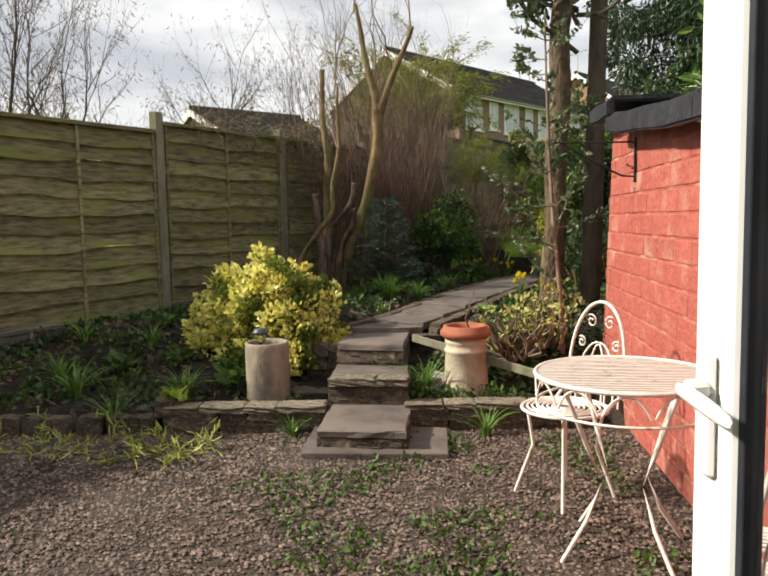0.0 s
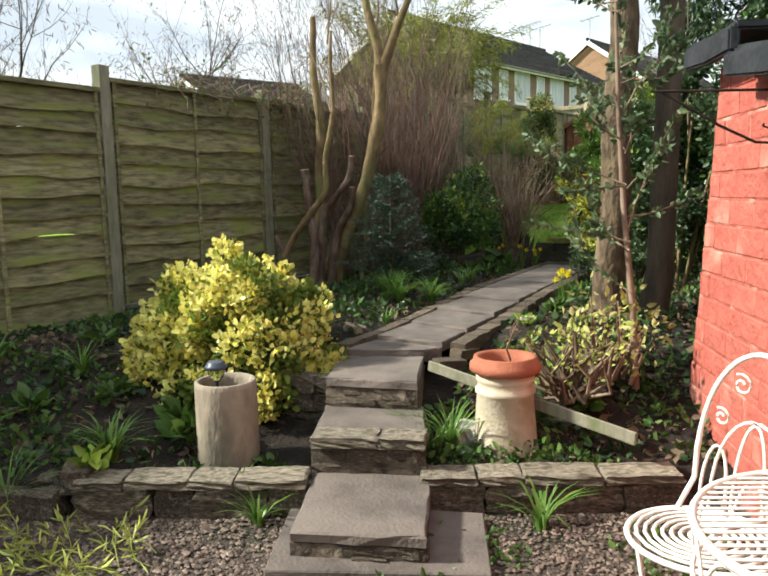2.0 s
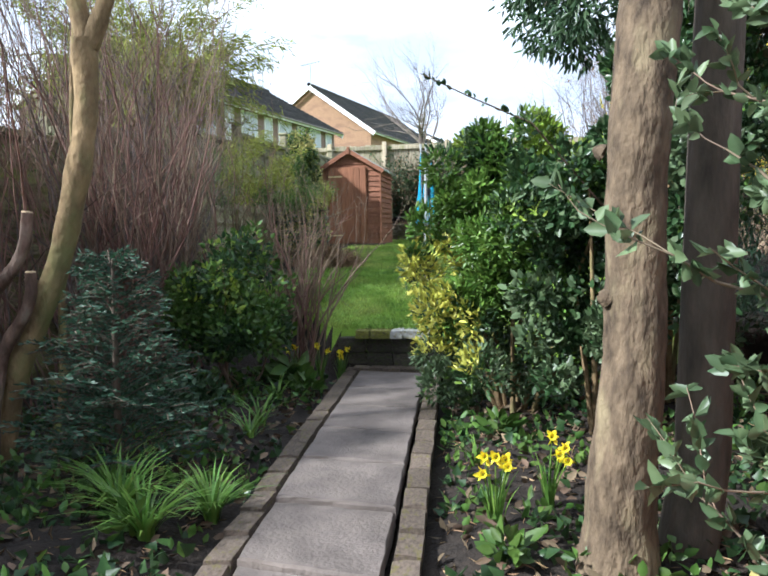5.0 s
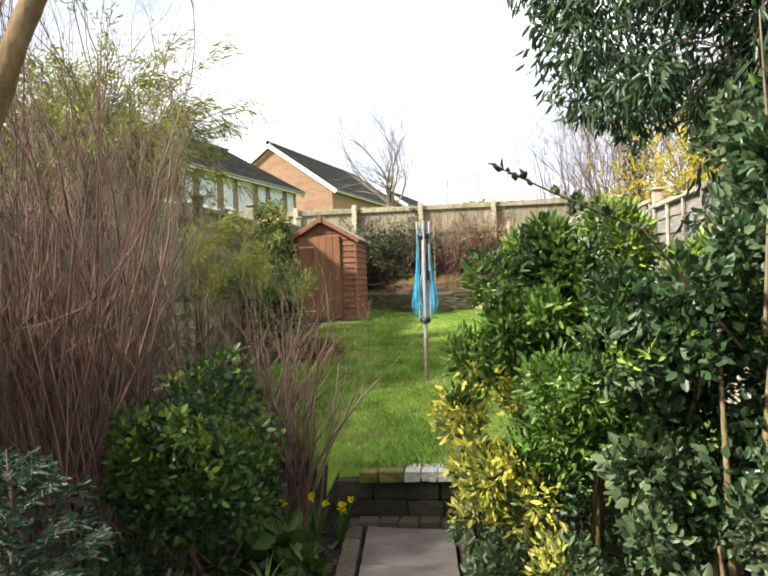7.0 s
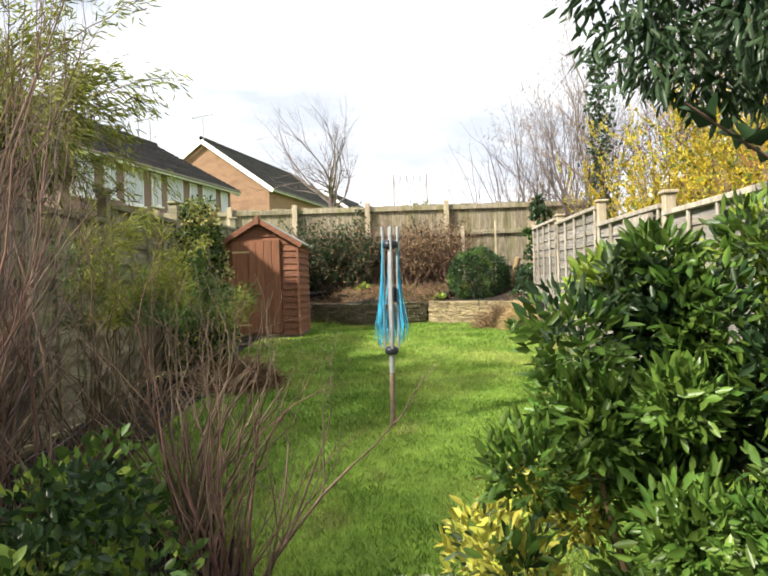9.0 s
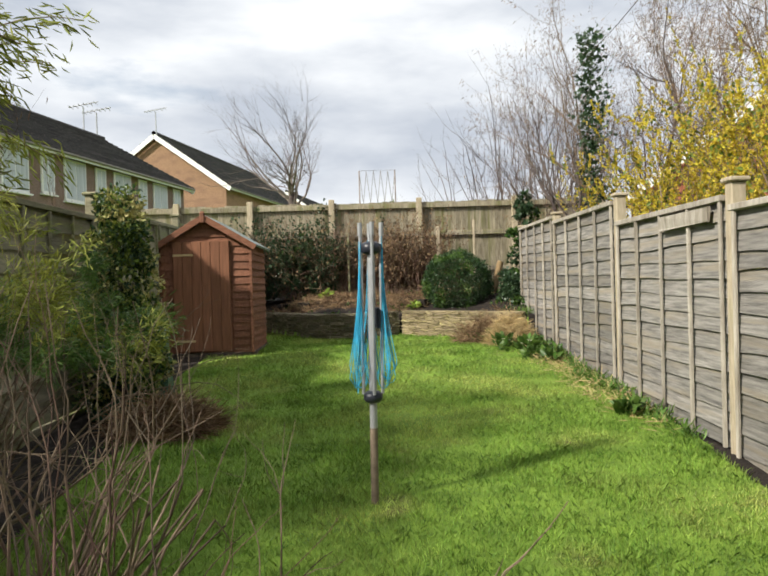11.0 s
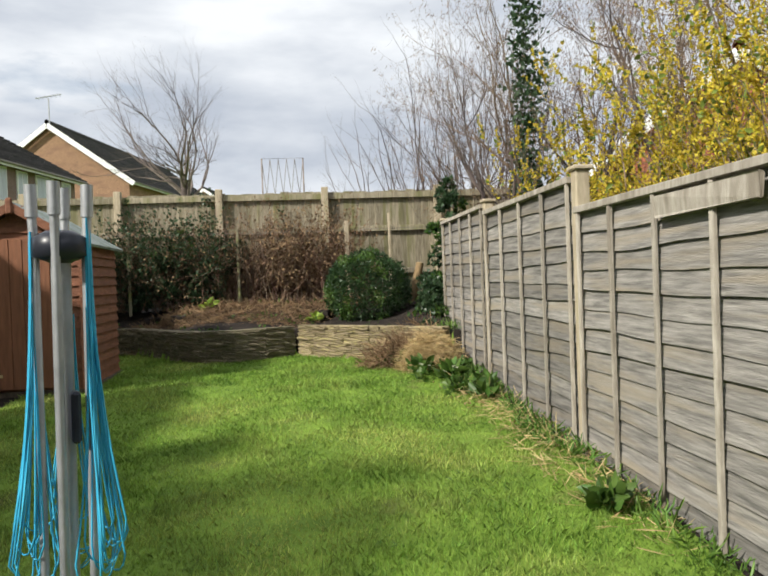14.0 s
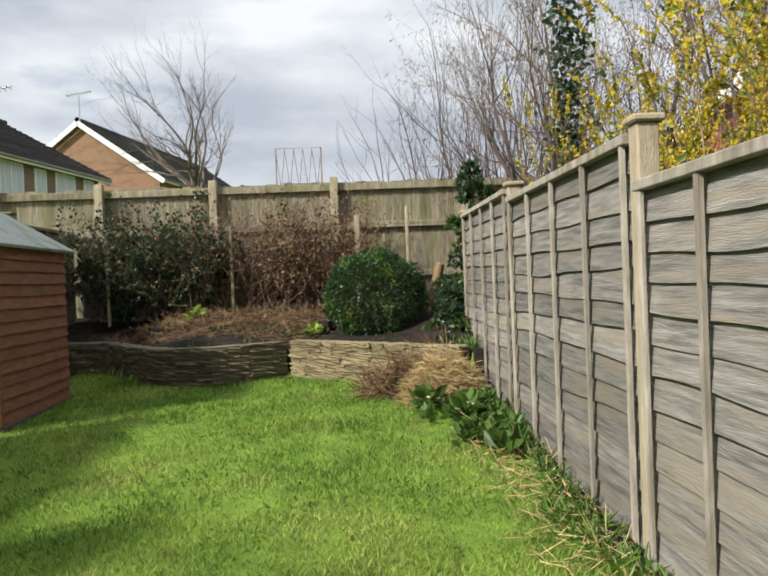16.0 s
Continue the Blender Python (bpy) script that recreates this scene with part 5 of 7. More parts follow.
for k, pts in enumerate(([((-4.21, 6.6, 0.42), 0.056), ((-4.168, 6.6, 0.88), 0.048), ((-4.15, 6.6, 1.26), 0.046), ((-4.06, 6.6, 1.34), 0.040), ((-3.95, 6.6, 1.44), 0.038), ((-3.81, 6.6, 1.58), 0.040), ((-3.785, 6.6, 1.64), 0.037), ((-3.775, 6.6, 1.785), 0.034)],
                         [((-4.23, 6.5, 0.42), 0.060), ((-4.19, 6.5, 0.76), 0.054), ((-4.165, 6.5, 0.95), 0.050), ((-4.224, 6.5, 1.36), 0.045), ((-4.262, 6.5, 1.60), 0.046), ((-4.268, 6.5, 1.675), 0.052)],
                         [((-4.12, 6.68, 0.42), 0.055), ((-4.085, 6.68, 0.84), 0.046), ((-4.007, 6.68, 1.12), 0.042), ((-3.86, 6.68, 1.32), 0.040), ((-3.835, 6.68, 1.38), 0.037), ((-3.838, 6.68, 1.50), 0.030)],
                         [((-4.46, 6.46, 0.55), 0.040), ((-4.50, 6.46, 0.86), 0.036), ((-4.56, 6.45, 0.96), 0.033), ((-4.606, 6.45, 1.03), 0.032)])):
    line = bark_line([(q, rad_ * 0.78) for q, rad_ in pts], 30 + k, 0.006, 24, 0.16)
    st = part("stump", tubes("stump", [line], "bark_stump", 11), "bark_stump", tree_l, "cut-off stump stem")
    e = line[-1]
    up_ = (Vector(line[-1][0]) - Vector(line[-3][0])).normalized().to_track_quat("Z", "Y").to_matrix().to_4x4()
    part("cut_end", lathe([(e[1], -0.002), (e[1] * 0.96, 0.006), (0, 0.008)], 10), "cut_wood", st).matrix_basis = Matrix.Translation(e[0]) @ up_
tw = []
for b in ((-3.2, 6.9, 3.4), (-3.8, 6.7, 3.7), (-3.95, 6.5, 2.8), (-3.4, 6.86, 3.0), (-4.40, 7.1, 3.1), (-3.93, 6.5, 2.2), (-3.8, 7.0, 2.9)):
    tw += limbs(b, (r.normal() * 0.4, r.normal() * 0.3, 1), 0.7, 0.013, 2, r, 0.6)
part("twig_growth", tubes("twig_growth", tw, "twig_brown", 4), "twig_brown", tree_l)

# overhanging clematis tangle on the fence top
r = np.random.default_rng(23)
vine = thing("climber", "bare twining climber tangled over the fence top", "climber", pose(0, 0, 0))
vl = []
for k in range(95):
    b = np.array((-4.93, r.uniform(5.3, 7.6), r.uniform(2.36, 2.55)))
    vl += limbs(b, (r.uniform(0.1, 0.9), r.normal() * 0.6, r.uniform(-0.2, 0.5)), r.uniform(0.2, 0.5), 0.0045, 1, r, 0.9, droop=0.30, kids=(1, 2), twist=0.4)
part("stem_growth", tubes("stem_growth", vl, "twig_brown", 4), "twig_brown", vine)
pp, dd = along(vl, 420, r)
part("foliage", leaves("foliage", pp, dd, 0.035, "leaf_green", "oval", 1.0, r), "leaf_green", vine)

# dense red-brown stems behind it
def clear_of_walk(p):
    """Keeps the thicket back from the path: true for a branch that stays on the bed's side."""
    x = max(q[0][0] for q in p)
    y = max(q[0][1] for q in p)
    return x < (-3.28 if y < 8.9 else -3.55 if y < 9.6 else -3.85)


def stem_fan(name, label, base, spread_x, spread_y, height, count, materials, seed, lean=(0.0, 0.0), radius=0.007, sub=2, category="shrub", splay=0.28, bound=True):
    r = np.random.default_rng(seed)
    t = thing(name, label, category, pose(*base))
    o = np.array(base)
    for k in range(count):
        b = np.array((r.normal() * spread_x, r.normal() * spread_y, 0.0))
        w = np.array((lean[0] + r.normal() * splay, lean[1] + r.normal() * splay, 1.0))
        for attempt in range(6):
            ln = limbs(b, w, height * r.uniform(0.55, 1.0), radius * r.uniform(0.7, 1.4), sub, r, 0.32, kids=(3, 4), seg=6, shrink=0.42, twist=0.13, up=0.04)
            if not bound or all(clear_of_walk([(np.array(q[0]) + o,) for q in l]) for l in ln):
                break
            w = w + np.array((-0.12, -0.03, 0.0))
            ln = None
        if ln:
            m = materials[k % len(materials)]
            part("stem", tubes("stem", ln, m, 4), m, t)
    return t


MIX = ("twig_red", "twig_brown", "twig_red", "twig_dusk")
stem_fan("dogwood", "dense thicket of bare red-brown upright stems", (-4.30, 8.15, 0.46), 0.20, 0.30, 2.9, 95, MIX, 31, (0.14, 0.0), 0.0085, splay=0.30)
stem_fan("dogwood", "dense thicket of bare red-brown upright stems", (-4.62, 7.55, 0.44), 0.10, 0.16, 2.7, 26, MIX, 36, (0.02, 0.0), 0.008, splay=0.2)
stem_fan("dogwood", "dense thicket of bare red-brown upright stems", (-4.40, 8.9, 0.56), 0.18, 0.28, 2.5, 55, MIX, 32, (0.14, -0.02), 0.009, splay=0.34)
stem_fan("dogwood", "spreading bare brown twiggy shrub by the fence", (-4.60, 9.9, 0.75), 0.10, 0.26, 2.1, 48, ("twig_brown", "twig_dusk"), 33, (-0.02, -0.1), 0.008, splay=0.16)
stem_fan("twiggy_shrub", "slender bare shrub of thin red-brown twigs", (-3.12, 8.86, 0.62), 0.07, 0.05, 1.32, 17, ("twig_red", "twig_brown"), 34, (0.0, 0.02), 0.0085, 2, splay=0.11, bound=False)
r = np.random.default_rng(35)
br_t = thing("twiggy_shrub", "bare shrub with long pale leaning shoots", "shrub", pose(-3.62, 10.0, 0.85))
bl_ = []
for k in range(34):
    bl_ += limbs((r.normal() * 0.07, r.normal() * 0.07, 0), (r.uniform(-0.35, 0.75), r.normal() * 0.35, 1.0), r.uniform(0.75, 1.1), 0.009, 2, r, 0.45, kids=(1, 2), twist=0.14, up=0.0)
bl_ = [l for l in bl_ if max(q[0][2] for q in l) < 1.5 and max(q[0][0] for q in l) < 0.62]
part("stem_growth", tubes("stem_growth", bl_, "twig_brown", 5), "twig_brown", br_t)

# small dark fir
r = np.random.default_rng(41)
fir = thing("young_fir", "young blue-green yew with drooping feathery sprays", "conifer", pose(-3.33, 6.55, 0.44))
part("trunk", tubes("trunk", [[((0, 0, 0), 0.018), ((0.0, 0, 0.5), 0.018), ((0.01, 0, 1.12), 0.006)]], "bark_dark", 8), "bark_dark", fir)
fl, NP, ND = [], [], []
for k in range(64):
    zz = 0.14 + 0.98 * (k + r.uniform()) / 64
    a = k * 2.4 + r.normal() * 0.3
    ln_ = (0.50 * (1 - (zz / 1.22) ** 1.5) + 0.07) * r.uniform(0.75, 1.1)
    way = unit(np.array((math.cos(a), math.sin(a), 0.30 + 0.55 * (zz / 1.1) ** 2)))
    side = unit(np.cross(way, np.array((0, 0, 1.0))))
    axis = [np.array((0, 0, zz)) + way * ln_ * t + np.array((0, 0, 0.06 * ln_ * math.sin(3 * t))) for t in np.linspace(0, 1, 6)]
    runs = [axis]
    for j in range(9):
        t = 0.22 + 0.75 * j / 9
        b0 = np.array((0, 0, zz)) + way * ln_ * t
        sg = 1 if j % 2 else -1
        dv = unit(way * 0.75 + side * sg * 0.75 + np.array((0, 0, 0.05 + 0.06 * r.normal())))
        tl = ln_ * (0.50 - 0.30 * t) * r.uniform(0.7, 1.15)
        runs.append([b0 + dv * tl * q + np.array((0, 0, -0.03 * q * q)) for q in np.linspace(0, 1, 4)])
    for run in runs:
        fl.append([(tuple(q), 0.0035 * (1 - 0.6 * i / len(run))) for i, q in enumerate(run)])
        for q0, q1 in zip(run, run[1:]):
            seg_n = max(3, int(np.linalg.norm(q1 - q0) / 0.0055))
            tq = r.uniform(size=(seg_n, 1))
            d0 = unit(q1 - q0)
            sd = unit(np.cross(d0, np.array((0, 0, 1.0)))) * np.where(r.uniform(size=(seg_n, 1)) < 0.5, 1, -1)
            NP.append(q0 + (q1 - q0) * tq)
            ND.append(d0 * 0.8 + sd * 0.9 + np.array((0, 0, 0.12)))
part("branch_growth", tubes("branch_growth", fl, "bark_dark", 4), "bark_dark", fir)
part("needle_growth", leaves("needle_growth", np.concatenate(NP), np.concatenate(ND), 0.030, "leaf_blue", "narrow", 0.16, r, 0.0), "leaf_blue", fir)

# leafy shrubs on the left of the path
shrub("evergreen_shrub", "dark glossy evergreen shrub with lime tips", (-3.48, 8.30, 0.52), (0.44, 0.42, 0.56), "leaf_green", 0.048, 60, 130, 0.15, 51, extra=(("leaf_dark", 0.45, 0.0, 2), ("leaf_lime", 0.62, 0.62, 2)))
shrub("ivy_mound", "low mound of trailing dark ivy", (-3.75, 7.75, 0.45), (0.45, 0.45, 0.16), "leaf_ivy", 0.05, 40, 50, 0.11, 52, "ivy")
# broom-like conifer and clipped variegated bush by the lawn
r = np.random.default_rng(61)
broom = thing("golden_broom", "feathery yellow-green broom arching out from the fence", "shrub", pose(-4.45, 10.75, 0.98))
bl = []
for k in range(40):
    bl += limbs((r.normal() * 0.05, r.normal() * 0.06, 0.0), (0.30 + r.normal() * 0.20, r.normal() * 0.26 - 0.05, 1.0), r.uniform(0.95, 1.3), 0.008, 2, r, 0.5, droop=0.15, kids=(2, 3), seg=5, shrink=0.36)
part("stem_growth", tubes("stem_growth", bl, "twig_brown", 4), "twig_brown", broom)
p, d = along(bl, 60000, r, 0.3)
p = p + r.normal(size=p.shape) * 0.03
ok = (p[:, 2] > 0.97 + 0.12 * noise_field(p, 3.0, 2)) & (p[:, 2] < 1.72) & (p[:, 0] > -0.45) & (p[:, 0] < 0.95) & (p[:, 1] > -0.38)
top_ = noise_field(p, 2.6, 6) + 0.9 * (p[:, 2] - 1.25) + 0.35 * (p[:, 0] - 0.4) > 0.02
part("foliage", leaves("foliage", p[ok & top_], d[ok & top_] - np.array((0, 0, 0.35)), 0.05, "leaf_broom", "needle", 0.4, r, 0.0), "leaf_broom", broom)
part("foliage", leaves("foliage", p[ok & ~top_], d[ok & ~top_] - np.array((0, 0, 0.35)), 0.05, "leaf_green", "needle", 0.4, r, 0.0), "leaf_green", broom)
t_ = thing("variegated_bush", "upright clipped variegated evergreen bush", "shrub", pose(-4.56, 13.5, 1.2))
c = []
r = np.random.default_rng(62)
for k in range(110):
    zz = r.uniform(0.1, 1.85)
    w = 0.33 * (1 - (zz / 2.05) ** 2.2) ** 0.7 * r.uniform(0.5, 1)
    a = r.uniform(0, 2 * np.pi)
    c.append((w * math.cos(a), w * math.sin(a), zz))
c = np.array(c)
p, d = crown_points(c, r.uniform(0.07, 0.13, len(c)), 150, r, 0.5)
f = noise_field(p, 5.0, 3) + r.normal(size=len(p)) * 0.2 + 0.12 * (p[:, 2] - 1.0) - 0.24
part("stem_growth", tubes("stem_growth", [[((0, 0, 0), 0.03), ((0, 0, 1.0), 0.02), ((0, 0, 1.8), 0.006)]], "bark_dark", 6), "bark_dark", t_)
part("crown", leaves("crown", p[f > 0.02], d[f > 0.02], 0.042, "leaf_variegated", "oval", 0.8, r), "leaf_variegated", t_)
olive = (f <= 0.02) & (r.uniform(size=len(p)) < 0.45)
part("crown", leaves("crown", p[olive], d[olive], 0.042, "leaf_goldgreen", "oval", 0.8, r), "leaf_goldgreen", t_)
deep = (f <= 0.02) & ~olive
part("crown", leaves("crown", p[deep], d[deep], 0.042, "leaf_dark", "oval", 0.8, r), "leaf_dark", t_)

# compost bin and heap of dead fern
cb = thing("compost_bin", "dark green plastic compost bin beside the bush", "bin", pose(-4.62, 13.95, 1.2, 0, 0, 12))
bm = bmesh.new()
rings_ = [[bm.verts.new((sx * w_, sy * w_, z_)) for sx, sy in ((-1, -1), (1, -1), (1, 1), (-1, 1))] for w_, z_ in ((0.33, 0), (0.33, 0.05), (0.315, 0.055), (0.27, 0.66))]
for a_, b_ in zip(rings_, rings_[1:]):
    for i in range(4):
        bm.faces.new((a_[i], a_[(i + 1) % 4], b_[(i + 1) % 4], b_[i]))
bmesh.ops.bevel(bm, geom=bm.edges[:], offset=0.012, segments=2, affect="EDGES")
part("body", bm, "compost_green", cb)
part("lid", box_bm((0.58, 0.58, 0.05), (0, 0, 0.685), 0.016), "compost_green", cb, "flat pale-edged lid")
for zz in (0.2, 0.36, 0.52):
    part("rib", box_bm((0.50, 0.012, 0.02), (0, -0.33 + 0.075 * zz, zz), 0.004), "compost_green", cb)


def strewn(name, label, cx, cy, rx, ry, h, count, length, material, seed, category="plant debris", zf=None, flat=0.35):
    r = np.random.default_rng(seed)
    a, q = r.uniform(0, 2 * np.pi, count), r.uniform(size=count) ** 0.5
    x, y = cx + rx * q * np.cos(a), cy + ry * q * np.sin(a)
    z = np.array([ground_z(xx, yy) for xx, yy in zip(x, y)]) + h * (1 - q ** 2) * r.uniform(0.1, 1, count) + 0.012
    d = r.normal(size=(count, 3)) * np.array((1, 1, flat))
    t = new(name, leaves(name, np.stack([x, y, z], 1), d, length, material, "straw", 0.2, r, 0.02))
    return tagged(t, label, category, kind="stuff")


strewn("dead_fern_heap", "heap of dead brown fern fronds on the lawn edge", -4.12, 13.15, 0.38, 0.36, 0.24, 4600, 0.20, "dead", 71)
strewn("straw_heap", "small heap of dry straw and cut stalks by the fence", -0.72, 17.35, 0.32, 0.30, 0.40, 9000, 0.14, "straw", 72)
strewn("dead_stalks", "tangle of dead red-brown stalks under the ivy", -1.02, 17.75, 0.40, 0.30, 0.34, 2000, 0.20, "dead", 75, flat=0.8)
strewn("dry_grass", "dry straw-coloured grass along the fence foot", -0.52, 14.6, 0.24, 2.0, 0.05, 900, 0.14, "straw", 73)
strewn("prunings", "dead prunings strewn over the back bed", -2.6, 20.2, 1.9, 0.75, 0.05, 7000, 0.18, "dead", 74)

# ---------------------------------------------------------------- right of the path
# trunk beside the path
holly = thing("holly_tree", "tall tree with ridged grey-brown bark and holly growth", "tree")
r = np.random.default_rng(81)
trunk_line = bark_line([((-1.23, 5.92, 0.33), 0.19), ((-1.20, 5.92, 0.50), 0.140), ((-1.18, 5.92, 0.72), 0.112), ((-1.165, 5.91, 1.2), 0.097), ((-1.15, 5.90, 1.7), 0.092), ((-1.13, 5.90, 2.3), 0.090), ((-1.10, 5.90, 3.2), 0.084), ((-1.05, 5.9, 4.6), 0.07)], 8, 0.010, 110, 0.03)
trunk_mesh = tubes("trunk", [trunk_line], "bark_grey", 30)
for v in trunk_mesh.vertices:
    q = v.co
    n_ = noise.noise(Vector((q.x * 26, q.y * 26, q.z * 7))) * 0.006 + noise.noise(Vector((q.x * 9, q.y * 9, q.z * 2.5 + 4))) * 0.010 * (1 + 1.5 * max(0.0, 0.9 - q.z))
    v.co += Vector((q.x + 1.16, q.y - 5.91, 0)).normalized() * n_
part("trunk", trunk_mesh, "bark_grey", holly)
for bz, ba in ((0.95, 2.6), (1.45, 3.6), (1.9, 2.9)):
    part("burr", tubes("burr", [[((-1.165 + 0.085 * math.cos(ba), 5.91 + 0.085 * math.sin(ba), bz), 0.030), ((-1.165 + 0.105 * math.cos(ba), 5.91 + 0.105 * math.sin(ba), bz + 0.01), 0.022), ((-1.165 + 0.118 * math.cos(ba), 5.91 + 0.118 * math.sin(ba), bz + 0.015), 0.006)]], "bark_grey", 9), "bark_grey", holly)
part("trunk", tubes("trunk", [[((-0.97, 6.14, 0.35), 0.11), ((-0.90, 6.12, 0.9), 0.09), ((-0.88, 6.12, 2.0), 0.08), ((-0.84, 6.1, 3.4), 0.07), ((-0.8, 6.1, 4.6), 0.05)]], "bark_dark", 14), "bark_dark", holly, "darker second trunk")
hl = []
for k in range(20):
    b = np.array((-1.0, 6.0, r.uniform(2.7, 4.5)))
    hl += limbs(b, (r.normal(), r.normal() * 0.9, 0.5), r.uniform(0.6, 1.3), 0.022, 2, r, 0.5)
part("limb_growth", tubes("limb_growth", hl, "bark_dark", 5), "bark_dark", holly)
p, d = along(hl, 6000, r, 0.3)
p = p + r.normal(size=p.shape) * 0.06
part("crown", leaves("crown", p, d, 0.075, "leaf_dark", "oval", 0.9, r), "leaf_dark", holly)

sap = thing("holly_sapling", "thin holly sapling with spiny glossy leaves", "tree")
sl = [[((-0.76, 4.95, 0.35), 0.020), ((-0.80, 5.0, 0.8), 0.018), ((-0.87, 5.05, 1.3), 0.016), ((-0.92, 5.1, 1.8), 0.014), ((-0.95, 5.12, 2.3), 0.010), ((-0.98, 5.15, 2.9), 0.006)]]
part("stem", tubes("stem", sl, "twig_brown", 8), "twig_brown", sap)
sb = []
r = np.random.default_rng(82)
for k in range(26):
    zz = r.uniform(0.75, 2.7)
    t = (zz - 0.35) / 2.55
    b = (-0.76 - 0.22 * t, 4.95 + 0.2 * t, zz)
    sb += limbs(b, (r.normal() * 0.9 - 0.25, r.normal() * 0.8, 0.25), r.uniform(0.20, 0.42), 0.006, 1, r, 0.5, kids=(1, 2), seg=4)
part("branch_growth", tubes("branch_growth", sb, "twig_brown", 5), "twig_brown", sap)
p, d = along(sb, 1700, r, 0.25)
part("foliage", leaves("foliage", p, d, 0.045, "leaf_holly", "holly", 0.9, r, 0.22), "leaf_holly", sap)

# laurel
def big_bush(name, label, base, lump_list, per, leaf, material, seed, shape="oval", extra=(), stems=()):
    r = np.random.default_rng(seed)
    t = thing(name, label, "shrub", pose(*base))
    c = np.array([l[:3] for l in lump_list])
    rad = np.array([l[3] for l in lump_list])
    c2, r2 = [], []
    for cc, rr in zip(c, rad):
        m = max(6, int(26 * rr))
        dd = unit(r.normal(size=(m, 3)))
        c2.append(cc + dd * rr * r.uniform(0.5, 0.95, (m, 1)))
        r2.append(np.full(m, rr * 0.36) * r.uniform(0.7, 1.3, m))
    c2, r2 = np.concatenate(c2), np.concatenate(r2)
    p, d = crown_points(c2, r2, per, r, 0.45)
    ok = p[:, 2] > 0.02
    p, d = p[ok], d[ok] + np.array((0, 0, 0.45))
    f = noise_field(p, 1.8, seed)
    used = np.zeros(len(p), bool)
    for mname, thr, lo, hi, xmax in extra:
        pick = (~used) & (f > thr) & (p[:, 2] > lo) & (p[:, 2] < hi) & (p[:, 0] < xmax) & (r.uniform(size=len(p)) < 0.8)
        used |= pick
        if pick.sum() > 2:
            part("crown", leaves("crown", p[pick], d[pick], leaf, mname, shape, 0.7, r), mname, t)
    part("crown", leaves("crown", p[~used], d[~used], leaf, material, shape, 0.7, r), material, t)
    sl_ = []
    for cc in c:
        sl_.append([((cc[0] * 0.2, cc[1] * 0.2, 0), 0.02), (tuple(cc * np.array((0.6, 0.6, 0.55))), 0.014), (tuple(cc), 0.006)])
    part("stem_growth", tubes("stem_growth", sl_, "bark_pale", 6), "bark_pale", t)
    return t


big_bush("laurel", "large glossy green spotted laurel with yellow splashed leaves", (-1.56, 8.02, 0.52),
         [(-0.34, 0.0, 0.42, 0.36), (-0.36, 0.05, 0.85, 0.36), (-0.34, 0.0, 1.25, 0.36), (-0.22, 0.05, 1.42, 0.32), (0.0, -0.2, 0.6, 0.42), (0.0, -0.15, 1.2, 0.42), (0.25, 0.1, 0.6, 0.45), (0.30, 0.0, 1.2, 0.42), (0.62, 0.2, 0.9, 0.45), (0.55, -0.2, 1.38, 0.34), (0.1, 0.1, 1.48, 0.30)],
         380, 0.050, "leaf_laurel", 91, "laurel", (("leaf_spot", -0.10, 0.35, 1.30, -0.18), ("leaf_lime", 0.16, 1.2, 3.0, 2.0), ("leaf_holly", 0.05, 0.0, 3.0, 3.0), ("leaf_dark", -0.12, 0.0, 1.7, 3.0)))
big_bush("holly_bush", "dense dark holly bush shading the bed", (-1.10, 7.55, 0.5),
         [(-0.12, 0.1, 0.9, 0.32), (-0.05, 0.0, 1.35, 0.34), (0.3, 0.1, 0.8, 0.42), (0.35, 0.0, 1.4, 0.40), (0.15, -0.1, 1.75, 0.26), (-0.1, -0.1, 0.55, 0.28)],
         150, 0.052, "leaf_holly", 92, "holly", (("leaf_dark", -0.08, 0.0, 3.0, 3.0), ("leaf_green", 0.3, 0.9, 3.0, 3.0)))
big_bush("holly_bush", "tall loose holly filling the gap beside the laurel", (-0.62, 8.25, 0.55),
         [(-0.1, 0.0, 1.3, 0.40), (0.05, 0.1, 1.75, 0.42), (0.0, -0.1, 2.15, 0.36), (0.35, 0.0, 1.5, 0.45), (0.4, 0.1, 2.1, 0.45), (0.3, 0.0, 2.6, 0.40), (0.1, 0.1, 0.7, 0.45)],
         120, 0.055, "leaf_holly", 98, "holly", (("leaf_dark", -0.08, 0.0, 4.0, 3.0), ("leaf_laurel", 0.2, 0.9, 4.0, 3.0)))
hs = thing("holly_shoot", "long bare holly shoot with dark spiny leaves", "branch")
r = np.random.default_rng(93)
shoot = [[((-1.05, 7.6, 1.75), 0.007), ((-1.45, 7.35, 2.20), 0.005), ((-1.75, 7.2, 2.32), 0.004), ((-1.98, 7.07, 2.42), 0.002)],
         [((-1.0, 7.5, 1.8), 0.009), ((-1.0, 7.4, 2.4), 0.007), ((-1.02, 7.4, 2.95), 0.003)]]
part("stem", tubes("stem", shoot, "twig_brown", 5), "twig_brown", hs)
p, d = along(shoot, 60, r, 0.3)
part("foliage", leaves("foliage", p, d, 0.042, "leaf_dark", "holly", 0.9, r, 0.2), "leaf_dark", hs)

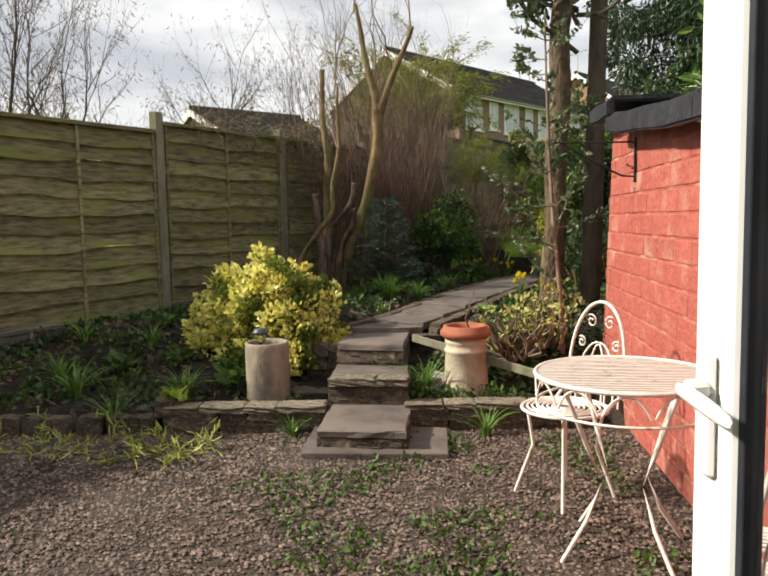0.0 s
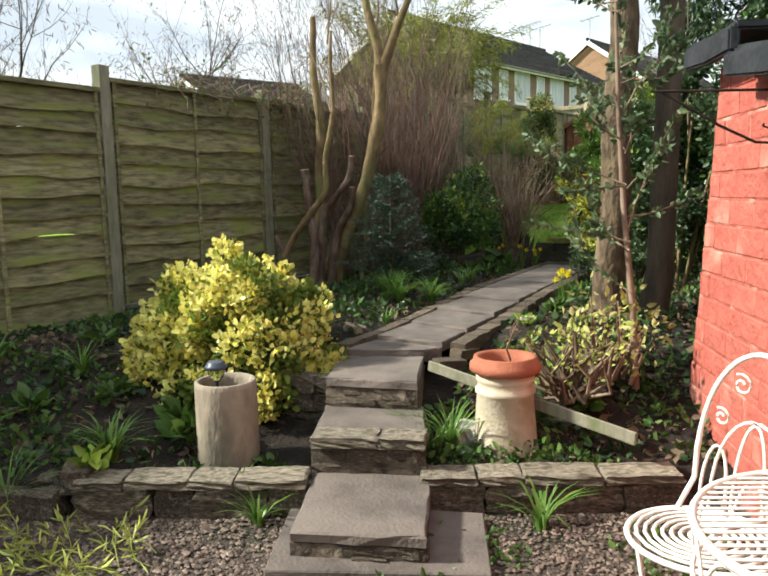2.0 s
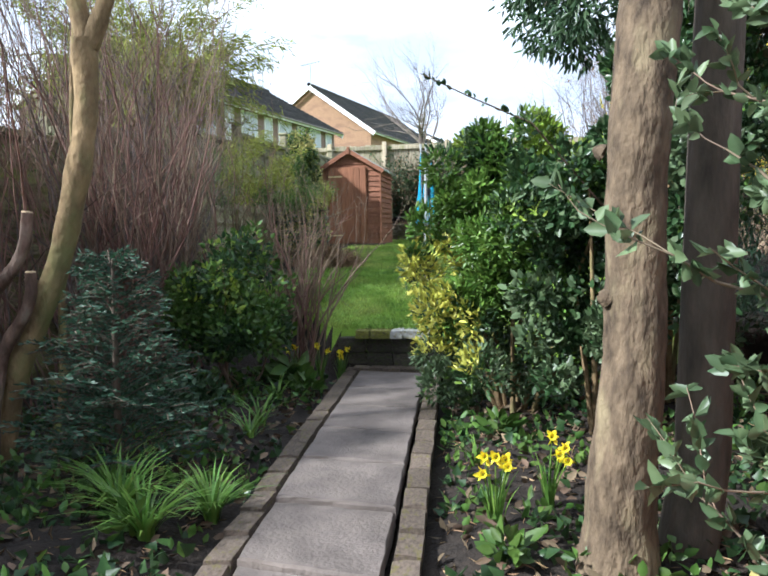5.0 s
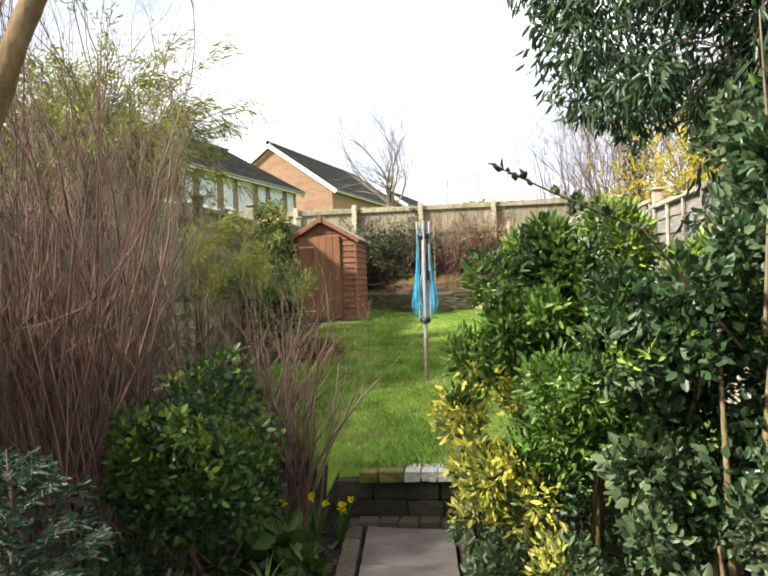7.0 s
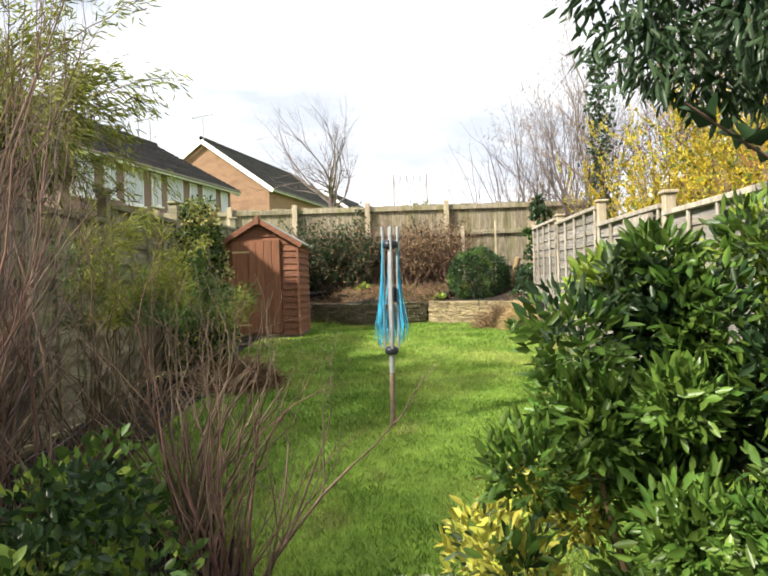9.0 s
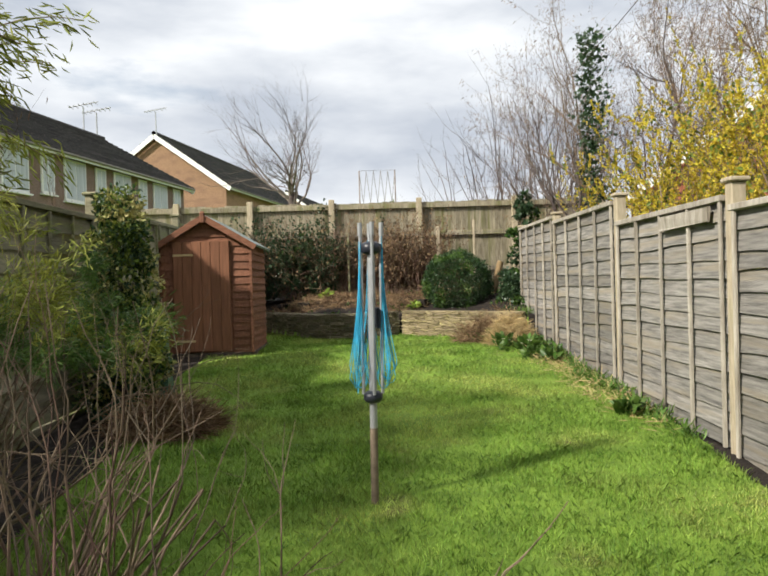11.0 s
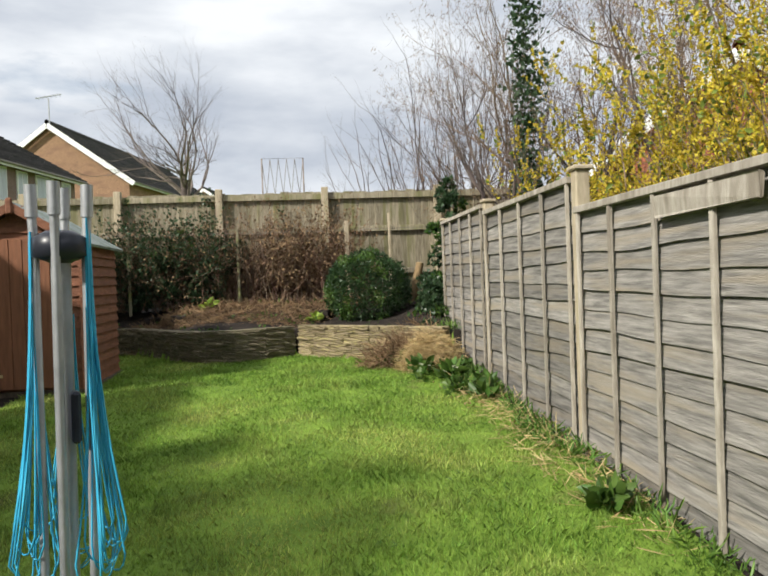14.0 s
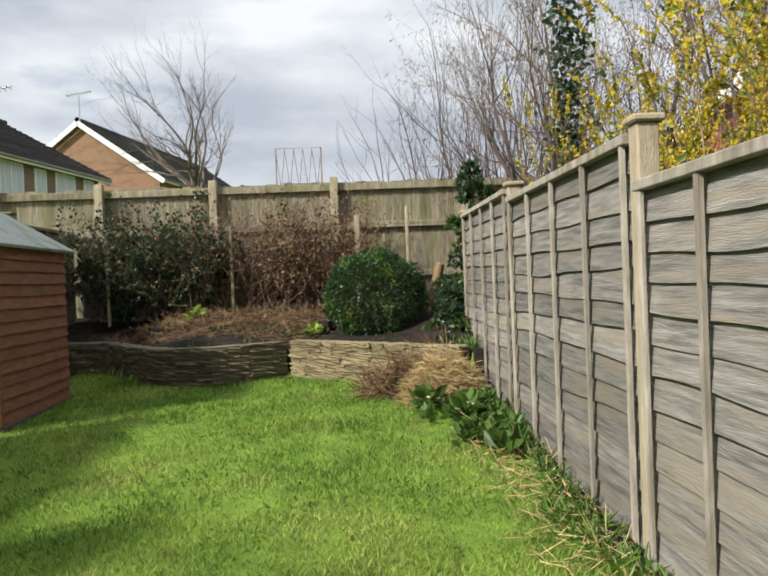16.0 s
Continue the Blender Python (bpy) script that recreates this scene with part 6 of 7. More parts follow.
# dark conifer and overhanging evergreen
big_bush("dark_cypress", "tall dense dark green cypress by the boundary", (0.05, 9.6, 0.7),
         [(0, 0, 0.5, 0.55), (0.05, 0, 1.2, 0.55), (0.0, 0, 1.9, 0.52), (0.05, 0, 2.6, 0.46), (0.1, 0, 3.2, 0.36), (-0.2, -0.5, 0.6, 0.45), (-0.1, -0.5, 1.5, 0.4)], 150, 0.055, "leaf_blue", 94, "needle", (("leaf_dark", 0.0, 0.0, 5.0, 3.0),))
ever = thing("evergreen_tree", "overhanging evergreen tree with drooping dark leaves", "tree", pose(0.75, 9.2, 0.6))
r = np.random.default_rng(95)
el = limbs((0, 0, 0), (0, 0, 1), 2.6, 0.12, 1, r, 0.5, kids=(4, 5), seg=6)
for k in range(44):
    a = r.uniform(0, 2 * np.pi)
    el += limbs((0, 0, r.uniform(1.9, 4.2)), (math.cos(a), math.sin(a), 0.6), r.uniform(0.8, 1.5), 0.02, 2, r, 0.45, droop=0.26, kids=(2, 3))
st_, tw_ = cut_lines(el, 0.02)
part("trunk", tubes("trunk", st_, "bark_dark", 8), "bark_dark", ever)
part("twig_growth", tubes("twig_growth", tw_, "bark_dark", 4), "bark_dark", ever)
p, d = along(tw_, 14000, r, 0.2)
p += r.normal(size=p.shape) * 0.05
ok = (p[:, 0] > -1.45) | (p[:, 1] < -1.9)
p, d = p[ok], d[ok]
part("crown", leaves("crown", p, d - np.array((0, 0, 0.7)), 0.11, "leaf_ivy", "narrow", 0.45, r), "leaf_ivy", ever)
c = np.stack([r.uniform(-2.35, 0.3, 130), r.uniform(-0.8, 0.25, 130), r.uniform(2.35, 4.1, 130)], 1)
c[:, 2] = np.maximum(c[:, 2], 2.35 + 0.25 * np.maximum(0, -1.6 - c[:, 0]))
p, d = crown_points(c, r.uniform(0.16, 0.28, len(c)), 170, r, 0.5)
part("crown", leaves("crown", p, d * 0.5 - np.array((0, 0, 0.8)), 0.085, "leaf_ivy", "narrow", 0.5, r), "leaf_ivy", ever)
part("bough", tubes("bough", [[((0, 0, 2.4), 0.05), ((-0.9, -0.2, 2.9), 0.03), ((-1.9, -0.3, 3.1), 0.012)], [((0, 0, 2.6), 0.05), ((-0.7, -0.5, 3.3), 0.03), ((-1.6, -0.6, 3.7), 0.012)]], "bark_dark", 7), "bark_dark", ever)
# ivy and laurel over the red wall and along the boundary
big_bush("ivy_bank", "dark ivy bank against the side boundary", (0.30, 6.7, 0.45), [(0, 0, 0.5, 0.45), (0, -0.5, 1.0, 0.42), (0, 0.2, 1.4, 0.48), (0, 0.8, 0.7, 0.5), (0.1, 0.9, 1.6, 0.5), (0.1, 0.1, 2.2, 0.45), (0.1, -0.7, 1.7, 0.4)], 90, 0.065, "leaf_ivy", 96, "ivy", (("leaf_dark", 0.1, 0, 5, 5),))
big_bush("overhanging_bush", "broad-leaved bush hanging over the black coping", (0.75, 4.9, 1.80), [(-0.3, -0.3, 0.45, 0.32), (0.1, -0.8, 0.5, 0.36), (0.35, -1.3, 0.55, 0.36), (0.1, 0.1, 0.6, 0.45), (0.5, -0.5, 0.8, 0.45)], 70, 0.10, "leaf_laurel", 97, "laurel", (("leaf_dark", -0.05, 0, 5, 5),))
wall_r = thing("wall_boundary", "old red brick boundary wall with a pier", "wall", kind="structure")
part("wall_core", box_bm((0.22, 4.6, 1.75), (0.62, 7.4, 1.3)), "brick_red", wall_r)
pier_b = [box_mesh("brick", (0.215, 0.1, 0.065), "brick_red", (0, 0, 0), 0.005, 0.002) for _ in range(4)]
for k in range(22):
    for j in range(3):
        o = part("brick", random.choice(pier_b), "brick_red", wall_r)
        o.location = (0.02 + (k % 2) * 0.06 + 0.0, 6.35 + j * 0.11, 0.55 + 0.075 * k)

# ---------------------------------------------------------------- back bed
ball = thing("box_ball", "rounded dark green clipped box bush in the back bed", "shrub", pose(-1.20, 19.35, 1.74))
r = np.random.default_rng(101)
d = unit(r.normal(size=(15000, 3)))
q = 0.50 * (1 + 0.10 * noise_field(d, 2.4, 5) + 0.05 * noise_field(d, 7.0, 6)) * r.uniform(0.82, 1.04, len(d))
p = d * q[:, None] * np.array((1.08, 1.0, 0.98)) + np.array((0, 0, 0.50))
f = noise_field(p, 5.0, 8)
part("stem", tubes("stem", [[((0, 0, 0), 0.04), ((0, 0, 0.5), 0.03)]], "bark_dark", 8), "bark_dark", ball)
part("crown", leaves("crown", p[f > 0.22], d[f > 0.22], 0.036, "leaf_green", "oval", 0.8, r), "leaf_green", ball)
part("crown", leaves("crown", p[f <= 0.22], d[f <= 0.22], 0.036, "leaf_dark", "oval", 0.8, r), "leaf_dark", ball)
r = np.random.default_rng(102)
hedge = thing("dead_hedge", "tangled dead brown hedge in front of the back fence", "hedge", pose(-2.7, 21.2, 2.0))
hl = []
for k in range(820):
    hl += limbs((r.uniform(-2.2, 1.35), r.normal() * 0.10, r.uniform(0, 0.15)), (r.normal() * 0.35, r.normal() * 0.15 - 0.05, 1), r.uniform(0.50, 1.05), 0.006, 1, r, 0.6, kids=(2, 3), seg=4, twist=0.22)
part("twig_growth", tubes("twig_growth", hl[::2], "twig_brown", 3), "twig_brown", hedge)
part("twig_growth", tubes("twig_growth", hl[1::2], "twig_red", 3), "twig_red", hedge)
p, d = along(hl, 26000, r, 0.1)
red_side = p[:, 0] > 0.1
part("dead_growth", leaves("dead_growth", p[red_side], d[red_side], 0.045, "dead", "oval", 1.0, r), "dead", hedge)
part("dead_growth", leaves("dead_growth", p[~red_side][:6000], d[~red_side][:6000], 0.04, "dead", "oval", 1.0, r), "dead", hedge)
p, d = along(hl, 26000, r, 0.0)
ok = (p[:, 0] + 0.6 * noise_field(p, 2.0, 3) < -0.45)
part("ivy", leaves("ivy", p[ok], d[ok] - np.array((0, 0.8, 0)), 0.05, "leaf_ivy", "ivy", 0.8, r), "leaf_ivy", hedge)
big_bush("ivy", "dark ivy climbing the wire and back fence", (-4.0, 21.15, 2.0), [(-0.5, 0, 0.3, 0.30), (-0.2, 0, 0.7, 0.30), (0.1, 0, 0.35, 0.32), (0.15, 0, 0.9, 0.24), (0.5, 0, 0.3, 0.28), (-0.8, 0.1, 0.7, 0.25), (0.6, 0.05, 0.75, 0.2)], 210, 0.055, "leaf_ivy", 103, "ivy", (("leaf_green", 0.25, 0, 5, 5),))
big_bush("ivy", "ivy column smothering the fence corner", (-0.15, 19.2, 1.6), [(0, 0, 0.3, 0.36), (0, 0.1, 0.9, 0.30), (0.05, 0.1, 1.4, 0.28), (-0.15, -0.5, 0.15, 0.34), (-0.25, -1.0, 0.1, 0.32), (0.05, 0, 1.8, 0.2), (0.0, 0.4, 0.5, 0.35)], 95, 0.06, "leaf_ivy", 104, "ivy", (("leaf_green", 0.2, 0, 5, 5),))
for x, h in ((-4.75, 1.55), (-4.83, 1.2), (-3.6, 1.62), (-3.48, 1.7), (-2.35, 1.5)):
    p = np.stack([x + r.normal(size=70) * 0.035, np.full(70, 21.60), 2.6 + r.uniform(0, h - 0.4, 70)], 1)
    iv = thing("ivy_strand", "thin ivy strand climbing the fence boards", "climber")
    part("foliage", leaves("foliage", p, np.tile((0, -0.5, 0.4), (70, 1)), 0.05, "leaf_ivy", "ivy", 0.8, r), "leaf_ivy", iv)
big_bush("ivy", "low dark ivy spilling over the wall end by the fence", (-0.50, 18.25, 1.45), [(0, 0, 0.15, 0.30), (0.05, 0.35, 0.40, 0.32), (-0.25, 0.15, 0.12, 0.26), (0.12, 0.7, 0.75, 0.28)], 120, 0.055, "leaf_ivy", 131, "ivy", (("leaf_green", 0.25, 0.0, 2.0, 2.0),))
wire = thing("wire_fence", "rusty chain-link wire on weathered stakes", "fence", kind="structure")
wlines = []
for k in range(150):
    x0 = -5.3 + k * 0.036
    pts = []
    for j in range(17):
        pts.append((x0 + (0.036 if (j % 2) else 0) * 1.0, 20.98, 2.1 + j * 0.066))
    wlines.append(rod(pts, 0.0022))
wlines.append(rod([(-5.3, 20.98, 3.16), (-2.5, 20.98, 3.13), (0.1, 20.98, 3.16)], 0.003))
part("mesh", tubes("mesh", wlines, "twig_grey", 3), "twig_grey", wire)
for x, top, lean in ((-1.36, 3.28, 0), (-0.70, 3.38, 0.03), (-3.0, 3.2, 0), (-4.6, 3.2, 0)):
    part("stake", box_bm((0.06 if x == -1.36 else 0.04, 0.05, top - 1.95), (x, 20.95, (top + 1.95) / 2), 0.008, 0.004), "post_tan" if x > -2 else "fence_side", wire)
stump = thing("log_stump", "pale sawn log leaning by the box bush", "log", pose(-0.62, 19.7, 1.85, 0, 16, 20))
part("log", tubes("log", [[((0, 0, 0), 0.06), ((0, 0, 0.75), 0.055)]], "bark_pale", 10), "bark_pale", stump)
part("cut_end", lathe([(0.055, 0.75), (0.05, 0.757), (0, 0.758)], 10), "cut_wood", stump)
for (x, y, s_) in ((-4.15, 20.35, 0.13), (-3.75, 20.0, 0.12), (-1.75, 19.65, 0.12)):
    cl = thing("soil_clod", "dark clod of turned earth on the back bed", "clod", pose(x, y, ground_z(x, y) + s_ * 0.35, 0, 0, x * 70))
    part("clod", stone_mesh("clod", (s_ * 1.7, s_ * 1.3, s_), "soil", s_ * 0.18, 2), "soil", cl)

# ---------------------------------------------------------------- small plants
def tuft(name, label, x, y, n, length, width, material, seed, category="plant", lean=0.55, z=None, group=""):
    """Strap leaves arching from one point."""
    r = np.random.default_rng(seed)
    z = ground_z(x, y) if z is None else z
    t = thing(name, label, category, pose(x, y, z - 0.01), group=group)
    V, Fc = [], []
    for k in range(n):
        a = r.uniform(0, 2 * np.pi)
        L = length * r.uniform(0.6, 1.15)
        out = lean * r.uniform(0.3, 1.2)
        side = np.array((-math.sin(a), math.cos(a), 0))
        b0 = np.array((math.cos(a), math.sin(a), 0)) * r.uniform(0, 0.03)
        n0 = len(V)
        for i in range(5):
            s = i / 4
            q = b0 + np.array((math.cos(a), math.sin(a), 0)) * L * out * s * s * 1.1 + np.array((0, 0, 1)) * L * (s - 0.35 * out * s * s * s)
            w = width * (1 - s ** 2) * 0.5 + 0.0005
            V += [q - side * w, q + side * w]
        for i in range(4):
            Fc.append((n0 + 2 * i, n0 + 2 * i + 1, n0 + 2 * i + 3, n0 + 2 * i + 2))
    part("foliage", fast_mesh("foliage", np.array(V), np.array(Fc), material, True), material, t)
    return t


def daffodil(x, y, seed, blooms=4):
    t = tuft("daffodil", "yellow daffodils in flower with strap leaves", x, y, 22, 0.26, 0.012, "leaf_spear", seed, "flower", 0.3, group="daffodils")
    r = np.random.default_rng(seed)
    for k in range(blooms):
        a = r.uniform(0, 2 * np.pi)
        hx, hy, hz = 0.07 * math.cos(a) * r.uniform(0.3, 1.4), 0.07 * math.sin(a) * r.uniform(0.3, 1.4), r.uniform(0.21, 0.30)
        part("stalk", tubes("stalk", [rod([(0, 0, 0), (hx * 0.6, hy * 0.6, hz * 0.7), (hx, hy, hz)], 0.003)], "leaf_spear", 5), "leaf_spear", t)
        f = part("flower", leaves("flower", np.tile((hx, hy, hz), (6, 1)), np.array([(math.cos(q) * 0.9, -0.35, math.sin(q) * 0.9) for q in np.arange(6) * np.pi / 3]), 0.034, "petal_yellow", "oval", 0.05, r), "petal_yellow", t)
        cup = lathe([(0.008, 0), (0.012, 0.018), (0.016, 0.024)], 10)
        c_ = part("trumpet", cup, "petal_yellow", f)
        c_.matrix_basis = pose(hx, hy, hz, 75, 0, 0)
    return t


for k, (x, y, b) in enumerate(((-1.60, 6.20, 5), (-1.40, 6.38, 4), (-3.02, 8.86, 3), (-2.88, 8.95, 3), (-3.15, 8.75, 2))):
    daffodil(x, y, 200 + k, b)
for k, (x, y, n, L) in enumerate(((-3.03, 6.05, 110, 0.30), (-2.85, 5.90, 100, 0.27), (-2.72, 6.2, 80, 0.25), (-3.2, 6.25, 60, 0.28), (-3.05, 2.72, 60, 0.30), (-2.80, 3.12, 40, 0.26), (-3.5, 2.75, 60, 0.34), (-2.95, 3.2, 30, 0.22),
                                  (-1.95, 3.22, 26, 0.20), (-1.45, 4.10, 40, 0.30), (-1.50, 4.02, 30, 0.28), (-0.86, 3.80, 30, 0.24), (-2.15, 3.32, 12, 0.2), (-3.25, 4.0, 20, 0.2), (-2.6, 5.3, 20, 0.16), (-3.3, 5.2, 20, 0.2), (-2.95, 7.2, 24, 0.2), (-3.0, 7.5, 18, 0.22), (-3.1, 8.1, 18, 0.2), (-3.7, 3.6, 30, 0.26), (-3.9, 2.9, 30, 0.3), (-4.3, 3.4, 30, 0.3), (-1.72, 7.0, 14, 0.15))):
    tuft("spring_bulb_tuft", "tuft of arching green strap leaves in the bed", x, y, n, L, 0.013, "leaf_spear", 300 + k, lean=0.95, z=0.0 if k in (8, 11) else None, group="bulb tufts")
r = np.random.default_rng(400)
bind = thing("pale_weed", "yellow-green trailing weed over the gravel edge", "plant", pose(-2.95, 2.35, 0.0))
bl = []
for k in range(75):
    b = (r.uniform(-0.75, 0.85), r.normal() * 0.13 + 0.02, 0.01)
    b = (b[0], b[1] + 0.35 * b[0], 0.01)
    bl += limbs(b, (r.normal(), r.normal() * 0.8, 0.5), r.uniform(0.12, 0.26), 0.003, 0, r, droop=0.2, seg=5, twist=0.3)
bl = [[(((q[0]), q[1], max(q[2], 0.008)), rr) for q, rr in l] for l in bl]
part("stem_growth", tubes("stem_growth", bl, "leaf_pale", 4), "leaf_pale", bind)
p, d = along(bl, 500, r, 0.2)
part("foliage", leaves("foliage", p, d, 0.075, "leaf_pale", "needle", 0.5, r), "leaf_pale", bind)

# broad-leaved plants
def rosette(name, label, x, y, n, size, material, seed, shape="oval", flowers=0):
    r = np.random.default_rng(seed)
    t = thing(name, label, "plant", pose(x, y, ground_z(x, y)), group=name)
    a = r.uniform(0, 2 * np.pi, n)
    q = r.uniform(0, 0.6, n)
    p = np.stack([np.cos(a) * q * size, np.sin(a) * q * size, 0.02 + r.uniform(0, 0.7, n) * size], 1)
    d = np.stack([np.cos(a), np.sin(a), r.uniform(0.1, 0.9, n)], 1)
    part("foliage", leaves("foliage", p, d, size, material, shape, 0.3, r, 0.15), material, t)
    if flowers:
        pf = np.stack([r.normal(size=flowers) * size * 0.5, r.normal(size=flowers) * size * 0.5, size * r.uniform(0.7, 1.0, flowers)], 1)
        part("blossom", leaves("blossom", np.repeat(pf, 5, 0), np.tile([(math.cos(k), math.sin(k), 0.4) for k in np.arange(5) * 1.2566], (flowers, 1)), 0.028, "petal_white", "oval", 0.1, r), "petal_white", t)
    return t


k = 0
for x, y, n, s_, m_, fl in ((-1.60, 5.50, 26, 0.07, "leaf_lime", 8), (-1.30, 4.9, 24, 0.10, "leaf_lime", 8), (-2.62, 3.45, 26, 0.13, "leaf_green", 0), (-2.75, 3.55, 22, 0.12, "leaf_green", 0), (-3.15, 8.55, 30, 0.16, "leaf_green", 0), (-2.98, 8.35, 26, 0.12, "leaf_green", 0),
                          (-3.3, 8.7, 24, 0.12, "leaf_green", 0), (-1.62, 7.4, 24, 0.10, "leaf_green", 0), (-1.55, 5.9, 30, 0.09, "leaf_green", 0), (-2.9, 5.9, 18, 0.09, "leaf_green", 0), (-2.78, 2.98, 18, 0.10, "leaf_lime", 0), (-2.15, 3.55, 18, 0.07, "leaf_green", 0),
                          (-3.6, 3.2, 26, 0.10, "leaf_green", 0), (-3.9, 3.9, 26, 0.10, "leaf_green", 0), (-3.3, 3.5, 26, 0.10, "leaf_green", 0), (-0.95, 4.7, 26, 0.09, "leaf_green", 0), (-1.0, 5.3, 26, 0.1, "leaf_green", 0), (-0.9, 17.0, 30, 0.13, "leaf_green", 6), (-0.95, 17.5, 30, 0.14, "leaf_green", 0), (-0.65, 16.6, 30, 0.14, "leaf_green", 4), (-0.55, 15.7, 24, 0.12, "leaf_green", 0), (-1.15, 17.7, 20, 0.10, "leaf_green", 0), (-0.6, 13.2, 40, 0.12, "leaf_green", 0), (-1.9, 19.5, 16, 0.12, "leaf_lime", 0), (-3.4, 20.4, 16, 0.12, "leaf_lime", 0)):
    rosette("leafy_plant", "low clump of fresh green leaves in the bed" if not fl else "low leafy clump with small pale flowers", x, y, n, s_, m_, 500 + k, flowers=fl)
    k += 1
shrub("variegated_shrub", "sparse cream variegated shrub under the tree", (-0.92, 5.02, 0.38), (0.30, 0.30, 0.26), "leaf_variegated", 0.05, 26, 9, 0.13, 61, extra=(("leaf_pale", 0.3, 0, 9),), stems=30, up=0.6)
shrub("twiggy_plant", "thin yellowing perennial with pale twigs", (-1.05, 4.70, 0.32), (0.34, 0.28, 0.20), "leaf_pale", 0.032, 30, 8, 0.11, 63, stems=60)


def carpet(name, label, count, area, size, material, seed, shape, zoff=0.02, up=0.9, test=None, clumpy=0.0):
    """Countless small leaves over the ground."""
    r = np.random.default_rng(seed)
    x, y = r.uniform(area[0], area[1], count), r.uniform(area[2], area[3], count)
    keep = np.array([test(a, b) for a, b in zip(x, y)]) if test else np.ones(count, bool)
    if clumpy:
        keep &= np.array([noise.noise(Vector((a * 2.2, b * 2.2, seed))) > clumpy - 0.3 for a, b in zip(x, y)])
    x, y = x[keep], y[keep]
    z = np.array([ground_z(a, b) for a, b in zip(x, y)]) + r.uniform(-0.01, zoff, len(x))
    d = np.stack([r.normal(size=len(x)), r.normal(size=len(x)), np.full(len(x), up)], 1)
    o = new(name, leaves(name, np.stack([x, y, z], 1), d, size, material, shape, 0.4, r))
    return tagged(o, label, "ground cover", kind="stuff")


def in_bed(x, y):
    if y < bed_edge(x) + 0.22 or y > 9.05 or x > 0.4:
        return False
    if y > 4.4 and abs(x - mid(max(y, 4.8))) < 0.42:
        return False
    if y <= 4.6 and -2.35 < x + 0.5 * (y - 3.4) and x + 0.5 * (y - 3.4) < -1.25:
        return False
    return True


carpet("ground_ivy", "ground cover of small green leaves over the beds", 15000, (-4.9, 0.3, 2.2, 9.0), 0.055, "leaf_green", 601, "oval", 0.07, 0.8, in_bed, 0.32)
carpet("ground_ivy", "dark creeping leaves over the beds", 13000, (-4.9, 0.3, 2.2, 9.0), 0.055, "leaf_dark", 602, "ivy", 0.05, 0.7, in_bed, 0.25)
carpet("leaf_litter", "brown dead leaves and twigs on the soil", 8500, (-4.9, 0.3, 2.2, 9.0), 0.06, "litter", 603, "oval", 0.02, 0.15, in_bed)
carpet("leaf_litter", "pale dry scraps on the soil", 7000, (-4.9, 0.3, 2.2, 9.0), 0.05, "dead", 604, "needle", 0.02, 0.1, in_bed)
carpet("gravel_weeds", "small weeds growing through the gravel", 5000, (-1.6, 0.6, 1.8, 4.0), 0.035, "leaf_green", 605, "oval", 0.03, 0.8, lambda x, y: y < bed_edge(x) - 0.05, 0.38)
carpet("pot_weeds", "small pale weeds round the chimney pot", 2500, (-1.5, -0.4, 3.8, 4.6), 0.028, "leaf_green", 606, "oval", 0.03, 0.8, lambda x, y: bed_edge(x) + 0.18 < y < 4.5 - 0.2 * (x + 1.8), 0.2)
carpet("fence_weeds", "weeds and long grass along the fence foot", 4200, (-0.95, -0.35, 12.4, 18.0), 0.08, "leaf_spear", 607, "needle", 0.06, 1.2, lambda x, y: x > -0.50 - 0.35 * max(0, noise.noise(Vector((y, 0, 0)))))
carpet("fence_weeds", "broad-leaved weeds round the straw heap by the fence", 4200, (-1.45, -0.35, 15.6, 18.4), 0.075, "leaf_green", 611, "oval", 0.10, 0.9, lambda x, y: x > -1.40 + 0.26 * (18.4 - y) + 0.35 * noise.noise(Vector((x * 2, y * 2, 3))) and y < back_wall(x) - 0.15, 0.30)
carpet("fence_weeds", "dry stalks among the weeds by the fence", 1000, (-1.35, -0.35, 13.0, 18.4), 0.075, "straw", 612, "straw", 0.05, 0.5, lambda x, y: x > -1.2 + 0.14 * (18.4 - y) and y < back_wall(x) - 0.15, 0.30)
carpet("lawn_clover", "darker coarse clumps scattered through the lawn", 20000, (-4.6, -0.6, 9.6, 18.6), 0.035, "leaf_spear", 613, "needle", 0.02, 0.7, lambda x, y: y < back_wall(x) - 0.1, 0.52)
carpet("bed_weeds", "green weeds over the back bed", 1600, (-4.8, -0.4, 18.5, 21.0), 0.06, "leaf_green", 608, "oval", 0.05, 0.9, lambda x, y: y > back_wall(x) + 0.2, 0.45)


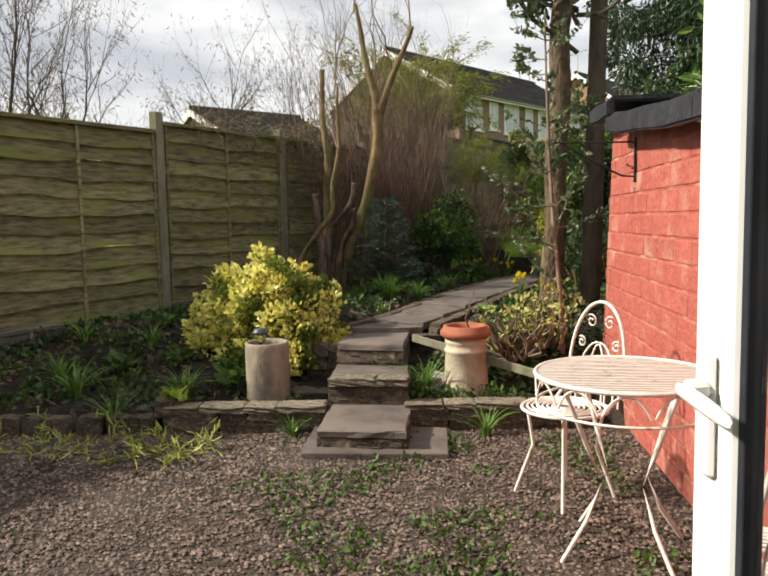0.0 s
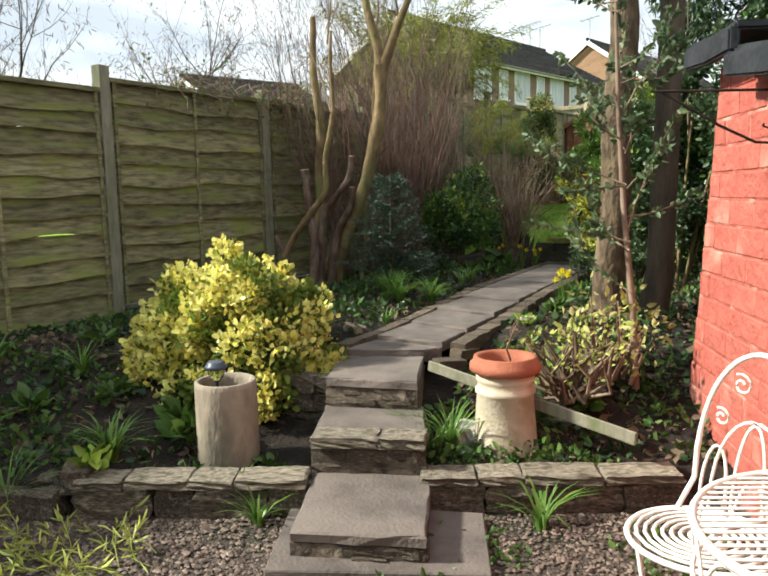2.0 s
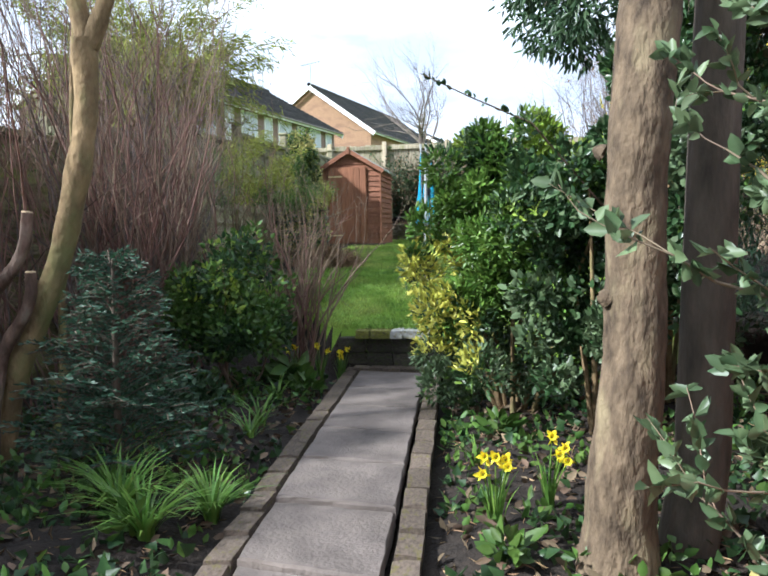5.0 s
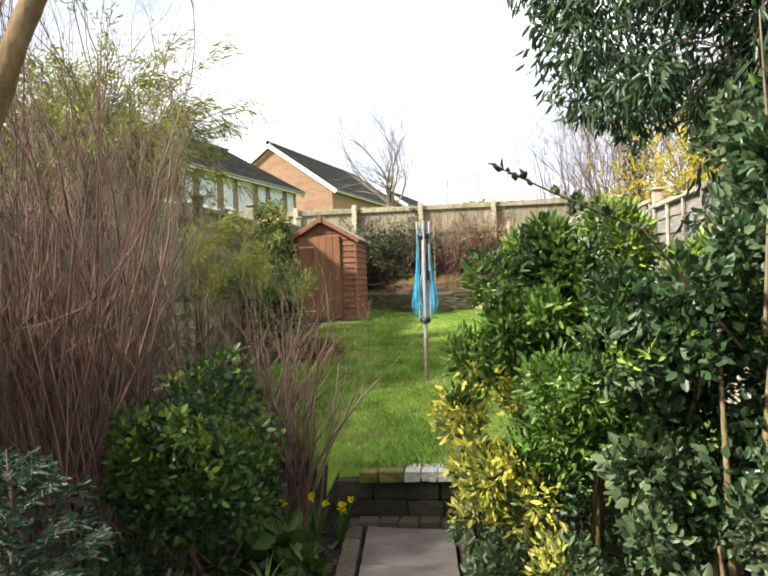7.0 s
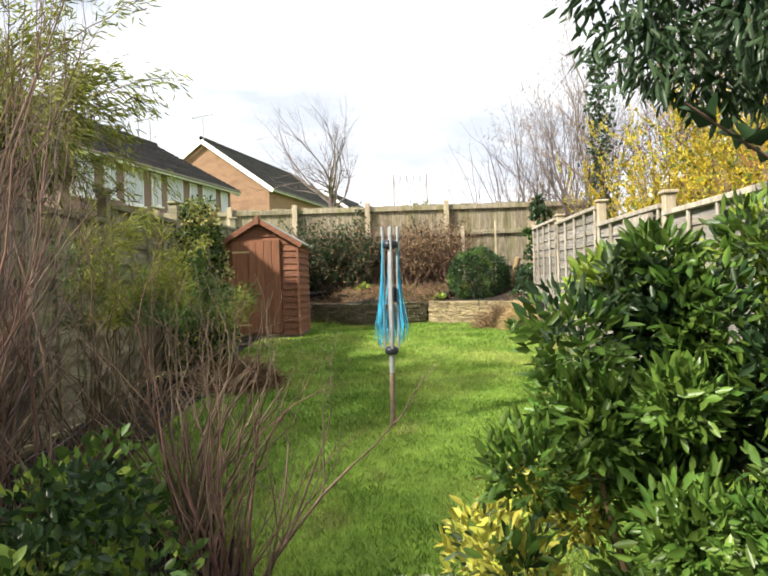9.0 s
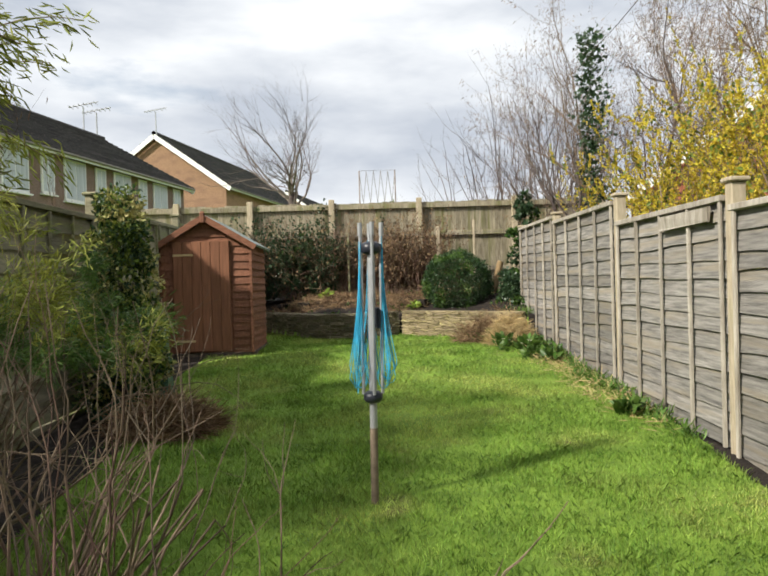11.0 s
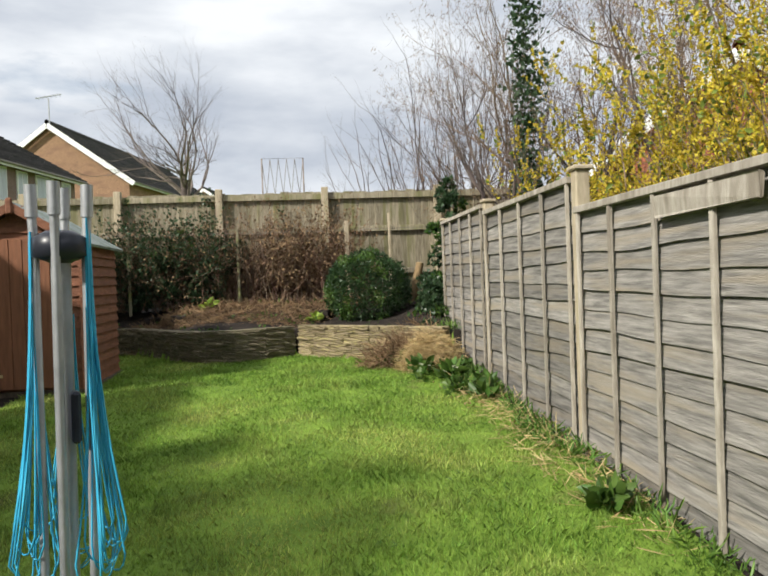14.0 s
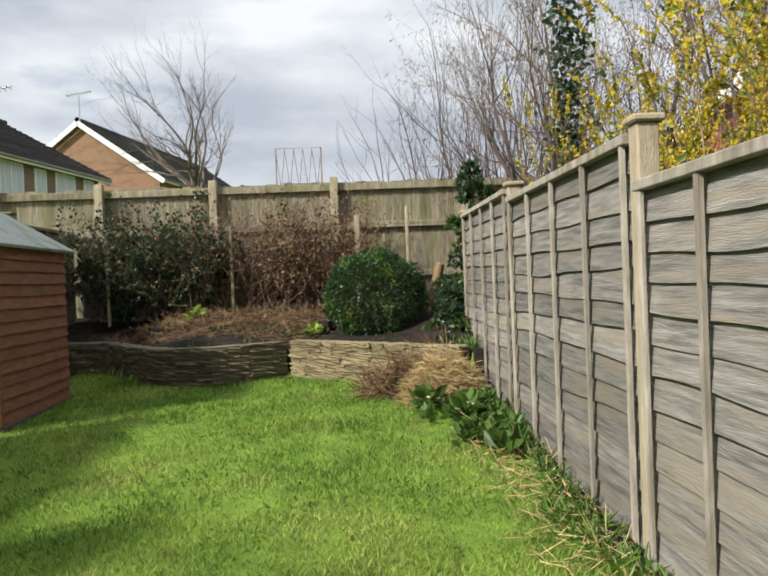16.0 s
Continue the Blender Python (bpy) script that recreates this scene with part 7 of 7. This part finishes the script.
def grass_blades(name, label, n, area, seed, hmin, hmax, w):
    """Blades of grass on the lawn."""
    r = np.random.default_rng(seed)
    x, y = r.uniform(area[0], area[1], n), area[2] + (area[3] - area[2]) * r.uniform(size=n) ** 1.0
    keep = np.array([kind_at(a, b) == 2 for a, b in zip(x, y)])
    x, y = x[keep], y[keep]
    n = len(x)
    z = np.array([lawn_z(b) for b in y]) - 0.012
    h = r.uniform(hmin, hmax, n) * (1 + 0.5 * np.array([noise.noise(Vector((a * 1.7, b * 1.7, 5))) for a, b in zip(x, y)]))
    a = r.uniform(0, 2 * np.pi, n)
    lean = r.normal(size=(n, 2)) * 0.45
    P = np.stack([x, y, z], 1)
    side = np.stack([np.cos(a), np.sin(a), np.zeros(n)], 1) * w
    mid_ = P + np.stack([lean[:, 0] * h * 0.4, lean[:, 1] * h * 0.4, h * 0.6], 1)
    top = P + np.stack([lean[:, 0] * h, lean[:, 1] * h, h], 1)
    V = np.stack([P - side, P + side, mid_ + side * 0.7, top, mid_ - side * 0.7], 1)
    base = np.arange(n)[:, None] * 5
    o = new(name, fast_mesh(name, V.reshape(-1, 3), base + np.array([[0, 1, 2, 3, 4]]), "grass"))
    return tagged(o, label, "grass", kind="stuff")


grass_blades("lawn_grass", "short bright green mown lawn grass", 130000, (-4.7, -0.4, 9.2, 15.0), 701, 0.02, 0.05, 0.0028)
grass_blades("lawn_grass", "short bright green mown lawn grass", 60000, (-4.7, -0.4, 15.0, 20.0), 702, 0.02, 0.05, 0.004)


def chips(name, label, n, seed):
    """Loose gravel stones."""
    r = np.random.default_rng(seed)
    x, y = r.uniform(-4.8, 1.2, n), r.uniform(0.8, 4.3, n)
    ok = np.array([b < bed_edge(a) - 0.02 for a, b in zip(x, y)])
    x, y = x[ok], y[ok]
    n = len(x)
    s = r.uniform(0.005, 0.014, n)[:, None, None]
    octa = np.array([(1, 0, 0), (0, 1, 0), (-1, 0, 0), (0, -1, 0), (0.2, 0.1, 0.75), (0, 0, -0.6)], float)
    V = octa[None] * s * r.uniform(0.6, 1.3, (n, 6, 1))
    a = r.uniform(0, 2 * np.pi, n)
    ca, sa = np.cos(a)[:, None], np.sin(a)[:, None]
    V = np.stack([V[..., 0] * ca - V[..., 1] * sa, V[..., 0] * sa + V[..., 1] * ca, V[..., 2]], -1)
    V += np.stack([x, y, np.full(n, 0.006)], 1)[:, None, :]
    tri = np.array([(0, 1, 4), (1, 2, 4), (2, 3, 4), (3, 0, 4)])
    Fc = (np.arange(n)[:, None, None] * 6 + tri[None]).reshape(-1, 3)
    o = new(name, fast_mesh(name, V.reshape(-1, 3), Fc, "stone_chip"))
    return tagged(o, label, "gravel", kind="stuff")


chips("gravel_stones", "loose pinkish-grey gravel stones", 60000, 801)

# ---------------------------------------------------------------- beyond the garden
def bare_tree(name, label, base, height, seed, radius, material="twig_grey", depth=4, spread=0.42, kids=(2, 3), first=0.42, buds=None, way=(0, 0, 1)):
    r = np.random.default_rng(seed)
    t = thing(name, label, "tree", pose(*base))
    ln = limbs((0, 0, 0), way, height * first, radius, depth, r, spread, kids=kids, seg=5, shrink=0.68, twist=0.10, up=0.10)
    stout, fine = cut_lines(ln, radius * 0.45)
    part("trunk", tubes("trunk", stout, material, 8), material, t)
    part("twig_growth", tubes("twig_growth", fine, material, 4), material, t)
    if buds:
        p, d = along(fine, buds[1], r, 0.2)
        part("blossom", leaves("blossom", p + r.normal(size=p.shape) * 0.04, d - np.array((0, 0, 1.5)), buds[2], buds[0], "needle", 0.3, r), buds[0], t)
    return t


vase = thing("bare_tree", "leafless grey tree with an open vase-shaped crown", "tree", pose(-4.72, 27.0, 1.9))
r = np.random.default_rng(904)
part("trunk", tubes("trunk", [[((0, 0, 0), 0.11), ((0, 0, 1.6), 0.09), ((0.02, 0, 2.9), 0.08)]], "twig_dusk", 10), "twig_dusk", vase)
for k in range(9):
    a = k * 0.7 + r.normal() * 0.2
    sp = 1.45 if k % 3 else 0.35
    ln = limbs((0.02, 0, 2.30 + 0.06 * k), (math.cos(a) * sp, math.sin(a) * sp, 1), 1.60, 0.036, 4, r, 0.44, kids=(3, 3), seg=5, shrink=0.62, twist=0.13, up=0.05)
    part("limb", tubes("limb", ln, "twig_dusk", 5), "twig_dusk", vase)
for k, (x, y, h, n) in enumerate(((-0.05, 22.5, 3.3, 18), (0.75, 22.7, 4.2, 20), (1.5, 22.9, 4.9, 20))):
    r = np.random.default_rng(910 + k)
    t = thing("bare_tree", "leafless budding tree with many fine grey shoots", "tree", pose(x, y, 1.75), group="trees by the fence corner")
    for j in range(n):
        ln = limbs((r.normal() * 0.12, r.normal() * 0.12, 0), (r.normal() * 0.26 - 0.06, r.normal() * 0.26, 1), h * r.uniform(0.45, 0.75), 0.024, 3, r, 0.40, kids=(2, 3), seg=6, shrink=0.46, twist=0.09, up=0.06)
        part("stem", tubes("stem", ln, "twig_dusk", 4), "twig_dusk", t)
ivt = bare_tree("ivy_tree", "tall tree with an ivy-clad trunk", (1.0, 19.2, 1.6), 6.6, 913, 0.085, "twig_dusk", 5, 0.40, (3, 3), 0.26)
r = np.random.default_rng(914)
p = np.stack([r.normal(size=1900) * 0.11, r.normal(size=1900) * 0.11, r.uniform(0.2, 4.6, 1900)], 1)
part("ivy", leaves("ivy", p, p * np.array((1, 1, 0)) * 3, 0.08, "leaf_ivy", "ivy", 0.7, r), "leaf_ivy", ivt)
for k, (x, y, h, n) in enumerate(((1.2, 17.6, 2.9, 2600), (1.3, 15.9, 3.2, 3200), (1.6, 14.4, 3.2, 3200), (1.6, 12.8, 3.0, 2600), (2.6, 16.6, 3.9, 3000), (2.9, 14.6, 4.0, 3000))):
    r = np.random.default_rng(920 + k)
    t = thing("forsythia", "forsythia bush in yellow flower beyond the fence", "shrub", pose(x, y, 1.3), group="forsythia bushes")
    ln = []
    for j in range(34):
        ln += limbs((r.normal() * 0.2, r.normal() * 0.25, 0), (r.normal() * 0.42, r.normal() * 0.42, 1), h * r.uniform(0.42, 0.68), 0.014, 2, r, 0.45, kids=(2, 3), seg=5, shrink=0.45)
    part("stem_growth", tubes("stem_growth", ln, "twig_brown", 4), "twig_brown", t)
    p, d = along(ln, int(n * 6.5), r, 0.25)
    ok = p[:, 2] > 0.9
    part("blossom", leaves("blossom", p[ok], d[ok], 0.034, "petal_forsythia", "oval", 1.0, r), "petal_forsythia", t)
    p, d = along(ln, n // 2, r, 0.1)
    part("foliage", leaves("foliage", p, d, 0.06, "leaf_goldgreen", "oval", 1.0, r), "leaf_goldgreen", t)
for k, (x, y, h) in enumerate(((-6.1, 2.6, 3.6), (-6.3, 3.9, 3.7), (-6.5, 5.2, 3.6), (-6.3, 6.6, 3.4), (-7.0, 8.0, 3.9), (-6.3, 9.2, 3.8), (-6.2, 10.6, 3.8), (-5.9, 11.6, 3.4))):
    bare_tree("hazel", "bare hazel with catkins beyond the fence", (x, y, 0.3), h * 1.12, 940 + k, 0.075, "bark_dark", 4, 0.55, (4, 4), 0.40, ("dead", 1100, 0.07))
for k, (x, y) in enumerate(((-6.4, 15.2), (-6.6, 17.6))):
    bare_tree("bare_shrub", "reddish bare shrub beyond the side fence", (x, y, 1.2), 2.6, 960 + k, 0.03, "twig_red", 3, 0.4, (2, 3), 0.5)
r = np.random.default_rng(965)
will = thing("feathery_tree", "feathery yellow-green tree beyond the fence", "tree", pose(-5.75, 11.3, 0.6))
wl_ = limbs((0, 0, 0), (0, 0, 1), 2.4, 0.07, 0, r)
for k in range(60):
    a = r.uniform(0, 2 * np.pi)
    wl_ += limbs((0, 0, r.uniform(1.9, 2.5)), (math.cos(a) * 0.55, math.sin(a) * 0.55, 1), r.uniform(0.8, 1.35), 0.016, 1, r, 0.4, droop=0.2, kids=(3, 4))
part("stem_growth", tubes("stem_growth", wl_, "twig_brown", 4), "twig_brown", will)
p, d = along(wl_, 26000, r, 0.4)
ok = p[:, 2] > 2.0
part("foliage", leaves("foliage", p[ok] + r.normal(size=p[ok].shape) * 0.05, d[ok] - np.array((0, 0, 0.5)), 0.09, "leaf_broom", "needle", 0.4, r), "leaf_broom", will)
for k, (x, y, h) in enumerate(((1.7, 20.6, 8.0), (2.7, 18.4, 8.4), (3.4, 16.2, 8.4), (3.0, 21.8, 9.2), (4.4, 18.8, 9.6), (4.8, 16.0, 9.4))):
    bare_tree("thorn_tree", "dense brown leafless thorn tree behind the forsythia", (x, y, 1.0), h, 980 + k, 0.09, "twig_dusk" if k % 2 else "twig_brown", 4, 0.58, (4, 4), 0.34, ("dead", 5200, 0.06))
shrub("far_evergreen", "rounded olive-green bush far beyond the back fence", (-2.2, 42.0, 1.5), (1.6, 1.6, 2.0), "leaf_goldgreen", 0.25, 40, 60, 0.6, 971)
shrub("far_conifer", "small dark layered conifer in the distance", (2.2, 60.0, 1.5), (1.6, 1.6, 2.1), "leaf_dark", 0.4, 30, 50, 0.6, 972, low=-0.1)

trellis = thing("wire_trellis", "rectangular wire trellis frame above the fence", "trellis", pose(-2.42, 26.0, 0))
part("frame", tubes("frame", [rod([(-0.45, 0, 1.5), (-0.45, 0, 5.1), (0.45, 0, 5.1), (0.45, 0, 1.5)], 0.018)], "twig_grey", 5), "twig_grey", trellis)
part("wire_mesh", tubes("wire_mesh", [rod([(-0.45 + 0.18 * k, 0, 3.5), (-0.27 + 0.18 * k, 0, 5.08)], 0.006) for k in range(5)] + [rod([(-0.27 + 0.18 * k, 0, 3.5), (-0.45 + 0.18 * k, 0, 5.08)], 0.006) for k in range(5)], "twig_grey", 4), "twig_grey", trellis)


def tiled_slope(name, a, b, c, d, rows, material, thick=0.06):
    """A roof slope a-b along the eave and d-c along the ridge, in overlapping tile courses."""
    a, b, c, d = (np.array(q, float) for q in (a, b, c, d))
    nrm = unit(np.cross(b - a, d - a))
    V, Fc = [], []
    for k in range(rows):
        t0, t1 = k / rows, min(1, (k + 1.15) / rows)
        cols = max(2, int(np.linalg.norm(b - a) / 0.9))
        for j in range(cols):
            s0, s1 = j / cols, (j + 0.985) / cols
            q = [a + (b - a) * s + (d - a) * t + ((c - b) - (d - a)) * s * t for s, t in ((s0, t0), (s1, t0), (s1, t1), (s0, t1))]
            n0 = len(V)
            up = nrm * thick
            V += [q[0] + up, q[1] + up, q[2] + up * 0.3, q[3] + up * 0.3, q[0], q[1]]
            Fc += [(n0, n0 + 1, n0 + 2, n0 + 3), (n0 + 4, n0 + 5, n0 + 1, n0)]
    return fast_mesh(name, np.array(V), np.array(Fc), material)


def far_house(name, label, corner, along_d, length, depth, eave, rise, ground, wall_mat, roof_mat, windows, rows=16):
    """A gabled house: corner is the foot nearest the viewer's right, along_d runs away along the eaves; windows: (from, width, sill, height)."""
    h = thing(name, label, "house", frame2(corner, along_d, ground))
    E_, R_ = eave - ground, eave + rise - ground
    bm = bmesh.new()
    prof = [(0, 0), (depth, 0), (depth, E_), (depth / 2, R_ - 0.08), (0, E_)]
    f0 = [bm.verts.new((0, y, z)) for y, z in prof]
    f1 = [bm.verts.new((length, y, z)) for y, z in prof]
    bm.faces.new(f0)
    bm.faces.new(f1[::-1])
    for i in range(5):
        bm.faces.new((f0[i], f1[i], f1[(i + 1) % 5], f0[(i + 1) % 5]))
    bmesh.ops.recalc_face_normals(bm, faces=bm.faces[:])
    part("wall", bm, wall_mat, h)
    o = 0.35
    dz = o * rise / (depth / 2)
    roof = part("roof", tiled_slope("roof", (-0.25, -o, E_ - dz + 0.05), (length + 0.25, -o, E_ - dz + 0.05), (length + 0.25, depth / 2, R_ + 0.05), (-0.25, depth / 2, R_ + 0.05), rows, roof_mat), roof_mat, h)
    part("roof", tiled_slope("roof", (length + 0.25, depth + o, E_ - dz + 0.05), (-0.25, depth + o, E_ - dz + 0.05), (-0.25, depth / 2, R_ + 0.05), (length + 0.25, depth / 2, R_ + 0.05), rows, roof_mat), roof_mat, h)
    part("ridge", tubes("ridge", [rod([(-0.25, depth / 2, R_ + 0.08), (length + 0.25, depth / 2, R_ + 0.08)], 0.12)], roof_mat, 8), roof_mat, roof)
    part("fascia", box_bm((length + 0.4, 0.05, 0.13), (length / 2, -o + 0.02, E_ - dz - 0.03)), "white_trim", h)
    part("gutter", tubes("gutter", [rod([(-0.2, -o - 0.05, E_ - dz + 0.0), (length + 0.2, -o - 0.05, E_ - dz + 0.0)], 0.045)], "wall_paper_dark", 8), "wall_paper_dark", h)
    ang = math.atan2(rise, depth / 2)
    for sgn, cy in ((1, depth / 4), (-1, depth * 3 / 4)):
        ln = math.hypot(depth / 2 + o, rise + dz)
        for xx in (-0.27, length + 0.27):
            part("barge_board", box_bm((0.05, ln, 0.24), (xx, cy - sgn * o / 2, (E_ + R_) / 2 - dz / 2 - 0.08), 0, 0, Matrix.Rotation(sgn * ang, 3, "X")), "white_trim", h)
    for x0, w, sill, wh in windows:
        win = part("window", box_bm((w, 0.06, wh), (x0 + w / 2, -0.025, sill + wh / 2), 0.01), "white_trim", h)
        n = 2 if w < 1.5 else 3
        for k in range(n):
            pw = (w - 0.08) / n - 0.05
            part("pane", box_bm((pw, 0.02, wh - 0.14), (x0 + 0.065 + (k + 0.5) * (w - 0.08) / n - 0.02, -0.055, sill + wh / 2)), "net", win)
        part("sill", box_bm((w + 0.1, 0.14, 0.05), (x0 + w / 2, -0.06, sill - 0.03)), "white_trim", win)
    return h


D1 = (0.17, 0.985)
wins = []
for k in range(4):
    s0 = 0.4 + k * 2.85
    wins += [(s0, 1.15, 4.02, 1.28), (s0 + 1.72, 0.62, 4.12, 1.16), (s0, 1.5, 0.7, 1.3)]
c1 = np.array((-10.45, 38.1)) - np.array(D1) * 11.7
far_house("terraced_house", "two-storey pinkish brick terrace with dark tiled roof", c1, D1, 11.7, 7.4, 6.55, 2.1, 1.0, "brick_pink", "tile_dark", wins, 18)
wins2 = [(0.8 + k * 3.2, 1.6, 4.0, 1.2) for k in range(4)] + [(2.7 + k * 3.2, 0.8, 4.0, 1.2) for k in range(4)]
far_house("detached_house", "buff brick house with white-trimmed gable and dark roof", (-10.3, 46.1), (0.17, 0.985), 16, 7.7, 7.7, 2.75, 1.0, "brick_buff", "tile_dark", wins2, 16)
far_house("detached_house", "distant buff brick gabled house", (-7.2, 75), (0.17, 0.985), 12, 7.0, 8.4, 2.5, 1.0, "brick_buff", "tile_dark", [(1, 1.6, 4.5, 1.2), (5, 1.6, 4.5, 1.2)], 12)
far_house("red_roofed_house", "house with an orange-red tiled roof behind the trees", (9.6, 21.5), (0.55, 0.835), 10, 7, 4.2, 2.4, 1.0, "brick_red", "tile_red", [(2, 1.6, 3.6, 1.2)], 14)


far_house("detached_house", "peach brick house beyond the side gardens", (-17.5, 19.0), (0.3, 0.95), 4.5, 6, 4.4, 1.3, 0.6, "brick_pink", "tile_dark", [(1, 1.6, 2.4, 1.1)], 12)


def aerial(x, y, z, h, seed):
    t = thing("roof_aerial", "thin metal television aerial on the roof", "aerial", pose(x, y, z))
    part("mast", tubes("mast", [rod([(0, 0, 0), (0, 0, h)], 0.03)], "steel", 6), "steel", t)
    part("boom", tubes("boom", [rod([(-0.6, 0, h), (0.6, 0, h + 0.2)], 0.025)], "steel", 5), "steel", t)
    for k in range(6):
        part("element", tubes("element", [rod([(-0.5 + 0.2 * k, -0.25, h + 0.03 * k), (-0.5 + 0.2 * k, 0.25, h + 0.03 * k)], 0.015)], "steel", 4), "steel", t)


for x, y, z, h in ((-14.0, 46.5, 10.4, 1.25), (-14.12, 38.5, 8.6, 1.15), (-14.27, 37.5, 8.6, 1.15)):
    aerial(x, y, z, h, 1)
nshed = thing("neighbour_shed", "low felt-roofed outbuilding beyond the fence", "shed", pose(-7.4, 7.9, 0.3, 0, 0, 20))
part("body", box_bm((2.2, 2.0, 2.1), (0, 0, 1.05)), "fence_side", nshed)
part("roof", box_bm((2.4, 2.3, 0.08), (0, 0, 2.22), 0.01, 0, Matrix.Rotation(0.06, 3, "X")), "tile_dark", nshed)
